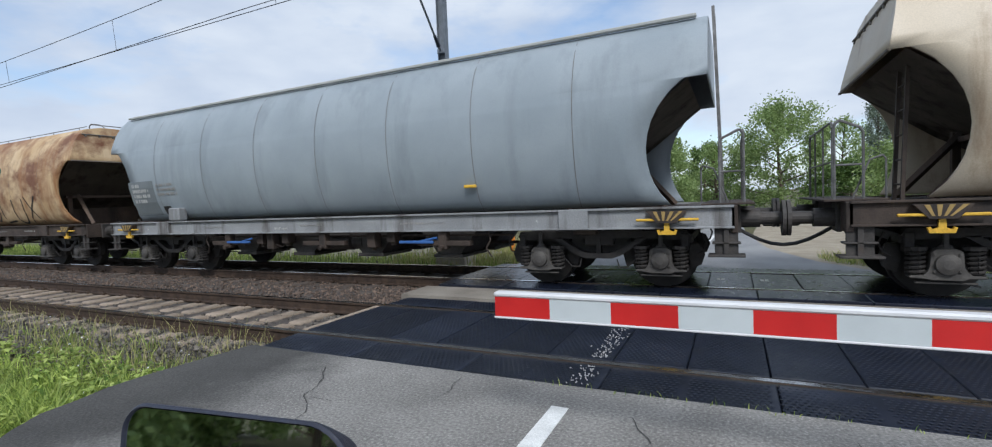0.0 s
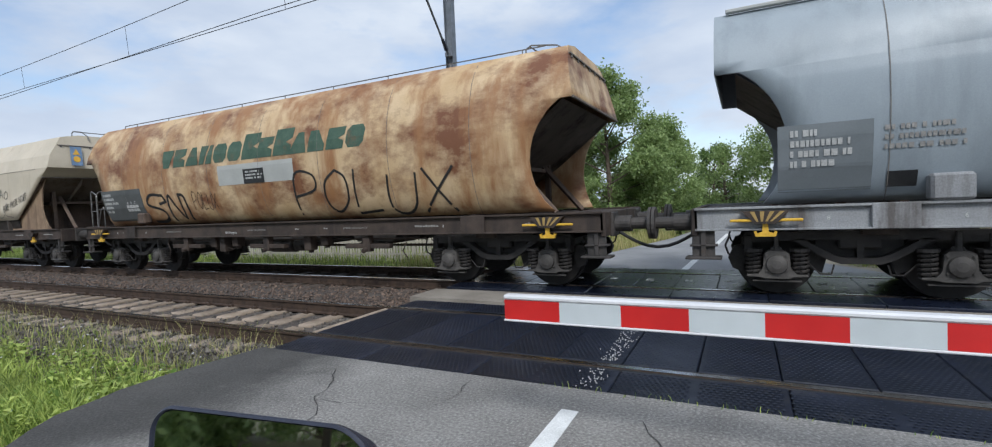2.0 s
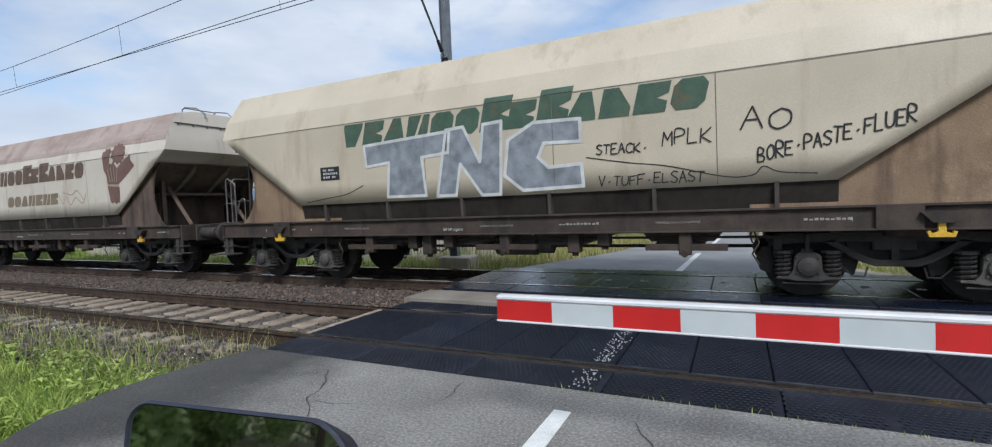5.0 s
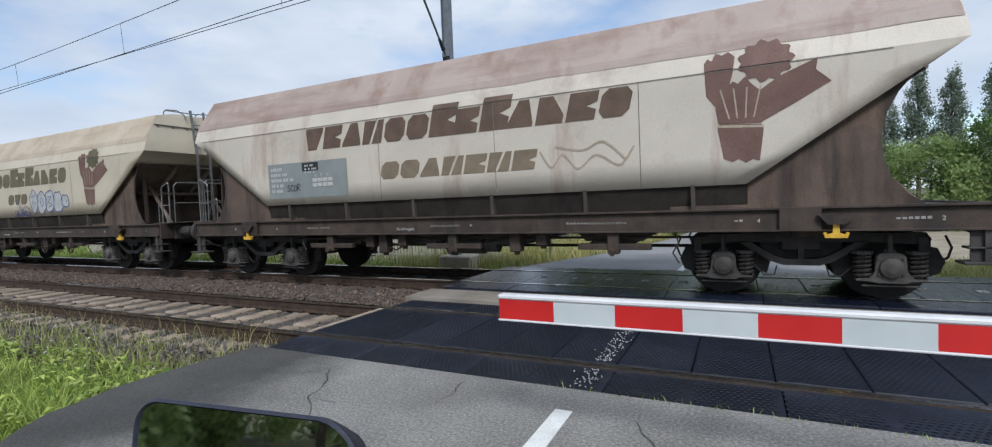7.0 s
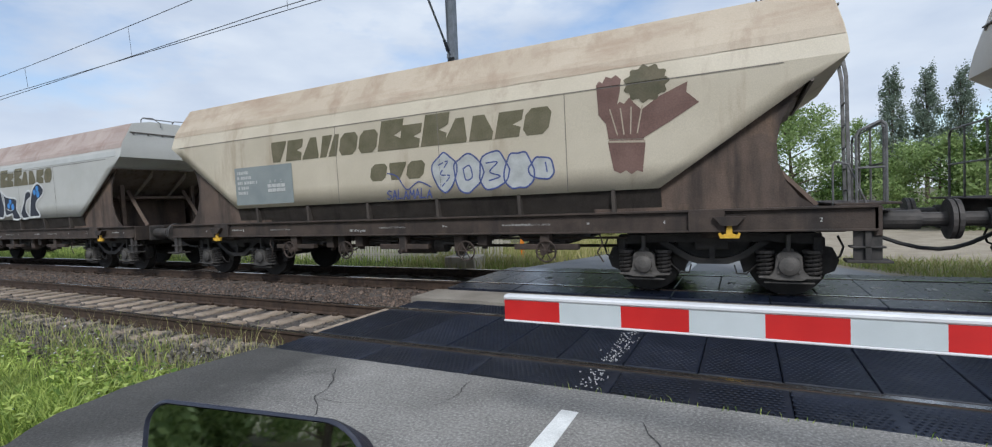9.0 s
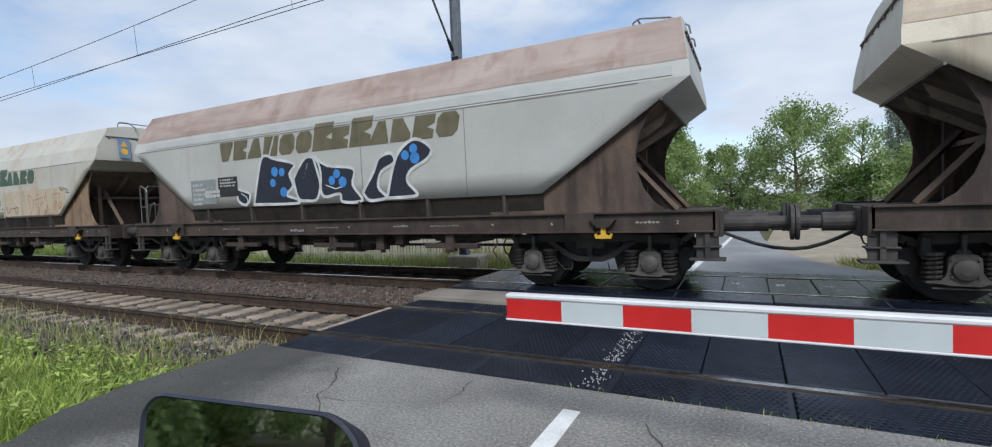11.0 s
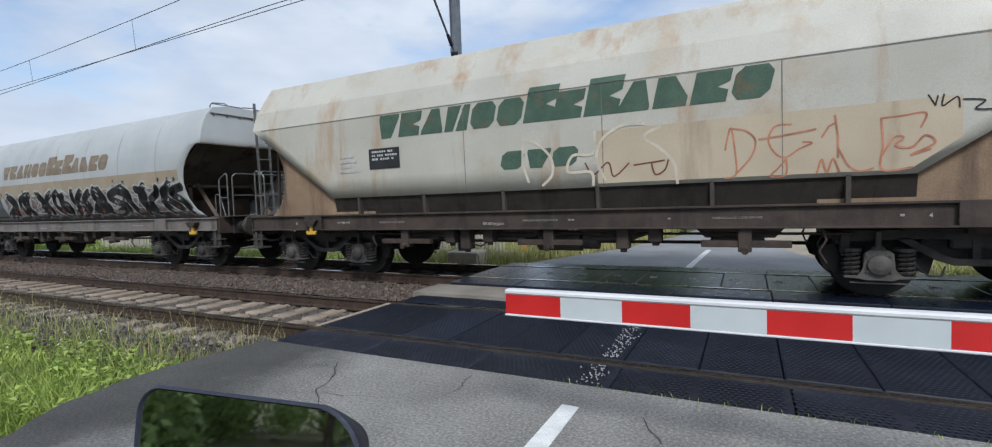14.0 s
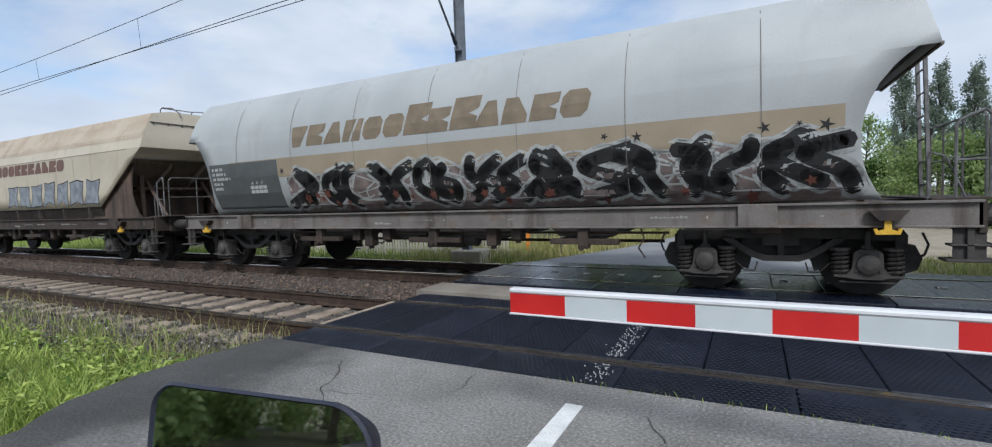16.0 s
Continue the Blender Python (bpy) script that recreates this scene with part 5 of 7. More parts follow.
def ladder(wagon, x, y, z0, z1, top_x):
    bm = nb()
    for dy in (-0.17, 0.17):
        box(bm, -0.02, 0.02, dy - 0.025, dy + 0.025, 0, z1 - z0)
    n = int((z1 - z0) / 0.3)
    for i in range(n):
        rod(bm, (0, -0.17, 0.2 + i * 0.3), (0, 0.17, 0.2 + i * 0.3), 0.013, 6)
    ob = part("ladder", bm, M["hand_grey"] if x > 0 else M["steel_brown"], wagon, "narrow steel ladder")
    ob.matrix_basis = pose(x, y, z0, 0, math.degrees(math.atan2(top_x - x, z1 - z0)), 0)


def underframe(wagon, half_r, half_l, sill, brown, low=0.78, e=6.80):
    """Sills, headstocks, deck plates, buffers, coupling, hoses, brake gear and steps."""
    for s in (-1, 1):
        bm = nb()
        y = s * 1.36
        box(bm, -e, e, y - 0.02, y + 0.02, 0.955, 1.235)
        box(bm, -e, e, min(y, y + s * 0.07), max(y, y + s * 0.07), 1.215, 1.245, 0.004)
        box(bm, -e, e, min(y, y + s * 0.07), max(y, y + s * 0.07), 0.945, 0.970, 0.004)
        for x in (-4.9, -3.6, 0, 3.6, 4.9):
            if abs(x) > 4:
                box(bm, x - 0.22, x + 0.22, min(y, y + s * 0.075), max(y, y + s * 0.075), 0.95, 1.24, 0.004)
        part("side_sill", bm, M[sill], wagon)
    bm = nb()
    for q in (-1, 1):
        box(bm, q * e - 0.04, q * e + 0.04, -1.38, 1.38, 0.88, 1.24, 0.01)
        box(bm, min(q * 5.2, q * e), max(q * 5.2, q * e), -1.34, 1.34, 1.19, 1.215)
        box(bm, q * 6.2 - 0.4, q * 6.2 + 0.4, -0.2, 0.2, 0.85, 1.15, 0.02)
        box(bm, q * 5.0 - 0.18, q * 5.0 + 0.18, -1.2, 1.2, 0.86, 1.18, 0.01)
    box(bm, -5.2, 5.2, -0.14, 0.14, 0.95, 1.20)
    part("underframe", bm, M[brown], wagon)
    for q, half in ((1, half_r), (-1, half_l)):
        for s in (-1, 1):
            bm = nb()
            rod(bm, (q * (e + 0.03), s * 0.875, 1.04), (q * (half - 0.30), s * 0.875, 1.04), 0.12, 16)
            rod(bm, (q * (half - 0.30), s * 0.875, 1.04), (q * (half - 0.05), s * 0.875, 1.04), 0.085, 14)
            rod(bm, (q * (half - 0.05), s * 0.875, 1.04), (q * (half - 0.006), s * 0.875, 1.04), 0.235, 20)
            box(bm, q * (e + 0.05) - 0.03, q * (e + 0.05) + 0.03, s * 0.875 - 0.18, s * 0.875 + 0.18, 0.86, 1.22, 0.01)
            part("buffer", bm, M["steel"], wagon, "dark round buffer")
        bm = nb()
        rod(bm, (q * e, 0, 1.02), (q * (half - 0.02), 0, 0.98), 0.045, 8)
        box(bm, q * (half - 0.16) - 0.08, q * (half - 0.16) + 0.08, -0.10, 0.10, 0.88, 1.08, 0.02)
        part("screw_coupling", bm, M["steel"], wagon)
        bm = nb()
        tube(bm, [(q * e, -0.42, 0.90)] + [(q * (e + (half - e) * f), -0.42, 0.90 - 0.26 * math.sin(1.571 * f)) for f in (0.25, 0.5, 0.75, 1.0)], 0.026, 7)
        part("brake_hose", bm, M["black"], wagon, "drooping black brake hose")
        bm = nb()
        xs = q * (e - 0.10)
        box(bm, xs - 0.14, xs + 0.14, -1.36, -1.345, 0.60, 0.97, 0.004)
        box(bm, xs - 0.03, xs + 0.03, -1.40, -1.34, 0.58, 0.97, 0.004)
        box(bm, xs - 0.22, xs + 0.22, -1.47, -1.20, 0.575, 0.605, 0.006)
        box(bm, xs - 0.17, xs + 0.17, -1.40, -1.22, 0.74, 0.765, 0.006)
        part("step", bm, M["steel"], wagon)
    # discharge chutes and brake gear between the bogies
    for x in (-2.55, -0.85, 0.85, 2.55):
        bm = nb()
        for s in (-1, 1):
            a = [bm.verts.new((x + dx, s * w + dy, z)) for z, hx, w in ((1.2, 0.78, 0.62), (low, 0.22 + 0.2 * (low > 0.7), 0.62)) for dx, dy in ((-hx, -0.42), (hx, -0.42), (hx, 0.42), (-hx, 0.42))]
            for i in range(4):
                j = (i + 1) % 4
                bm.faces.new((a[i], a[j], a[4 + j], a[4 + i]))
            bm.faces.new(a[4:8])
            box(bm, x - 0.30, x + 0.30, s * 0.62 - 0.46, s * 0.62 + 0.46, low - 0.05, low + 0.01, 0.01)
        bmesh.ops.recalc_face_normals(bm, faces=bm.faces)
        part("discharge_chute", bm, M["steel"], wagon, "dark tapering discharge chute")
    for x in (-2.75, -0.05, 2.62):
        bm = nb()
        box(bm, x - 0.52, x + 0.52, -1.36, -1.24, 0.70, 0.785, 0.008)
        box(bm, x - 0.08, x + 0.08, -1.38, -1.24, 0.64, 0.96, 0.012)
        rod(bm, (x, -1.37, 0.68), (x, -1.46, 0.66), 0.045, 10)
        rod(bm, (x - 0.4, -1.28, 0.74), (x - 0.4, -0.7, 0.80), 0.025, 6)
        part("discharge_lever", bm, M["steel_brown"], wagon, "flat discharge lever on a bracket")
    bm = nb()
    for x, d in ((-1.86, 0.24), (-1.56, 0.34), (-1.13, 0.22), (1.05, 0.30), (1.5, 0.20)):
        box(bm, x - 0.09, x + 0.09, -1.30, -1.10, 0.95 - d, 0.97, 0.015)
        rod(bm, (x, -1.20, 0.95 - d), (x, -1.20, 0.90 - d), 0.05, 8)
    tube(bm, [(-1.56, -1.2, 0.72), (-1.3, -1.22, 0.66), (-1.13, -1.2, 0.76)], 0.014, 5)
    tube(bm, [(-3.8, -1.1, 0.86), (3.8, -1.1, 0.86)], 0.018)
    tube(bm, [(-3.6, -0.2, 0.66), (3.6, -0.2, 0.66)], 0.026)
    for q in (-1, 1):
        tube(bm, [(q * 3.45, -1.30, 0.94), (q * 3.5, -1.33, 0.80), (q * 3.42, -1.33, 0.66), (q * 3.5, -1.30, 0.52)], 0.012, 5)
    part("brake_rigging", bm, M["steel_brown"], wagon)
    bm = nb()
    rod(bm, (-0.35, -0.95, 0.74), (0.35, -0.95, 0.74), 0.16, 16)
    rod(bm, (0.40, -0.95, 0.74), (0.62, -0.95, 0.74), 0.13, 14)
    part("air_tank", bm, M["steel"], wagon, "dark cylindrical air tank")


def handwheel(wagon, x):
    bm = nb()
    pts = [(x + 0.16 * math.cos(a * 0.5236), -1.40, 0.68 + 0.16 * math.sin(a * 0.5236)) for a in range(13)]
    tube(bm, pts, 0.014, 5)
    for a in range(3):
        c, s_ = 0.16 * math.cos(a * 1.047), 0.16 * math.sin(a * 1.047)
        tube(bm, [(x - c, -1.40, 0.68 - s_), (x + c, -1.40, 0.68 + s_)], 0.010, 5)
    rod(bm, (x, -1.40, 0.68), (x, -1.10, 0.74), 0.02, 6)
    part("hand_wheel", bm, M["steel_brown"], wagon, "spoked valve hand wheel")


def end_chutes(wagon, prof, top_z, top_x, low_x, low_z, material, round_kind):
    """The sloping hopper ends with ribs and braces above each bogie."""
    for q in (-1, 1):
        bm = nb()
        w = half_width(prof, 2.0) - 0.06
        w2 = half_width(prof, top_z) - 0.03
        lo = half_width(prof, 1.4) - 0.08
        v = [bm.verts.new(c) for c in ((q * top_x, -w2, top_z), (q * top_x, w2, top_z), (q * (top_x + low_x) / 2 + q * 0.1, w, (top_z + low_z) / 2), (q * low_x, lo, low_z), (q * low_x, -lo, low_z), (q * (top_x + low_x) / 2 + q * 0.1, -w, (top_z + low_z) / 2))]
        bm.faces.new(v)
        r = bmesh.ops.solidify(bm, geom=bm.faces[:], thickness=0.02)
        for y in () if round_kind else (-0.45, 0.45):
            a, b = Vector((q * top_x, y, top_z)), Vector((q * low_x, y, low_z))
            d = b - a
            off = Vector((q * 0.10, 0, -0.10))
            f = [bm.verts.new(c) for c in (a, b, b + off * 0.8, a + d * 0.08 + off)]
            bm.faces.new(f)
        bmesh.ops.recalc_face_normals(bm, faces=bm.faces)
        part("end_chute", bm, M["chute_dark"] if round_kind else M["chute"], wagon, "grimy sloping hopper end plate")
        bm = nb()
        for s in (-1, 1):
            x0 = 5.35 if round_kind else 5.42
            box(bm, q * x0 - 0.05, q * x0 + 0.05, s * 0.95 - 0.05, s * 0.95 + 0.05, 1.2, 2.35, 0.006)
            a, b = Vector((q * (x0 - 0.1), s * 0.75, 2.2)), Vector((q * (x0 + 0.75), s * 0.75, 1.23))
            rod(bm, a, b, 0.055, 4)
        box(bm, q * 4.75 - 0.04, q * 4.75 + 0.04, -1.1, 1.1, 1.22, 2.05)
        box(bm, min(q * 4.7, q * 5.4), max(q * 4.7, q * 5.4), -1.05, 1.05, 1.98, 2.05)
        part("end_brace", bm, M["web"], wagon, "diagonal rusty end braces")


def roof_rail(wagon, prof, long_rail):
    """The roof walkway with its hatches, an end hoop and, on some wagons, a thin rail along the edge."""
    z = prof[-1][1]
    if long_rail:
        bm = nb()
        tube(bm, [(-6.2, -0.70, z - 0.02), (-6.15, -0.70, z + 0.07), (6.0, -0.70, z + 0.07)], 0.011, 5)
        for i in range(9):
            x = -5.6 + 1.4 * i
            rod(bm, (x, -0.70, z - 0.05), (x, -0.70, z + 0.07), 0.010, 5)
        part("roof_rail", bm, M["hand_grey"], wagon, "thin roof-edge rail")
    bm = nb()
    for y in (-0.42, 0.42):
        tube(bm, [(5.55, y, z), (5.55, y, z + 0.16), (5.65, y, z + 0.21), (6.1, y, z + 0.14), (6.36, y * 0.9, z - 0.02), (6.38, y * 0.9, z - 0.14)], 0.014)
    tube(bm, [(5.62, -0.42, z + 0.20), (5.62, 0.42, z + 0.20)], 0.014)
    part("end_hoop", bm, M["hand_grey"], wagon, "thin tubular hoop at the roof end")
    bm = nb()
    box(bm, -5.7, 5.7, -0.30, 0.30, z + 0.005, z + 0.03, 0.005)
    for i in range(5):
        x = -4.4 + 2.2 * i
        box(bm, x - 0.7, x + 0.7, 0.33, 0.58, z, z + 0.045, 0.01)
    part("roof_walkway", bm, M["hand_grey"], wagon, "roof walkway with hatches")


def end_trim(wagon, prof, end_of, round_kind):
    """A dark ledge with small brackets, drawing the shadow gap across the upper end face, and a lip along its lower
    edge.
    """
    for q in (-1, 1):
        z = 3.66
        x, h = end_of(z), half_width(prof, z)
        bm = nb()
        box(bm, min(q * (x - 0.02), q * (x + 0.035)), max(q * (x - 0.02), q * (x + 0.035)), -h + 0.04, h - 0.04, z - 0.012, z + 0.012, 0.004)
        for k in range(7):
            y = -h + 0.12 + (2 * h - 0.24) * k / 6
            box(bm, min(q * x, q * (x + 0.03)), max(q * x, q * (x + 0.03)), y - 0.02, y + 0.02, z - 0.06, z - 0.012)
        part("end_ledge", bm, M["seam"], wagon, "narrow dark ledge drawing the shadow gap across the end face")
        z = 2.94 if round_kind else 2.75
        x, h = end_of(z), half_width(prof, z)
        bm = nb()
        box(bm, q * x - 0.018, q * x + 0.018, -h, h, z - 0.03, z + 0.006, 0.004)
        part("end_lip", bm, M["chute_dark"], wagon, "dark lower lip of the end face")


def make_wagon(i, label, round_kind, body, roof, sill="steel_brown", ribs=(), ladder_ends=(), rail_ends=(), hooks=True):
    cx = CENTRES[i]
    half_r = (CENTRES[i - 1] - cx) / 2 if i else 7.4
    half_l = (cx - CENTRES[i + 1]) / 2 if i + 1 < len(CENTRES) else 7.45
    w = empty("hopper_wagon", cx, FAR, 0, label, "freight wagon", "grain hopper wagons of the train")
    shift = 0.0 if round_kind else (-0.05 if i == 5 else -0.14)      # the hull and frame sit off the middle of the coupled length
    prof, end_of = (ROUND, straight_end if body == "grey" else round_end) if round_kind else (HOPPER, hopper_end)
    hull = smooth(part("hull", shell(prof, end_of, 0.005, i * 3.1), B[body], w), 28 if round_kind else 11)
    sm = hull.modifiers.new("thickness", "SOLIDIFY")
    sm.thickness, sm.offset = 0.025, -1
    if roof:
        bm = nb()
        for s in (-1, 1):
            g = []
            for z in (3.24, 3.36, 3.60, 3.80, 3.90):
                h, ex = half_width(prof, z) + 0.006, end_of(z) - 0.01
                g.append([bm.verts.new((f * ex, s * h, z + (0.02 * noise.noise((f * 9, i, s)) if z < 3.3 else 0))) for f in [-1 + k / 30 for k in range(61)]])
            for a, b in zip(g[:-1], g[1:]):
                for k in range(60):
                    bm.faces.new((a[k], a[k + 1], b[k + 1], b[k]))
        bmesh.ops.recalc_face_normals(bm, faces=bm.faces)
        smooth(part("roof_flank", bm, B[roof], w, "stained sloping roof flank"), 28 if round_kind else 11)
    # seams
    for x in ribs if round_kind else (-1.42, 0.84, 3.04):
        bm = nb()
        za, zb = (prof[0][1], 3.72) if round_kind else (1.57, 2.98)
        stroke(bm, prof, [(x, za + (zb - za) * k / 14) for k in range(15)], 0.009 if round_kind else 0.010, 0.011 if round_kind else 0.006)
        part("weld_seam", bm, M["seam"], w)
    if not round_kind:
        bm = nb()
        stroke(bm, prof, [(-6.2 + 0.5 * k, 2.985) for k in range(25)], 0.010, 0.007)
        part("hip_seam", bm, M["seam"], w)
    e = 7.02 if round_kind else 6.72
    underframe(w, half_r - shift, half_l + shift, sill, "steel_brown", 0.52 if i < 2 else 0.80, e)
    piv = 5.17 if round_kind else 4.94
    sets = []
    for x in (-piv, piv):
        sets += bogie(w, x)
    end_chutes(w, prof, 2.92 if round_kind else 2.745, 6.5 if round_kind else 6.05, 4.2 if round_kind else 3.6, 1.3, "chute", round_kind)
    if not round_kind:
        for s in (-1, 1):
            for q in (-1, 1):
                arc = [(6.14, 1.23), (5.96, 1.36), (5.82, 1.55), (5.73, 1.80), (5.72, 2.05), (5.77, 2.3), (5.88, 2.52), (6.02, 2.70)]
                poly = [(3.4, 1.23)] + arc + [(6.12, 2.80), (4.44, 1.68), (3.4, 1.55)]
                bm = nb()
                prism(bm, [(q * x, z) for x, z in poly], s * 1.33 - 0.012, s * 1.33 + 0.012)
                part("saddle_plate", bm, M["web_tan"] if i in (3, 7) else M["web"], w, "rust-streaked curved saddle plate")
        for s in (-1, 1):
            bm = nb()
            v = [bm.verts.new(c) for c in ((-4.34, s * 1.40, 1.56), (4.34, s * 1.40, 1.56), (4.34, s * 1.33, 1.235), (-4.34, s * 1.33, 1.235))]
            bm.faces.new(v)
            bmesh.ops.solidify(bm, geom=bm.faces[:], thickness=0.02)
            for x in (-3.7, -2.25, -0.75, 0.75, 2.25, 3.7):
                a = [bm.verts.new((x + ddx, s * yy, zz)) for ddx in (-0.025, 0.025) for yy, zz in ((1.43, 1.24), (1.45, 1.56), (1.2, 1.24))]
                for f in ((0, 1, 2), (3, 5, 4), (0, 3, 4, 1), (1, 4, 5, 2), (0, 2, 5, 3)):
                    bm.faces.new([a[k] for k in f])
            bmesh.ops.recalc_face_normals(bm, faces=bm.faces)
            part("skirt", bm, M["web_dark"], w, "brown ribbed skirt under the hull")
    if body != "grey":
        roof_rail(w, prof, i in (0, 2))
    for q in ladder_ends:
        if q < 0:
            ladder(w, -6.42, -0.75, 1.22, 2.90 if round_kind else 2.84, -6.36)
        elif round_kind:
            ladder(w, 6.88, 0.05 if body != "grey" else -0.62, 1.22, 3.98, 6.80)
        else:
            ladder(w, 6.62, -0.10, 1.22, 2.95, 6.60)
            ladder(w, 6.60, -0.10, 2.95, 4.12, 6.42)
    for q in rail_ends:
        railing(w, e + 0.22, q)
    if body != "grey":
        end_trim(w, prof, end_of, round_kind)
    if hooks:
        for x in (-6.2, 6.2) if round_kind else (-5.08 - shift, 5.12 - shift):
            hook(w, x, 1.0, i < 3)
    for ob in w.children:
        ob.matrix_basis = Matrix.Translation((shift, 0, 0)) @ ob.matrix_basis
    WAGONS.append((w, cx, sets))
    return w, prof


WAGONS = []


def sheaf(prof, x, z, k, parent, material, second):
    """A painted emblem: a bound bunch with a rosette and two plumes."""
    bm = nb()

    def sh(pts, off):
        for a, b in zip(pts[1:-1], pts[2:]):
            decal(bm, prof, [(x + k * p[0], z + k * p[1]) for p in (pts[0], a, b)], off)
    sh([(0.0, -0.3), (-0.20, -0.50), (-0.10, -0.55), (-0.02, -0.51), (0.06, -0.57), (0.14, -0.52), (0.22, -0.55), (0.27, -0.14), (0.25, -0.08), (-0.25, -0.04), (-0.27, -0.10), (-0.20, -0.50)], 0.005)
    sh([(0.0, 0.1), (-0.26, -0.03), (-0.29, 0.18), (-0.16, 0.42), (-0.08, 0.50), (-0.02, 0.46), (0.06, 0.54), (0.14, 0.44), (0.22, 0.36), (0.34, 0.30), (0.25, -0.07), (-0.26, -0.03)], 0.0052)
    sh([(-0.24, 0.5), (-0.28, 0.18), (-0.40, 0.34), (-0.42, 0.78), (-0.38, 0.84), (-0.33, 0.80), (-0.28, 0.90), (-0.20, 0.86), (-0.13, 0.90), (-0.05, 0.82), (-0.08, 0.60), (-0.14, 0.38), (-0.28, 0.18)], 0.0054)
    sh([(0.5, 0.3), (0.24, -0.06), (0.22, 0.34), (0.46, 0.50), (0.86, 0.66), (0.84, 0.52), (1.0, 0.36), (0.62, 0.14), (0.24, -0.06)], 0.0056)
    ring = [(0.30 + 0.30 * (1 + 0.10 * math.cos(11 * q * 0.1309)) * math.cos(q * 0.1309), 0.72 + 0.26 * (1 + 0.10 * math.cos(11 * q * 0.1309)) * math.sin(q * 0.1309)) for q in range(49)]
    emblem = part("painted_emblem", bm, material, parent, "dark painted bunch emblem")
    bm = nb()
    sh([(0.30, 0.72)] + ring, 0.0058)
    part("rosette", bm, second, emblem)
    bm = nb()
    for a in (-0.16, -0.04, 0.08, 0.2):
        stroke(bm, prof, [(x + k * a * 0.8, z + k * 0.02), (x + k * (a * 1.3 - 0.02), z + k * 0.40)], 0.018, 0.0066)
    stroke(bm, prof, [(x - k * 0.26, z - k * 0.07), (x + k * 0.26, z - k * 0.11)], 0.03, 0.0066)
    part("stem_lines", bm, P["faint"], emblem)


def panel_on(prof, x0, x1, z0, z1, parent, material, name="data_panel", label="", off=0.0075):
    bm = nb()
    patch(bm, prof, x0, x1, z0, z1, off)
    return part(name, bm, material, parent, label)


def data_board(w, prof, x0, x1, z0, z1, material, seed):
    panel_on(prof, x0, x1, z0, z1, w, material, "data_panel", "painted panel with stencilled data")
    text_bars(prof, x0 + 0.08, z1 - 0.14, [0.35, 0.45, 0.6, 0.35, 0.3], w, M["bars"], 0.06, 0.045, seed)
    bm = nb()
    xm = x0 + (x1 - x0) * 0.58
    for k in range(4):
        patch(bm, prof, xm + 0.13 * k, xm + 0.115 + 0.13 * k, z0 + (z1 - z0) * 0.42, z0 + (z1 - z0) * 0.42 + 0.07, 0.0145)
        patch(bm, prof, xm + 0.13 * k, xm + 0.115 + 0.13 * k, z0 + (z1 - z0) * 0.42 - 0.09, z0 + (z1 - z0) * 0.42 - 0.02, 0.0145)
    tagged(part("load_table", bm, M["bars"], w), kind="stuff")
    zt = z0 + (z1 - z0) * 0.42 + 0.095
    for k, ch in enumerate("ABC"):
        stencil(w, ch, xm + 0.06 + 0.15 * k, zt, 0.06, y=-(half_width(prof, zt + 0.03) + 0.016), material="bars")


def owner_board(w, prof, x, z, seed=0, wd=0.5, h=0.24):
    panel_on(prof, x, x + wd, z, z + h, w, M["black"], "owner_board", "small black board with pale lines", 0.0100)
    text_bars(prof, x + 0.07, z + h - 0.075, [wd - 0.2, wd - 0.12, wd - 0.16], w, M["bars"], 0.035, 0.03, seed)


def sill_marks(w, seed):
    """Small stencilled marks along the sill."""
    r = random.Random(seed)
    bm = nb()
    for x in (-4.9, 0.6, 1.5, 3.6, 5.4):
        n = r.choice((1, 2, 6, 9))
        x += r.uniform(-0.5, 0.5)
        for k in range(n):
            box(bm, x + k * 0.055, x + k * 0.055 + 0.04, -1.384, -1.378, 1.075, 1.075 + r.uniform(0.018, 0.034))
    tagged(part("sill_stencil", bm, M["dim"], w), kind="stuff")
    sill_words(w)


def lettered(text, height):
    """The mesh of a word in the built-in font, standing in x, z and facing -y."""
    cu = bpy.data.curves.new("stencil", "FONT")
    cu.body, cu.size, cu.extrude = text, height * 1.4, 0.001
    tmp = new("stencil", cu)
    me = bpy.data.meshes.new_from_object(tmp.evaluated_get(bpy.context.evaluated_depsgraph_get()))
    bpy.data.objects.remove(tmp)
    me.transform(pose(0, 0, 0, 90, 0, 0))
    return me


WORDS = {}


def stencil(w, text, x, z, height, y=-1.384, material="dim"):
    if (text, height, material) not in WORDS:
        WORDS[(text, height, material)] = lettered(text, height)
    ob = part("stencil", WORDS[(text, height, material)], M[material], w, "small stencilled writing")
    ob.matrix_basis = pose(x, y, z)
    tagged(ob, kind="stuff")


def sill_words(w):
    for x in (-3.45, -0.6, 2.1):
        stencil(w, "VERROUILLAGE COTE OPPOSE", x, 1.07, 0.030)
    stencil(w, "IB116*organic", -1.30, 1.02, 0.048, material="bars")
    for x, d in ((-5.55, "8"), (-4.3, "6"), (4.3, "4"), (6.1, "2")):
        stencil(w, d, x, 1.06, 0.05, material="bars")


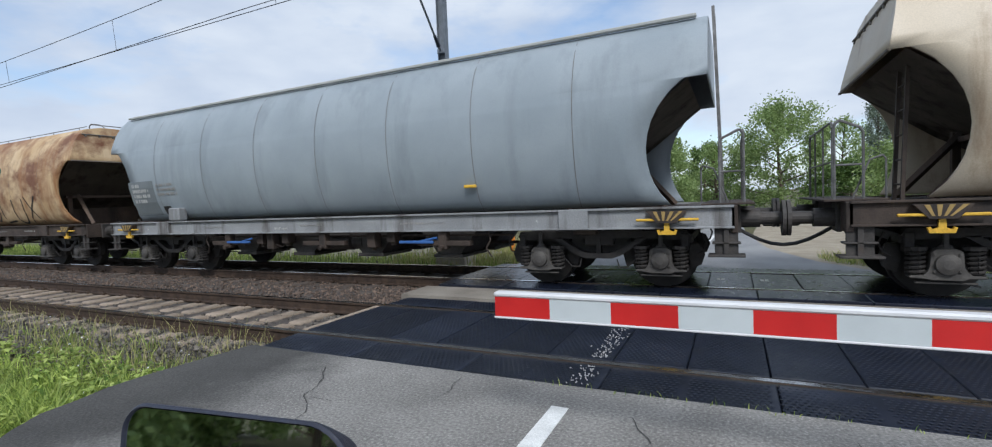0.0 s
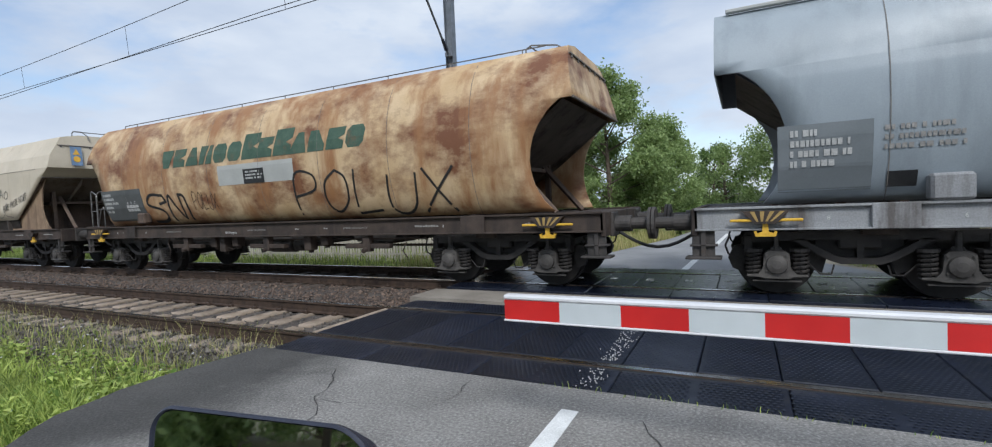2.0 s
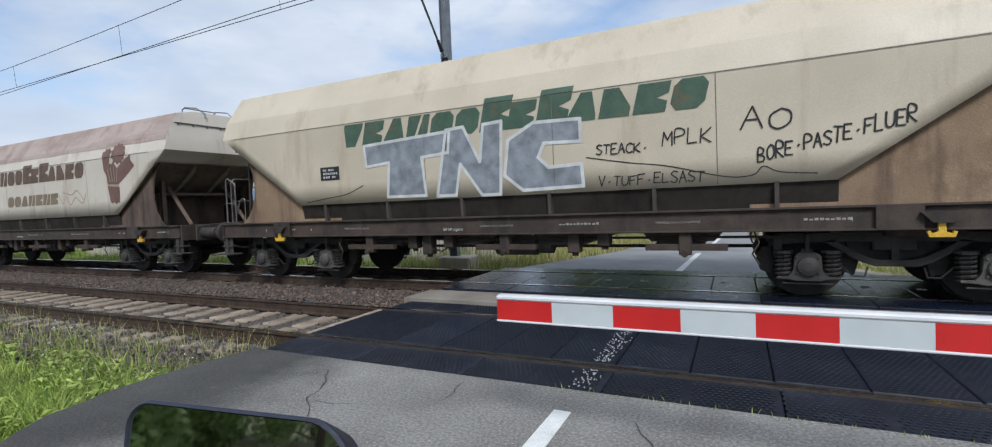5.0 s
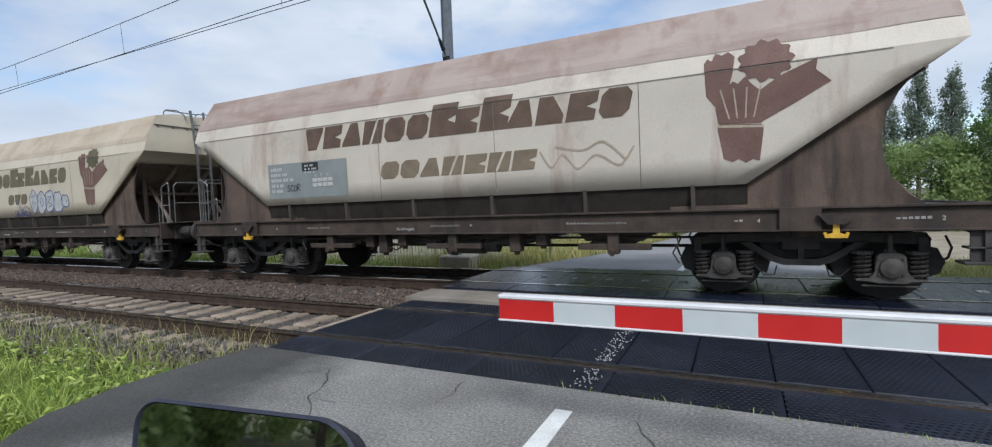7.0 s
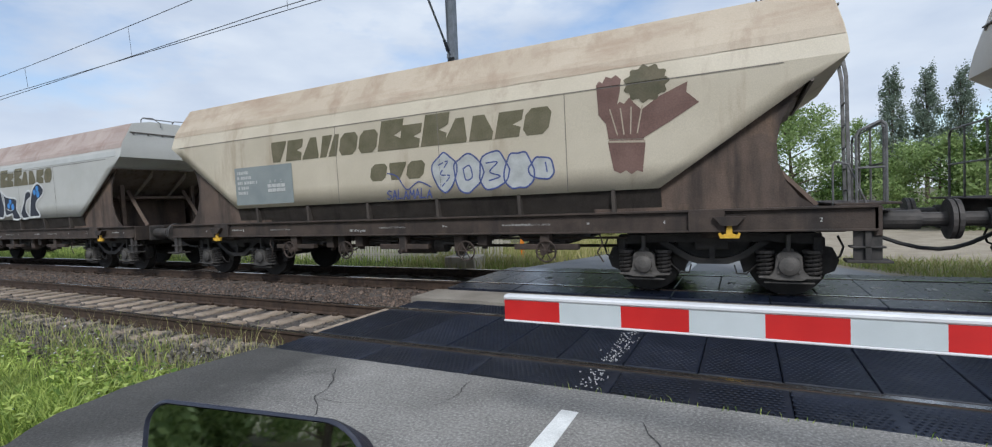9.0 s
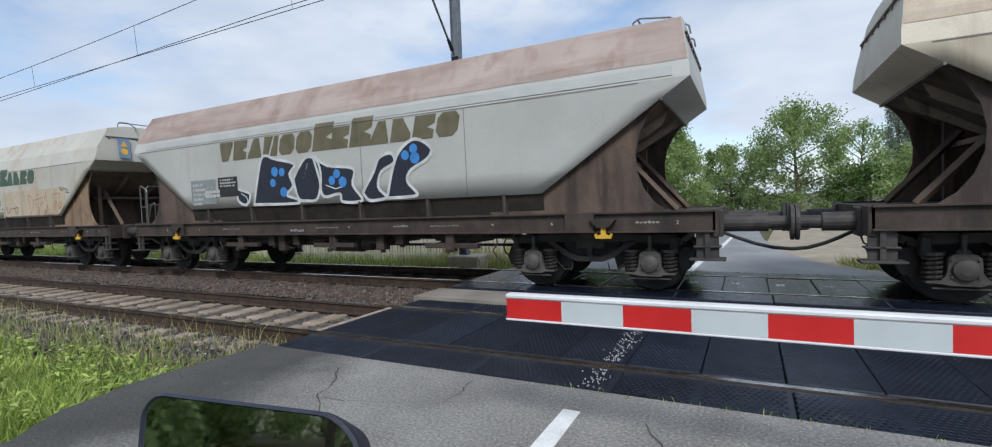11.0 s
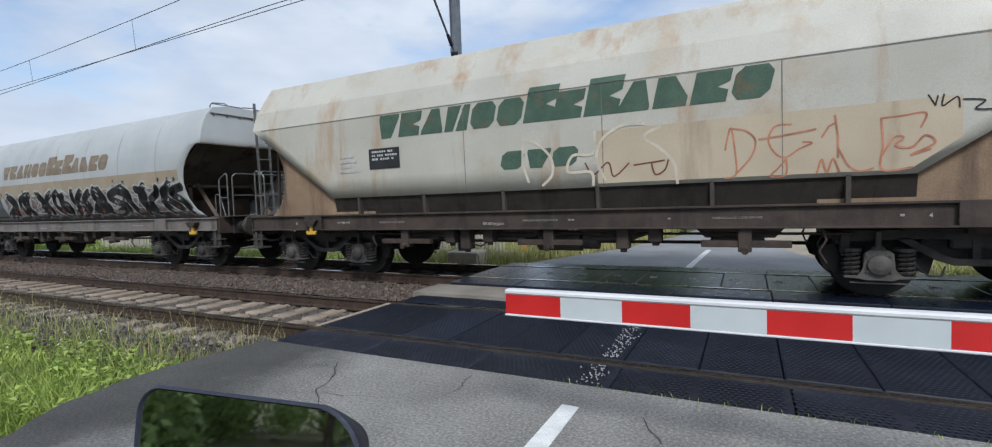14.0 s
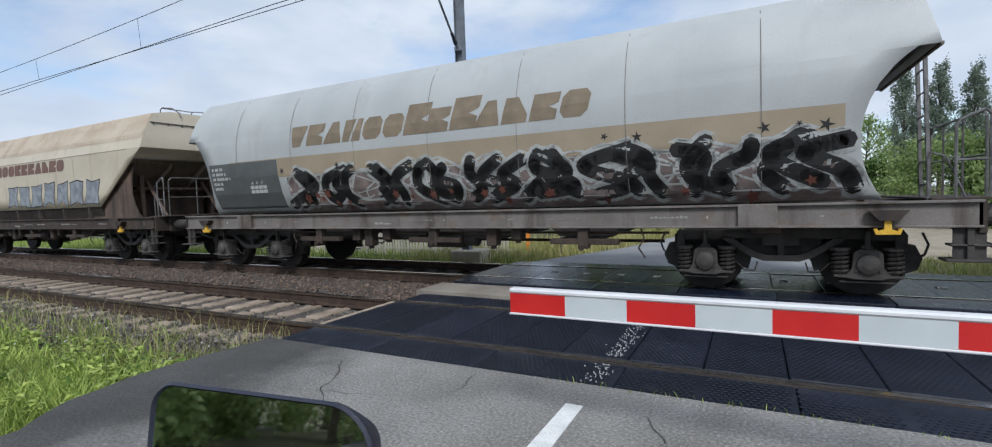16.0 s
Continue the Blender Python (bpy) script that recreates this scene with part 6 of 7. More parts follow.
def placard(w, x, z, y=-0.75):
    """A blue placard with amber marks on the sloping end face."""
    bm = nb()
    box(bm, -0.006, 0.006, -0.14, 0.14, -0.29, 0.27)
    ob = part("placard", bm, P["placard"], w, "blue placard with amber marks")
    ob.matrix_basis = pose(x, y, z, 0, -6.0, 0)
    bm = nb()
    prism(bm, [(-0.09, 0.03), (0.09, 0.03), (0, 0.2)], -0.004, 0.004)
    bmesh.ops.rotate(bm, cent=(0, 0, 0), matrix=Matrix.Rotation(1.5708, 3, "Z"), verts=bm.verts)
    rod(bm, (-0.003, 0, -0.1), (0.004, 0, -0.1), 0.09, 14)
    ob2 = part("amber_mark", bm, P["amber"], ob)
    ob2.matrix_basis = pose(0.009, 0, 0)


R5 = (-4.95, -3.3, -1.65, 0, 1.65, 3.3, 4.95)
w, pf = make_wagon(0, "tan round-sided grain hopper wagon with dark ends", True, "tan", None, ribs=R5, ladder_ends=(-1,), rail_ends=(-1,))
text_bars(pf, -5.4, 2.2, [0.5, 0.6, 0.5], w, P["faint"], 0.07, 0.05, 2)
sill_marks(w, 0)

w, pf = make_wagon(1, "blue-grey round-sided grain hopper wagon with a pale grey sill", True, "grey", None, sill="sill_grey", ribs=R5, ladder_ends=(1,), rail_ends=(1,))
panel_on(pf, -6.05, -5.1, 1.40, 2.2, w, P["board_slate"], "data_panel", "darker grey data panel", 0.0038)
text_bars(pf, -5.92, 2.06, [0.3, 0.6, 0.62, 0.45], w, M["bars"], 0.075, 0.045, 4)
text_bars(pf, -5.0, 2.06, [0.62, 0.7, 0.75], w, M["dim"], 0.055, 0.05, 5)
panel_on(pf, -4.96, -4.68, 1.42, 1.60, w, M["black"], "hatch", "small black hatch")
bm = nb()
box(bm, -4.60, -4.22, -1.46, -1.24, 1.25, 1.55, 0.03)
part("equipment_box", bm, M["sill_grey"], w, "grey equipment box")
bm = nb()
box(bm, -6.6, 6.6, -1.06, -0.98, 3.80, 3.85, 0.01)
part("roof_edge", bm, P["board_pale"], w, "pale beige roof edge strip")
bm = nb()
box(bm, -6.55, 6.55, -0.35, 0.35, 3.885, 3.92, 0.01)
part("roof_walkway", bm, M["hand_grey"], w)
for lx in (-2.4, 2.1):
    bm = nb()
    box(bm, lx - 0.35, lx + 0.35, -1.40, -1.35, 0.74, 0.79, 0.01)
    rod(bm, (lx + 0.1, -1.38, 0.78), (lx + 0.42, -1.38, 0.84), 0.02, 6)
    part("blue_lever", bm, M["lever_blue"], w, "blue brake lever")
bm = nb()
box(bm, 3.10, 3.32, -1.43, -1.38, 1.64, 1.69, 0.01)
part("grab_handle", bm, M["yellow"], w, "small yellow grab handle")
sill_marks(w, 1)

w, pf = make_wagon(2, "heavily rusted tan round-sided grain hopper wagon with graffiti", True, "rusty", None, ribs=R5, ladder_ends=(-1,), rail_ends=(-1,))
lettering(pf, -3.32, 2.82, 2.56, 2.96, LONG_MARK, w, P["green"], tall=(6, 8))
panel_on(pf, -1.3, 0.98, 2.06, 2.48, w, P["board_pale"], "repaint", "pale repainted strip", 0.0045)
owner_board(w, pf, -0.48, 2.06, 3, 0.62, 0.30)
data_board(w, pf, -6.02, -4.28, 1.38, 2.16, P["board_dark"], 6)
tag_lines(pf, [[(-3.45, 1.95), (-3.95, 1.98), (-4.10, 1.76), (-3.62, 1.62), (-3.50, 1.45), (-3.72, 1.34), (-4.12, 1.34)],
               [(-3.28, 1.34), (-3.30, 1.62), (-3.22, 1.94), (-3.05, 1.72), (-2.84, 1.40), (-2.80, 1.68), (-2.84, 1.95)],
               [(-3.45, 1.95), (-3.36, 1.80), (-3.62, 1.76)], [(-2.84, 1.95), (-2.66, 1.90), (-2.60, 1.62), (-2.62, 1.36)]], 0.065, w, P["spray_black"], "thick black sprayed strokes")
sprayed_word(pf, "POLUX", 0.85, 4.6, 1.36, 2.12, 0.045, w, P["spray_black"], label="large black sprayed writing")
sprayed_word(pf, "POLUX", -2.35, -1.5, 1.58, 1.94, 0.014, w, P["spray_black"], label="thin black sprayed writing")
bm = nb()
box(bm, -4.52, -4.22, -1.44, -1.24, 1.30, 1.56, 0.03)
part("equipment_box", bm, M["web"], w, "rusty equipment box")
sill_marks(w, 2)

w, pf = make_wagon(3, "cream angular grain hopper wagon with grey graffiti", False, "cream", None, ladder_ends=(-1,), rail_ends=(-1,))
lettering(pf, -3.32, 2.82, 2.56, 2.96, LONG_MARK, w, P["green"], tall=(6, 8))
for outline in ([(-2.83, 2.55), (-1.06, 2.64), (-1.10, 2.30), (-1.62, 2.26), (-1.56, 1.62), (-2.36, 1.63), (-2.30, 2.22), (-2.80, 2.18)],
                [(-1.34, 1.60), (-1.12, 2.66), (-0.80, 2.68), (-0.52, 2.10), (-0.44, 2.68), (-0.12, 2.70), (-0.18, 1.58), (-0.50, 1.58), (-0.88, 2.10), (-0.98, 1.60)],
                [(1.12, 2.60), (0.40, 2.62), (-0.02, 2.40), (-0.10, 1.86), (0.20, 1.62), (1.14, 1.64), (1.12, 1.96), (0.62, 1.94), (0.46, 2.10), (0.56, 2.30), (1.12, 2.28)]):
    sprayed_shape(pf, outline, w, P["spray_grey"], P["spray_white"], 0.05, soft=False, label="grey-blue block capital with a white rim")
sprayed_word(pf, "STEACK.", 1.33, 2.06, 2.06, 2.20, 0.018, w, P["spray_black"])
sprayed_word(pf, "MPLK", 2.22, 2.85, 2.12, 2.32, 0.018, w, P["spray_black"])
sprayed_word(pf, "AO", 3.15, 3.75, 2.22, 2.48, 0.022, w, P["spray_black"])
sprayed_word(pf, "BORE.PASTE.FLUER", 3.35, 4.92, 1.82, 2.00, 0.020, w, P["spray_black"], rise=0.34)
sprayed_word(pf, "V.TUFF.ELSAST", 1.35, 2.75, 1.62, 1.76, 0.016, w, P["spray_black"])
tag_lines(pf, [[(1.19, 2.04), (1.8, 1.92), (2.3, 1.84), (2.98, 1.66), (3.3, 1.66), (3.42, 1.76), (3.6, 1.68), (3.98, 1.64)], [(-4.3, 1.60), (-3.8, 1.66), (-3.3, 1.72), (-2.9, 1.86)]], 0.014, w, P["spray_black"], "thin black sprayed line")
owner_board(w, pf, -3.9, 2.0, 4, 0.46, 0.24)
placard(w, 6.335, 3.36)
sill_marks(w, 3)

w, pf = make_wagon(4, "chalky cream angular grain hopper wagon with a stained pink roof flank", False, "pinkish", "roof_pink", ladder_ends=(-1,), rail_ends=(-1,))
lettering(pf, -3.32, 2.82, 2.56, 2.96, LONG_MARK, w, P["brown"], tall=(6, 8))
lettering(pf, -1.55, 1.4, 1.92, 2.22, ("round", "round", "gable", "block", "notch", "block", "notch"), w, P["umber"])
tag_lines(pf, [[(1.45, 2.16), (1.62, 1.92), (1.80, 2.10), (2.02, 1.88), (2.30, 2.06), (2.62, 1.90), (2.82, 2.14)], [(1.70, 2.22), (2.10, 2.14), (2.40, 2.24), (2.70, 1.98)]], 0.03, w, P["faint"], "faint brown sprayed scribble")
sheaf(pf, 4.13, 2.36, 0.96, w, P["sheaf"], P["sheaf"])
data_board(w, pf, -4.36, -2.31, 1.68, 2.36, P["board_grey"], 7)
owner_board(w, pf, -3.43, 2.18, 5, 0.42, 0.16)
sprayed_word(pf, "SCOR", -3.86, -3.50, 1.82, 1.94, 0.018, w, P["spray_black"])
sill_marks(w, 4)

w, pf = make_wagon(5, "dull beige angular grain hopper wagon with blue outline graffiti", False, "beige", "roof_tan", ladder_ends=(1,), rail_ends=(1,))
lettering(pf, -3.25, 2.78, 2.44, 2.84, LONG_MARK, w, P["olive"], tall=(6, 8))
lettering(pf, -0.7, 0.5, 1.92, 2.22, SHORT_MARK, w, P["olive"])
for k, (cx, cz, a, b) in enumerate(((0.88, 1.98, 0.24, 0.30), (1.32, 1.94, 0.27, 0.30), (1.78, 1.96, 0.26, 0.30), (2.22, 1.93, 0.25, 0.29), (2.60, 1.94, 0.20, 0.17))):
    ring = [(cx + a * (1 + 0.12 * math.sin(3 * q * 0.524 + k)) * math.cos(q * 0.524), cz + b * (1 + 0.10 * math.cos(4 * q * 0.524 + k)) * math.sin(q * 0.524)) for q in range(12)]
    sprayed_shape(pf, ring, w, P["spray_silver"], P["spray_blue"], 0.026, 0.0060 + 0.0003 * k, label="pale bubble shape with a dark blue rim")
tag_lines(pf, [[(0.74, 2.10), (0.95, 2.16), (0.80, 1.96), (0.98, 1.92), (0.82, 1.76)], [(1.24, 2.02), (1.36, 2.06), (1.40, 1.88), (1.28, 1.84), (1.24, 2.02)], [(1.66, 2.08), (1.86, 2.08), (1.72, 1.94), (1.90, 1.86), (1.70, 1.80)], [(2.34, 2.06), (2.14, 2.06), (2.16, 1.94), (2.32, 1.88), (2.14, 1.78)], [(2.52, 1.98), (2.66, 2.02), (2.68, 1.88)],
               [(-0.30, 2.04), (-0.10, 1.98), (0.10, 1.74), (0.35, 1.86), (0.60, 1.76)]], 0.022, w, P["spray_blue"], "dark blue sprayed lines")
sprayed_word(pf, "SALAMALA", -0.35, 0.62, 1.58, 1.74, 0.020, w, P["spray_blue"], label="dark blue sprayed writing")
sheaf(pf, 3.86, 2.30, 0.94, w, P["sheaf"], P["olive_dark"])
data_board(w, pf, -4.36, -2.65, 1.62, 2.40, P["board_grey"], 8)
for hx in (-2.9, -1.4, 1.2, 2.6):
    handwheel(w, hx)
sill_marks(w, 5)

w, pf = make_wagon(6, "cream angular grain hopper wagon with large dark blue graffiti", False, "cool", "roof_pink", ladder_ends=(-1,), rail_ends=(-1,))
lettering(pf, -3.32, 2.82, 2.56, 2.96, LONG_MARK, w, P["olive"], tall=(6, 8))
panel_on(pf, -6.1, 6.1, 3.03, 3.17, w, P["board_pale"], "repaint_strip", "pale grey repainted strip along the hip", 0.003)
navy = flat("navy_spray", (0.015, 0.019, 0.032))
for k, outline in enumerate(([(-2.80, 1.95), (-2.60, 1.90), (-2.40, 1.82), (-2.44, 1.66), (-2.58, 1.60), (-2.78, 1.70)],
                             [(-2.28, 1.60), (-2.14, 2.06), (-1.97, 2.52), (-1.80, 2.58), (-1.58, 2.50), (-1.02, 2.36), (-1.17, 2.17), (-1.09, 1.93), (-1.29, 1.76), (-0.98, 1.66), (-1.06, 1.58)],
                             [(-1.07, 2.07), (-0.86, 2.32), (-0.65, 2.47), (-0.40, 2.38), (-0.32, 2.05), (-0.44, 1.66), (-0.70, 1.62), (-0.96, 1.68)],
                             [(-0.51, 2.50), (-0.14, 2.27), (0.50, 2.17), (0.47, 1.87), (0.68, 1.58), (0.20, 1.57), (0.14, 1.72), (-0.28, 1.69), (-0.36, 2.02)],
                             [(0.70, 1.72), (0.98, 2.08), (1.12, 2.32), (1.39, 2.38), (1.46, 2.21), (1.16, 2.07), (1.07, 1.80), (1.24, 1.62), (1.03, 1.57), (0.83, 1.58)],
                             [(1.26, 1.60), (1.42, 2.13), (1.61, 2.43), (1.93, 2.58), (2.24, 2.40), (2.15, 2.22), (1.81, 2.06), (1.72, 1.87), (1.92, 1.64), (1.67, 1.60)])):
    sprayed_shape(pf, outline, w, navy, P["spray_white"], 0.055, 0.0060 + 0.0008 * k, label="large navy sprayed shape with a white rim")
tag_lines(pf, [[(-1.60, 1.74), (-1.52, 1.92), (-1.20, 1.96)], [(-0.86, 1.70), (-0.78, 2.06), (-0.66, 2.34)], [(-0.20, 1.90), (0.04, 1.82), (0.26, 1.86)], [(0.86, 1.70), (0.92, 1.92), (1.10, 2.16)], [(1.44, 1.70), (1.52, 1.96), (1.70, 2.20)], [(-2.66, 1.84), (-2.50, 1.76), (-2.46, 1.64)]], 0.022, w, P["spray_white"], "thin white sprayed highlights")
for k, (gx, gz) in enumerate(((-1.59, 2.24), (-1.38, 2.22), (-1.66, 2.02), (-1.36, 1.82), (0.09, 2.10), (-0.04, 1.98), (0.23, 1.94), (1.70, 2.32), (1.88, 2.42), (1.90, 2.26))):
    bm = nb()
    q = 0.085 if k % 3 else 0.10
    decal(bm, pf, [(gx + q * math.cos(a * 0.5236), gz + q * math.sin(a * 0.5236)) for a in range(12)], 0.0130)
    part("graffiti_dot", bm, P["spray_sky"], w, "bright blue sprayed dot")
data_board(w, pf, -4.4, -3.5, 1.66, 2.2, P["board_grey"], 9)
owner_board(w, pf, -3.42, 1.80, 6, 0.65, 0.42)
sill_marks(w, 6)

w, pf = make_wagon(7, "off-white angular grain hopper wagon with rust scrawls", False, "white", None, ladder_ends=(-1,), rail_ends=(-1,))
lettering(pf, -3.32, 2.82, 2.56, 2.96, LONG_MARK, w, P["green"], tall=(6, 8))
lettering(pf, -0.92, 0.35, 1.88, 2.16, SHORT_MARK, w, P["green"])
bm = nb()
decal(bm, pf, [(0.62, 1.60), (4.12, 1.60), (4.12, 2.36), (0.62, 2.34)], 0.0040)
decal(bm, pf, [(4.12, 1.60), (4.56, 1.92), (4.56, 2.36), (4.12, 2.36)], 0.0040)
part("overpaint", bm, P["beige_wash"], w, "dull beige overpainted area")
tag_lines(pf, [[(2.27, 1.95), (2.3, 2.11), (2.34, 2.21), (2.38, 1.94), (2.39, 1.64), (2.27, 1.59)], [(2.34, 2.21), (2.5, 2.17), (2.61, 2.04), (2.56, 1.84), (2.39, 1.64)], [(2.65, 2.05), (2.87, 2.07), (3.24, 2.12)], [(2.99, 2.2), (2.82, 2.19), (2.75, 2.03), (2.82, 1.87), (2.93, 1.81), (3.07, 1.9), (3.2, 1.96), (3.11, 1.98)], [(2.94, 1.79), (2.85, 1.68), (2.77, 1.59), (2.93, 1.6), (2.94, 1.78)], [(3.43, 2.26), (3.46, 2.01), (3.46, 1.78)]], 0.022, w, P["spray_orange"], "thin orange-red sprayed lines")
tag_lines(pf, [[(3.3, 2.02), (3.37, 2.14), (3.43, 2.17)], [(3.46, 1.88), (3.56, 1.67), (3.68, 1.6), (3.79, 1.63)], [(3.25, 1.6), (3.3, 1.76), (3.35, 1.61), (3.41, 1.76), (3.47, 1.61)], [(3.86, 2.18), (4.05, 2.19), (4.25, 2.2), (4.21, 2.05)], [(3.86, 2.18), (3.88, 1.9), (3.87, 1.61), (4.14, 1.62)], [(3.87, 1.77), (3.98, 1.96), (4.06, 1.95), (3.99, 1.87), (4.13, 1.84), (4.25, 1.96), (4.33, 1.87), (4.13, 1.76), (4.29, 1.81)]], 0.022, w, P["spray_orange"], "thin orange-red sprayed lines")
tag_lines(pf, [[(-0.52, 2.32), (-0.29, 2.23), (-0.08, 2.01), (-0.07, 1.76), (-0.22, 1.61)], [(-0.52, 2.3), (-0.54, 1.94), (-0.45, 1.67)], [(0.59, 2.33), (0.55, 2.03), (0.26, 2.02), (0.18, 1.79), (0.52, 1.77), (0.55, 1.58)], [(1.48, 2.32), (1.27, 2.21), (1.48, 2.03), (1.65, 1.83), (1.69, 1.56)], [(1.27, 2.38), (0.96, 2.38), (0.68, 2.2), (0.61, 1.93), (0.73, 1.65)]], 0.04, w, P["spray_cream"], "faded cream sprayed curves")
tag_lines(pf, [[(0.44, 1.9), (0.56, 1.73), (0.77, 1.89), (0.85, 1.69), (1.06, 1.86)], [(1.13, 1.83), (1.34, 1.85), (1.53, 1.87)], [(1.36, 1.85), (1.41, 1.69), (1.53, 1.74), (1.58, 1.87)]], 0.022, w, P["spray_rust"], "thin red-brown sprayed lines")
tag_lines(pf, [[(4.27, 2.39), (4.33, 2.27), (4.35, 2.37)], [(4.4, 2.38), (4.39, 2.26), (4.51, 2.34), (4.53, 2.23)], [(4.56, 2.31), (4.73, 2.28), (4.66, 2.2), (4.85, 2.18)]], 0.016, w, P["spray_black"], "thin black sprayed lines")
owner_board(w, pf, -3.54, 2.04, 7, 0.68, 0.36)
text_bars(pf, -4.25, 2.28, [0.35, 0.4, 0.3, 0.5], w, M["bars"], 0.05, 0.04, 10)
placard(w, 6.335, 3.36)
sill_marks(w, 7)

w, pf = make_wagon(8, "light grey round-sided grain hopper wagon with black and silver graffiti", True, "lightgrey", None, sill="sill_worn", ribs=R5, ladder_ends=(1,), rail_ends=(1,))
panel_on(pf, -5.2, 5.8, 2.0, 2.38, w, P["tan"], "beige_band", "beige overpainted band", 0.0035)
lettering(pf, -3.32, 2.82, 2.56, 2.96, LONG_MARK, w, P["umber"], tall=(6, 8))
data_board(w, pf, -5.9, -3.72, 1.38, 2.36, P["board_dark"], 11)
panel_on(pf, -3.5, 5.8, 1.28, 1.98, w, P["wash"], "graffiti_wash", "brownish sprayed wash", 0.0040)
throwup(pf, -3.6, 5.9, 1.28, 2.22, 9, 71, w, P["spray_black"], P["spray_silver"], 0.20, 0.31, 3)
scrawl(pf, -3.5, 5.8, 1.36, 2.14, 11, 75, 0.042, w, P["spray_silver"], loops=False)
scrawl(pf, -3.3, 5.7, 1.50, 2.05, 7, 77, 0.028, w, P["spray_silver"], loops=False)
rr = random.Random(12)
for k in range(22):
    bm = nb()
    cx, cz, q = rr.uniform(-3.3, 5.7), rr.uniform(1.32, 1.62), rr.uniform(0.05, 0.11)
    fill(bm, pf, [(cx + q * (1 if a % 2 else 0.5) * math.cos(a * 0.628), cz + q * (1 if a % 2 else 0.5) * math.sin(a * 0.628)) for a in range(10)], 0.0090)
    part("graffiti_splash", bm, P["spray_rust"], w, "red-brown sprayed splash")
for cx, cz, q in ((-3.6, 2.12, 0.08), (-2.1, 2.16, 0.07), (3.0, 2.24, 0.06), (3.45, 2.20, 0.08), (4.98, 2.18, 0.08), (5.35, 2.20, 0.04), (5.62, 2.16, 0.09)):
    bm = nb()
    fill(bm, pf, [(cx + q * (1 if a % 2 else 0.35) * math.cos(a * 0.628 + cx), cz + q * (1 if a % 2 else 0.35) * math.sin(a * 0.628 + cx)) for a in range(10)], 0.0070)
    part("graffiti_star", bm, P["spray_black"], w, "small black sprayed star")
sill_marks(w, 8)

w, pf = make_wagon(9, "cream angular grain hopper wagon with a rust-stained roof and graffiti", False, "beige", "roof_tan", ladder_ends=(), rail_ends=(1,))
lettering(pf, -2.6, 2.4, 2.62, 2.94, LONG_MARK[2:], w, P["sheaf"])
block_shapes(pf, -1.5, 4.2, 1.62, 2.32, 7, 81, w, P["spray_grey"], P["spray_black"], 0.035)
sill_marks(w, 9)

# ---- barrier ----
def make_barrier():
    y, z0, z1 = -1.55, 0.752, 0.880
    b = empty("crossing_barrier", 3.6, y, 0, "red and white lowered level crossing barrier", "barrier")
    x_tip = -1.264
    L = 3.6
    bm = nb()
    prism(bm, [(x_tip - L, z0), (L - L + 0.6, z0), (0.6, z1), (x_tip - L, z1)], -0.022, 0.022)
    bmesh.ops.bevel(bm, geom=bm.edges[:], offset=0.006, segments=2, affect="EDGES")
    part("boom", bm, M["white"], b, "white boom with raised rims")
    for zz, rim in ((z0 - 0.006, 0.006), (z1, 0.014)):
        bm = nb()
        box(bm, x_tip - L - 0.004, 0.6, -0.034, 0.034, zz - rim, zz + rim, rim * 0.6)
        part("rim", bm, M["white"], b)
    edges = [-1.262, -0.927, -0.589, -0.255, 0.075, 0.400, 0.725, 1.055, 1.385, 1.715, 2.045, 2.375]
    for i in range(len(edges) - 1):
        bm = nb()
        box(bm, edges[i] - L, edges[i + 1] - L, -0.027, -0.0215, z0 + 0.001, z1 - 0.015)
        part("stripe", bm, M["red"] if i % 2 == 0 else M["reflect_white"], b, "red stripe" if i % 2 == 0 else "white stripe")
    bm = nb()
    box(bm, 0.35, 0.75, -0.2, 0.25, -0.02, 1.15, 0.03)
    part("drive_cabinet", bm, M["hand_grey"], b, "grey drive cabinet")
    bm = nb()
    rod(bm, (1.15 - L, -0.03, z1 + 0.012), (1.15 - L, -0.03, z0 - 0.02), 0.008, 6)
    tube(bm, [(1.02 - L, -0.03, z1 + 0.02), (1.15 - L, -0.03, z1 + 0.012), (1.22 - L, -0.04, z0)], 0.007, 5)
    part("cable", bm, M["white"], b, "pale cable over the boom")


make_barrier()


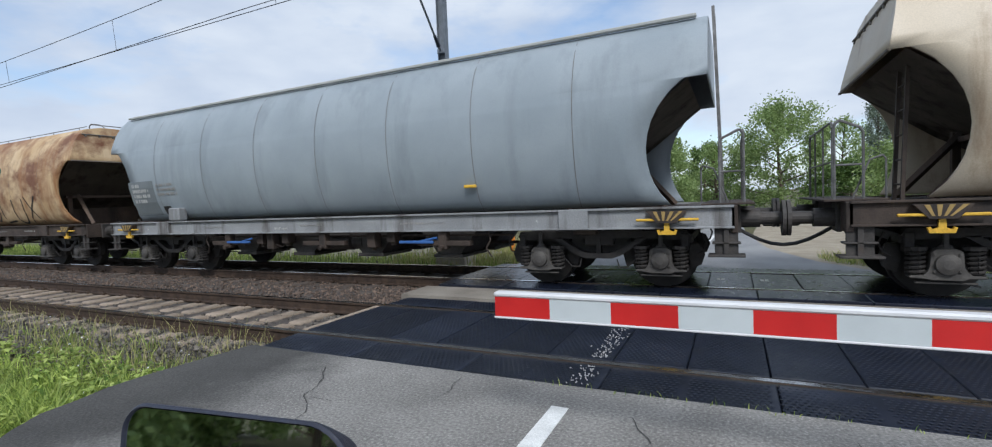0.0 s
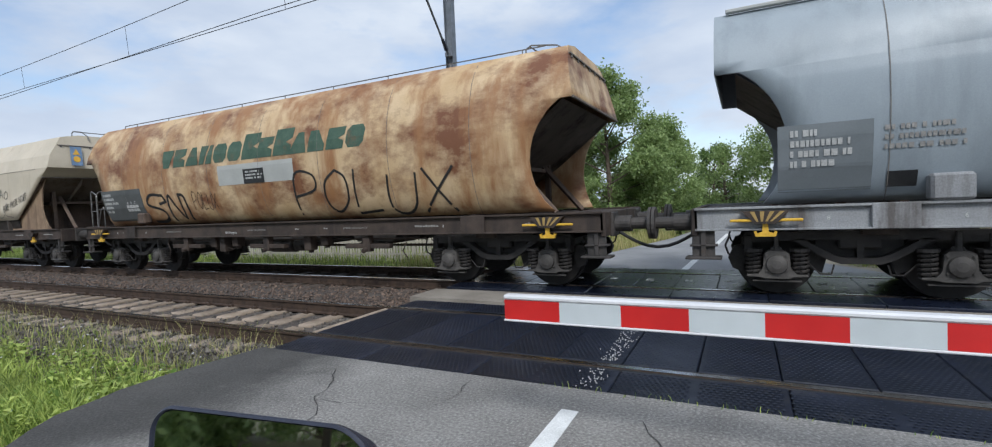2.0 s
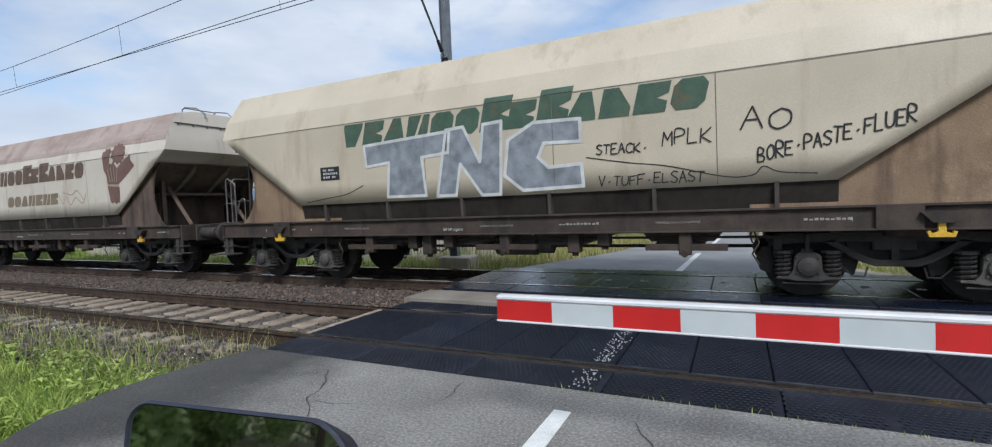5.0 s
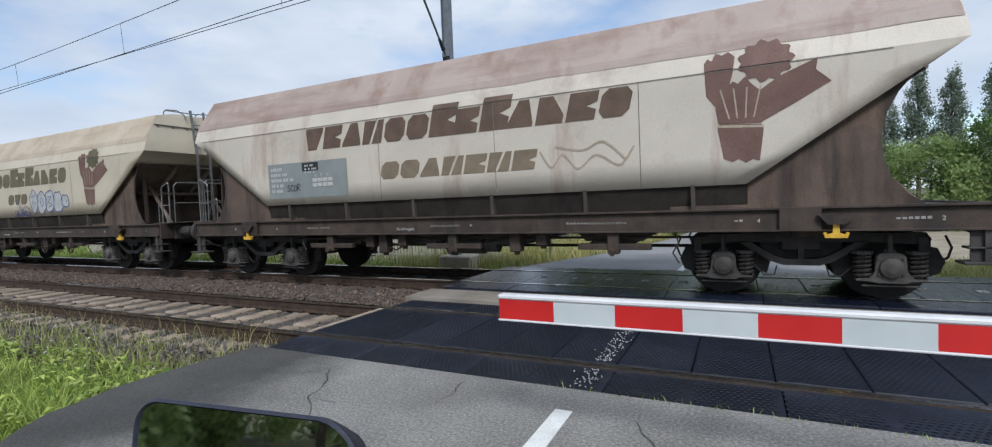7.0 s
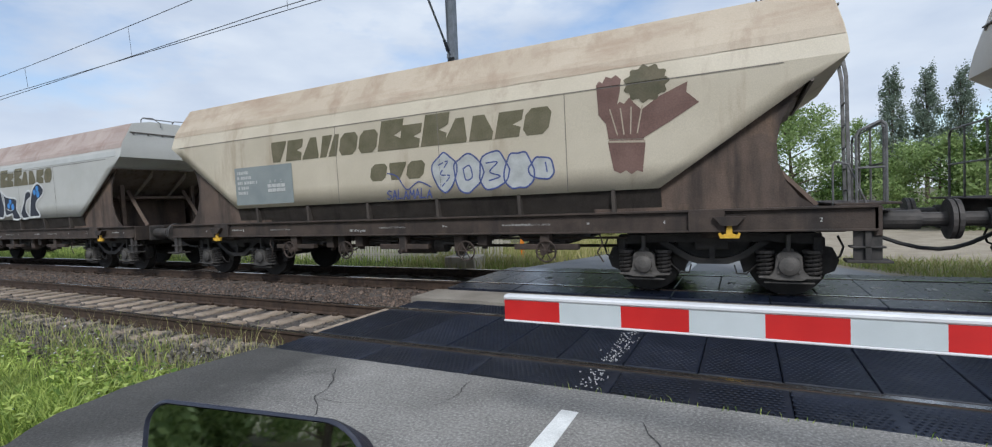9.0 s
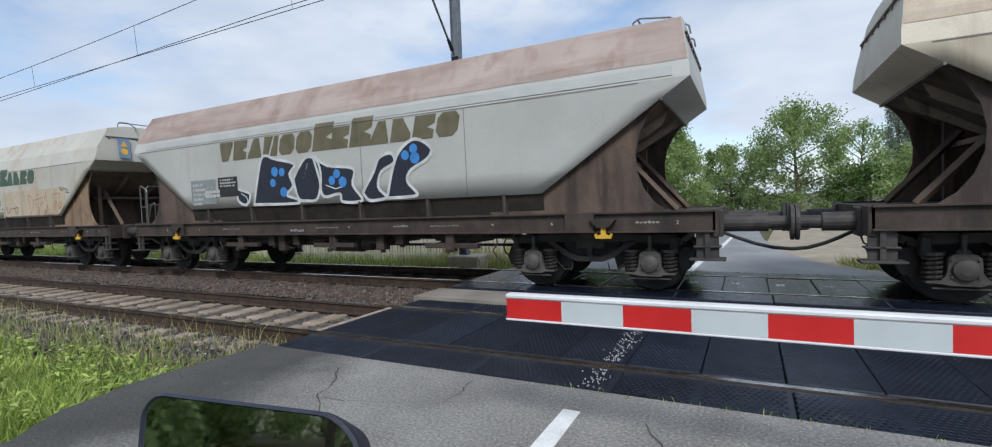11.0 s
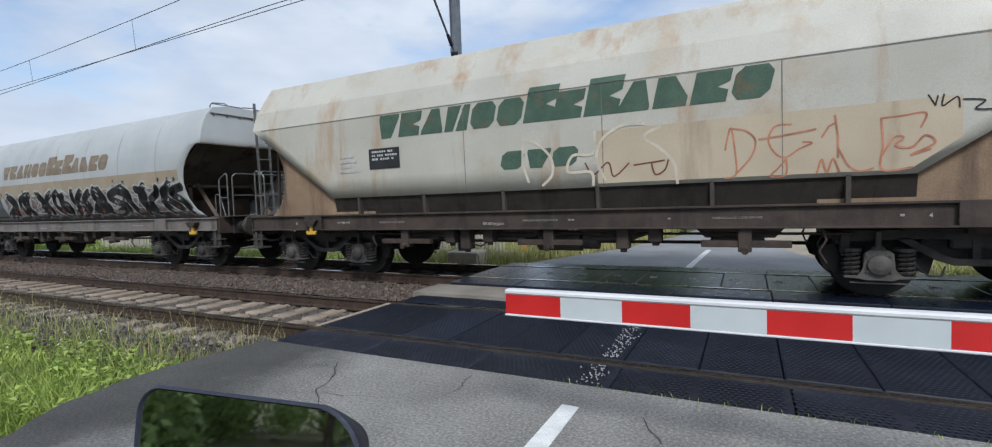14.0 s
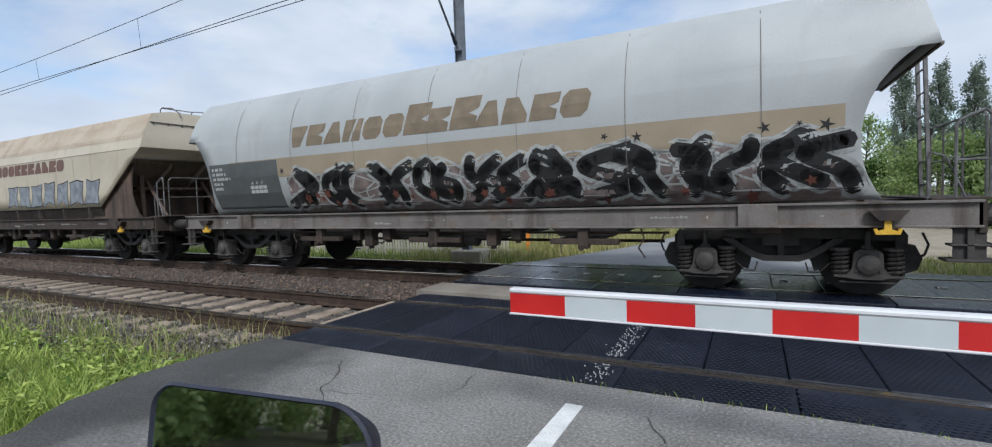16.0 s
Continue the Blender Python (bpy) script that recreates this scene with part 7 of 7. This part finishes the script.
# ---- car door with its mirror ----
def make_mirror():
    door = empty("car_door", -0.46, -4.1, 0.0, "dark car door with a black wing mirror", "car door")
    bm = nb()
    box(bm, -0.03, 0.03, -0.55, 0.45, 0.0, 0.88, 0.02)
    part("door_panel", bm, M["car_black"], door)
    o = Vector((-0.5260, -3.8851, 1.2467)) - Vector((-0.46, -4.1, 0.0))
    n = Vector((0.2004, -0.9590, 0.2004)).normalized()
    u = Vector((0.9763, 0.2126, 0.0409)).normalized()
    v = n.cross(u).normalized()
    if v.z < 0:
        v = -v
    W, H = 0.243, 0.17

    def outline(grow, r_out, r_in):
        pts = []
        for cx, cy, rr, a0 in ((0, 0, r_out, 90), (W, -0.012, r_in, 0), (W - 0.0 + 0.0, -H, 0.04, -90), (0, -H, 0.03, 180)):
            sx, sy = (1 if cx == 0 else -1), (-1 if cy > -H / 2 else 1)
            c = Vector((cx + sx * rr, cy + sy * rr))
            for k in range(9):
                a = radians(a0 + 90 - 90 * k / 8)
                pts.append((c.x + (rr + grow) * math.cos(a), c.y + (rr + grow) * math.sin(a)))
        return pts

    def ring(bm, pts, depth):
        return [bm.verts.new(o + u * p[0] + v * p[1] + n * depth) for p in pts]

    bm = nb()
    inner = outline(-0.0045, 0.026, 0.050)
    rims = [ring(bm, inner, -0.002), ring(bm, outline(-0.0025, 0.026, 0.050), 0.003), ring(bm, outline(0.0, 0.026, 0.050), 0.0), ring(bm, outline(-0.002, 0.026, 0.050), -0.008), ring(bm, outline(-0.012, 0.026, 0.05), -0.03), ring(bm, outline(-0.024, 0.026, 0.05), -0.055)]
    for a, b in zip(rims[:-1], rims[1:]):
        for i in range(len(a)):
            j = (i + 1) % len(a)
            bm.faces.new((a[i], a[j], b[j], b[i]))
    bm.faces.new(rims[-1])
    bmesh.ops.recalc_face_normals(bm, faces=bm.faces)
    smooth(part("mirror_housing", bm, M["car_black"], door, "dark blue-black mirror housing"), 50)
    bm = nb()
    bm.faces.new(ring(bm, inner, 0.0))
    bmesh.ops.recalc_face_normals(bm, faces=bm.faces)
    part("mirror_glass", bm, mirror_glass, door, "mirror glass reflecting dark trees")
    bm = nb()
    a = o + u * (W - 0.02) + v * (-H + 0.03) - n * 0.04
    rod(bm, a, (0.0, 0.30, 0.84), 0.035, 10)
    part("mirror_arm", bm, M["car_black"], door)


make_mirror()


# ---- catenary ----
def make_mast():
    m = empty("catenary_mast", -6.66, 7.0, 0, "grey steel catenary mast on a concrete block", "catenary mast")
    bm = nb()
    for dx in (-0.11, 0.10):
        box(bm, dx, dx + 0.012, -0.09, 0.09, -0.2, 8.2)
    box(bm, -0.11, 0.11, -0.007, 0.007, -0.2, 8.2)
    part("post", bm, M["mast"], m, "grey steel column")
    bm = nb()
    box(bm, -0.35, 0.55, -0.3, 0.35, -0.40, 0.12, 0.03)
    part("foundation", bm, M["wall"], m, "pale concrete foundation")
    bm = nb()
    tube(bm, [(-0.02, -0.09, 5.28), (0.55, -1.85, 5.95), (0.75, -2.72, 6.23)], 0.026, 6)
    tube(bm, [(0.02, -0.09, 7.4), (0.65, -2.737, 7.42)], 0.022, 6)
    tube(bm, [(0.5, -1.7, 5.90), (0.72, -2.5, 6.15)], 0.016, 6)
    tube(bm, [(0.0, -0.1, 7.4), (0.55, -1.85, 5.95)], 0.016, 6)
    box(bm, -0.10, 0.10, -0.14, -0.07, 5.22, 5.34, 0.01)
    part("cantilever", bm, M["mast"], m, "thin tubular cantilever")
    bm = nb()
    for k in range(5):
        a = Vector((-0.02, -0.09, 5.28)).lerp(Vector((0.55, -1.85, 5.95)), 0.12 + 0.045 * k)
        d = (Vector((0.55, -1.85, 5.95)) - Vector((-0.02, -0.09, 5.28))).normalized()
        rod(bm, a, a + d * 0.05, 0.06 - 0.004 * k, 10, 0.03)
    part("insulator", bm, M["car_black"], m, "ribbed dark insulator")


make_mast()


def make_wires():
    w = empty("overhead_wires", 0, FAR, 0, "thin dark overhead wires with droppers", "overhead wire")
    def sag(x, top, low):
        u = ((x + 6.0) % 50) / 50
        return low + (top - low) * (2 * u - 1) ** 2
    xs = [-150 + 2.5 * i for i in range(82)]
    for name, y, zf, r in (("carrier_wire", 0.0, lambda x: sag(x, 7.45, 6.82), 0.010), ("contact_wire", 0.05, lambda x: 6.18, 0.010), ("contact_wire", -0.35 + 0.1, lambda x: 5.86 + 0.26 * min(1, max(0, (x + 26) / 16)), 0.010)):
        bm = nb()
        tube(bm, [(x, y, zf(x)) for x in xs], r, 5)
        part(name, bm, M["wire"], w)
    for i in range(20):
        x = -16.0 - 6.5 * i + 13
        bm = nb()
        rod(bm, (x, 0.0, sag(x, 7.45, 6.82)), (x, 0.05, 6.2), 0.006, 5)
        part("dropper", bm, M["wire"], w)


make_wires()


# ---- signal, posts, fence, building ----
def make_signal():
    s = empty("crossing_signal", -4.95, 9.5, -0.25, "grey crossing light with a lit red lens on a pole", "crossing signal")
    bm = nb()
    rod(bm, (0, 0, -0.1), (0, 0, 2.55), 0.045, 10)
    box(bm, -0.22, -0.04, -0.05, 0.05, 1.55, 1.95, 0.01)
    part("pole", bm, M["hand_grey"], s)
    bm = nb()
    rod(bm, (0, -0.10, 2.68), (-0.02, -0.22, 2.68), 0.22, 24)
    part("lamp_head", bm, M["hand_grey"], s, "round grey lamp head")
    bm = nb()
    seg = 24
    for a, b, c in ((0.235, -0.22, -0.34),):
        v = [[bm.verts.new((r_ * math.cos(k * 6.283 / seg), yy, 2.68 + r_ * math.sin(k * 6.283 / seg))) for k in range(seg)] for r_, yy in ((0.235, -0.20), (0.235, -0.34), (0.20, -0.34), (0.20, -0.225))]
        for p, q in zip(v[:-1], v[1:]):
            for k in range(seg):
                j = (k + 1) % seg
                bm.faces.new((p[k], p[j], q[j], q[k]))
    bmesh.ops.recalc_face_normals(bm, faces=bm.faces)
    part("lamp_hood", bm, M["reflect_white"], s, "white rim and hood")
    bm = nb()
    rod(bm, (0, -0.222, 2.68), (0, -0.235, 2.68), 0.15, 20)
    part("lens", bm, lamp_red, s, "lit red lens")
    bm = nb()
    rod(bm, (0.18, 0.05, 2.72), (0.2, 0.12, 2.72), 0.2, 18)
    part("back_lamp", bm, M["hand_grey"], s)


make_signal()

post = empty("marker_post", -6.1, 9.7, -0.3, "orange plastic marker post in the grass", "marker post")
bm = nb()
box(bm, -0.05, 0.05, -0.05, 0.05, -0.05, 0.95, 0.01)
part("post", bm, M["orange"], post)
bm = nb()
box(bm, -0.055, 0.055, -0.055, 0.055, 0.75, 0.83)
part("band", bm, M["white"], post)


def make_fence():
    f = empty("picket_fence", -20, 8.6, -0.3, "pale vertical picket fence behind the track", "fence")
    bm = nb()
    box(bm, -0.035, 0.035, -0.012, 0.012, 0, 0.95, 0.006)
    me = mesh_of("picket", bm, M["fence"])
    r = random.Random(2)
    for i in range(190):
        ob = part("picket", me, None, f)
        ob.matrix_basis = pose(-8 + i * 0.115, 0, r.uniform(-0.05, 0.02), r.uniform(-2, 2), r.uniform(-2.5, 2.5), 0)
    bm = nb()
    for z in (0.2, 0.6):
        box(bm, -8.2, 14, 0.014, 0.05, z, z + 0.07)
    part("fence_rail", bm, M["fence"], f)


make_fence()


def make_building():
    """An old rendered hut seen corner-on, with a shallow roof and graffiti."""
    b = empty("trackside_building", -14.9, 21.0, -0.3, "old beige rendered building with graffiti and a dark roof", "building")
    b.matrix_world = pose(-12.0, 20.0, -0.3, 0, 0, 12)
    bm = nb()
    prism(bm, [(-8.5, 0), (0, 0), (0, 4.75), (-8.5, 4.75)], 0, 0.3)
    part("wall", bm, M["wall"], b, "front wall of stained beige render")
    bm = nb()
    v = [(0, 0), (7.5, 0), (7.5, 3.4), (0, 4.75)]
    a = [bm.verts.new((0, y, z)) for y, z in v]
    c = [bm.verts.new((-0.3, y, z)) for y, z in v]
    bm.faces.new(a)
    bm.faces.new(c[::-1])
    for i in range(4):
        j = (i + 1) % 4
        bm.faces.new((a[i], a[j], c[j], c[i]))
    bmesh.ops.recalc_face_normals(bm, faces=bm.faces)
    part("wall", bm, M["wall"], b, "side wall of stained beige render")
    bm = nb()
    v = [(-0.25, 4.80), (7.9, 3.33)]
    a = [bm.verts.new((x, y, z + dz)) for x in (-8.8, 0.25) for dz in (0, 0.14) for y, z in v]
    for f in ((0, 1, 3, 2), (4, 6, 7, 5), (0, 4, 5, 1), (2, 3, 7, 6), (0, 2, 6, 4), (1, 5, 7, 3)):
        bm.faces.new([a[k] for k in f])
    bmesh.ops.recalc_face_normals(bm, faces=bm.faces)
    part("roof", bm, M["roof"], b, "dark sloping roof")
    bm = nb()
    box(bm, -4.2, -2.6, -0.02, 0.0, 1.2, 2.6)
    part("painted_panel", bm, P["board_pale"], b, "pale overpainted panel")
    flatprof = [(0.0, 0.0), (0.0, 6.0)]
    block_shapes(flatprof, -8.2, -4.4, 0.7, 2.5, 5, 33, b, P["spray_white"], P["amber"], 0.10)
    block_shapes(flatprof, -2.5, -0.3, 0.9, 2.3, 3, 35, b, P["spray_white"], P["spray_grey"], 0.08)
    for k, (x0, x1, z0, z1, mt, wd) in enumerate(((-7.5, -4.5, 0.6, 2.4, "spray_black", 0.07), (-4.2, -2.6, 1.2, 2.4, "spray_black", 0.05), (-2.4, -0.4, 1.8, 3.2, "spray_white", 0.10), (-7.4, -0.6, 2.5, 3.3, "tan", 0.08))):
        ob = scrawl(flatprof, x0, x1, z0, z1, 4, 90 + k, wd, b, P[mt])
        ob.matrix_basis = pose(0, -0.03, 0)
    bm = nb()
    tube(bm, [(0.03, 1.0 + 0.6 * k, 1.2 + 0.5 * (k % 2)) for k in range(6)], 0.04, 5)
    part("graffiti", bm, P["spray_black"], b)


make_building()

# distant long shed far behind the train's tail
shed = empty("long_shed", -60, 34, -0.3, "low pale industrial shed with a blue sign", "shed")
bm = nb()
box(bm, -16, 16, 0, 10, 0, 6.2, 0.05)
part("wall", bm, P["board_pale"], shed)
bm = nb()
box(bm, -16.3, 16.3, -0.3, 10.3, 6.2, 6.5, 0.05)
part("roof", bm, M["roof"], shed)
bm = nb()
box(bm, 10, 12.5, -0.1, 0, 2.2, 4.4)
part("sign", bm, P["placard"], shed, "blue wall sign")


# ---- trees ----
def leaf_cloud(name, clumps, n, size, material, seed, flat_=0.8):
    """Many small bent leaves spread through clumps."""
    r = np.random.default_rng(seed)
    vol = np.array([c[3] * c[4] * c[5] for c in clumps]) ** 0.7
    pick = r.choice(len(clumps), n, p=vol / vol.sum())
    C = np.array(clumps)[pick]
    d = r.normal(size=(n, 3))
    d /= np.linalg.norm(d, axis=1)[:, None]
    rad = r.random(n) ** 0.45
    P0 = C[:, :3] + d * rad[:, None] * C[:, 3:6] * (1 + 0.25 * r.normal(size=(n, 1)))
    s = size * r.uniform(0.6, 1.3, (n, 1))
    a = r.normal(size=(n, 3))
    a /= np.linalg.norm(a, axis=1)[:, None]
    b = np.cross(a, r.normal(size=(n, 3)))
    b /= np.linalg.norm(b, axis=1)[:, None]
    V = np.stack([P0 - a * s, P0 - b * s * 0.5, P0 + a * s, P0 + b * s * 0.5], 1).reshape(-1, 3)
    F = (4 * np.arange(n)[:, None] + np.array([0, 1, 2, 3])).tolist()
    return pydata(name, V.tolist(), F, material)


def tree(name, x, y, h, spread, material, seed, n, size, label, kind="round", trunk=0.14, low=0.15):
    r = random.Random(seed)
    t = empty(name, x, y, -0.32, label, "tree")
    bm = nb()
    top = Vector((r.uniform(-0.3, 0.3), r.uniform(-0.3, 0.3), h * 0.8))
    rod(bm, (0, 0, -0.1), (top.x * 0.5, top.y * 0.5, h * 0.45), trunk, 8, trunk * 0.65)
    rod(bm, (top.x * 0.5, top.y * 0.5, h * 0.44), top, trunk * 0.65, 7, trunk * 0.2)
    clumps = []
    nl = 24 if kind != "poplar" else 22
    for i in range(nl):
        f = low + (0.95 - low) * i / nl
        a = i * 2.4 + r.uniform(-0.5, 0.5)
        if kind == "poplar":
            R = spread * (0.35 + 0.65 * math.sin(math.pi * min(1, 0.15 + f * 0.88)))
            end = Vector((R * 0.6 * math.cos(a), R * 0.6 * math.sin(a), h * min(1, f + 0.08)))
            clumps.append((*end, R * 0.55, R * 0.55, h * 0.07))
        else:
            R = spread * math.sin(math.pi * (0.18 + 0.74 * f)) * r.uniform(0.55, 1.0)
            end = Vector((R * math.cos(a), R * math.sin(a), h * (f + 0.05)))
            k = r.uniform(0.20, 0.38) * spread
            clumps.append((*end, k, k, k * 0.8))
        s0 = Vector((top.x * f, top.y * f, h * f * 0.85))
        rod(bm, s0, end, trunk * 0.3, 5, trunk * 0.08)
    clumps.append((top.x, top.y, h * 0.9, spread * 0.3, spread * 0.3, h * 0.1))
    part("trunk", bm, M["bark"], t)
    part("crown", leaf_cloud("crown", clumps, n, size, material, seed), None, t)
    return t


tree("tree", 2.4, 27.0, 6.3, 2.6, M["leaf"], 1, 16000, 0.080, "light green leafy tree beyond the road", low=0.1)
tree("tree", 5.3, 29.0, 5.4, 1.6, M["leaf"], 2, 5000, 0.075, "thin light green tree", low=0.25, trunk=0.09)
tree("tree", -0.9, 30.0, 4.6, 2.0, M["leaf"], 3, 9000, 0.085, "light green tree beside the road", low=0.05)
tree("tree", -5.0, 17.0, 6.9, 2.4, M["leaf"], 4, 42000, 0.07, "tall feathery green tree near the crossing light", low=0.0)
tree("tree", -3.6, 22.0, 5.3, 1.9, M["leaf"], 5, 16000, 0.08, "light green bushy tree", low=0.0)
tree("bush", -3.4, 17.6, 3.6, 1.9, M["leaf"], 7, 18000, 0.065, "dense light green bush near the crossing light", low=0.0, trunk=0.06)
tree("bush", -6.2, 18.4, 4.4, 2.0, M["leaf"], 8, 18000, 0.07, "dense green bush behind the crossing light", low=0.0, trunk=0.06)
tree("tree", -1.9, 34.0, 5.0, 2.0, M["leaf_dark"], 6, 5000, 0.12, "dark green tree far along the road", low=0.03)
for k, (px, h) in enumerate(((12.6, 12.6), (15.2, 12.4), (17.6, 12.0), (20.6, 12.2), (24.5, 12.4))):
    tree("poplar", px, 55.0, h, 1.35, M["leaf_poplar"], 10 + k, 12000, 0.10, "tall narrow poplar, haze put into its grey-green leaf colour", kind="poplar", trunk=0.2)
for k, (bx, by, h, s) in enumerate(((6.4, 19.5, 3.4, 2.0), (8.6, 19.0, 4.1, 2.3), (11.0, 19.5, 4.3, 2.4), (13.6, 20.5, 4.4, 2.5), (16.5, 21.5, 4.6, 2.6), (5.0, 24.0, 2.8, 1.8), (20, 23, 4.8, 2.8))):
    tree("bush", bx, by, h, s, M["leaf_dark"] if k % 2 else M["leaf"], 30 + k, 12000, 0.075, "dense green bush with pale blossom beside the gravel", low=0.0, trunk=0.07)
for k in range(9):
    tree("tree", -70 + 7.5 * k, 45 + (k % 3) * 4, 4.2 + (k % 3) * 0.7, 3.0, M["leaf_dark"], 50 + k, 2500, 0.22, "distant green tree behind the train", low=0.0)
# trees behind the car, seen in its mirror
for k in range(7):
    tree("tree", -11.5 + 1.9 * k, -19.0 - (k % 3) * 2.2, 8.5, 2.8, M["leaf"], 70 + k, 9000, 0.10, "dark green roadside tree behind the car", low=0.0)
for k in range(4):
    tree("tree", -8.5 - 0.6 * k, -13.0 - 2.6 * k, 6.0, 2.2, M["leaf"], 80 + k, 6000, 0.12, "dark green roadside tree on the verge", low=0.0)


# ---- what moves ----
def motions():
    r = 0.46
    spin = [k / 15 for k in range(241)]
    turns = [(t, math.degrees(travel(t) / r)) for t in spin]
    for w, cx, sets in WAGONS:
        walk(w, [(t, pose(cx + s, FAR, 0)) for t, s in TRAVEL])
        for ob, dx in sets:
            walk(ob, [(t, pose(dx, 0, 0.46, 0, a, 0)) for t, a in turns])


motions()
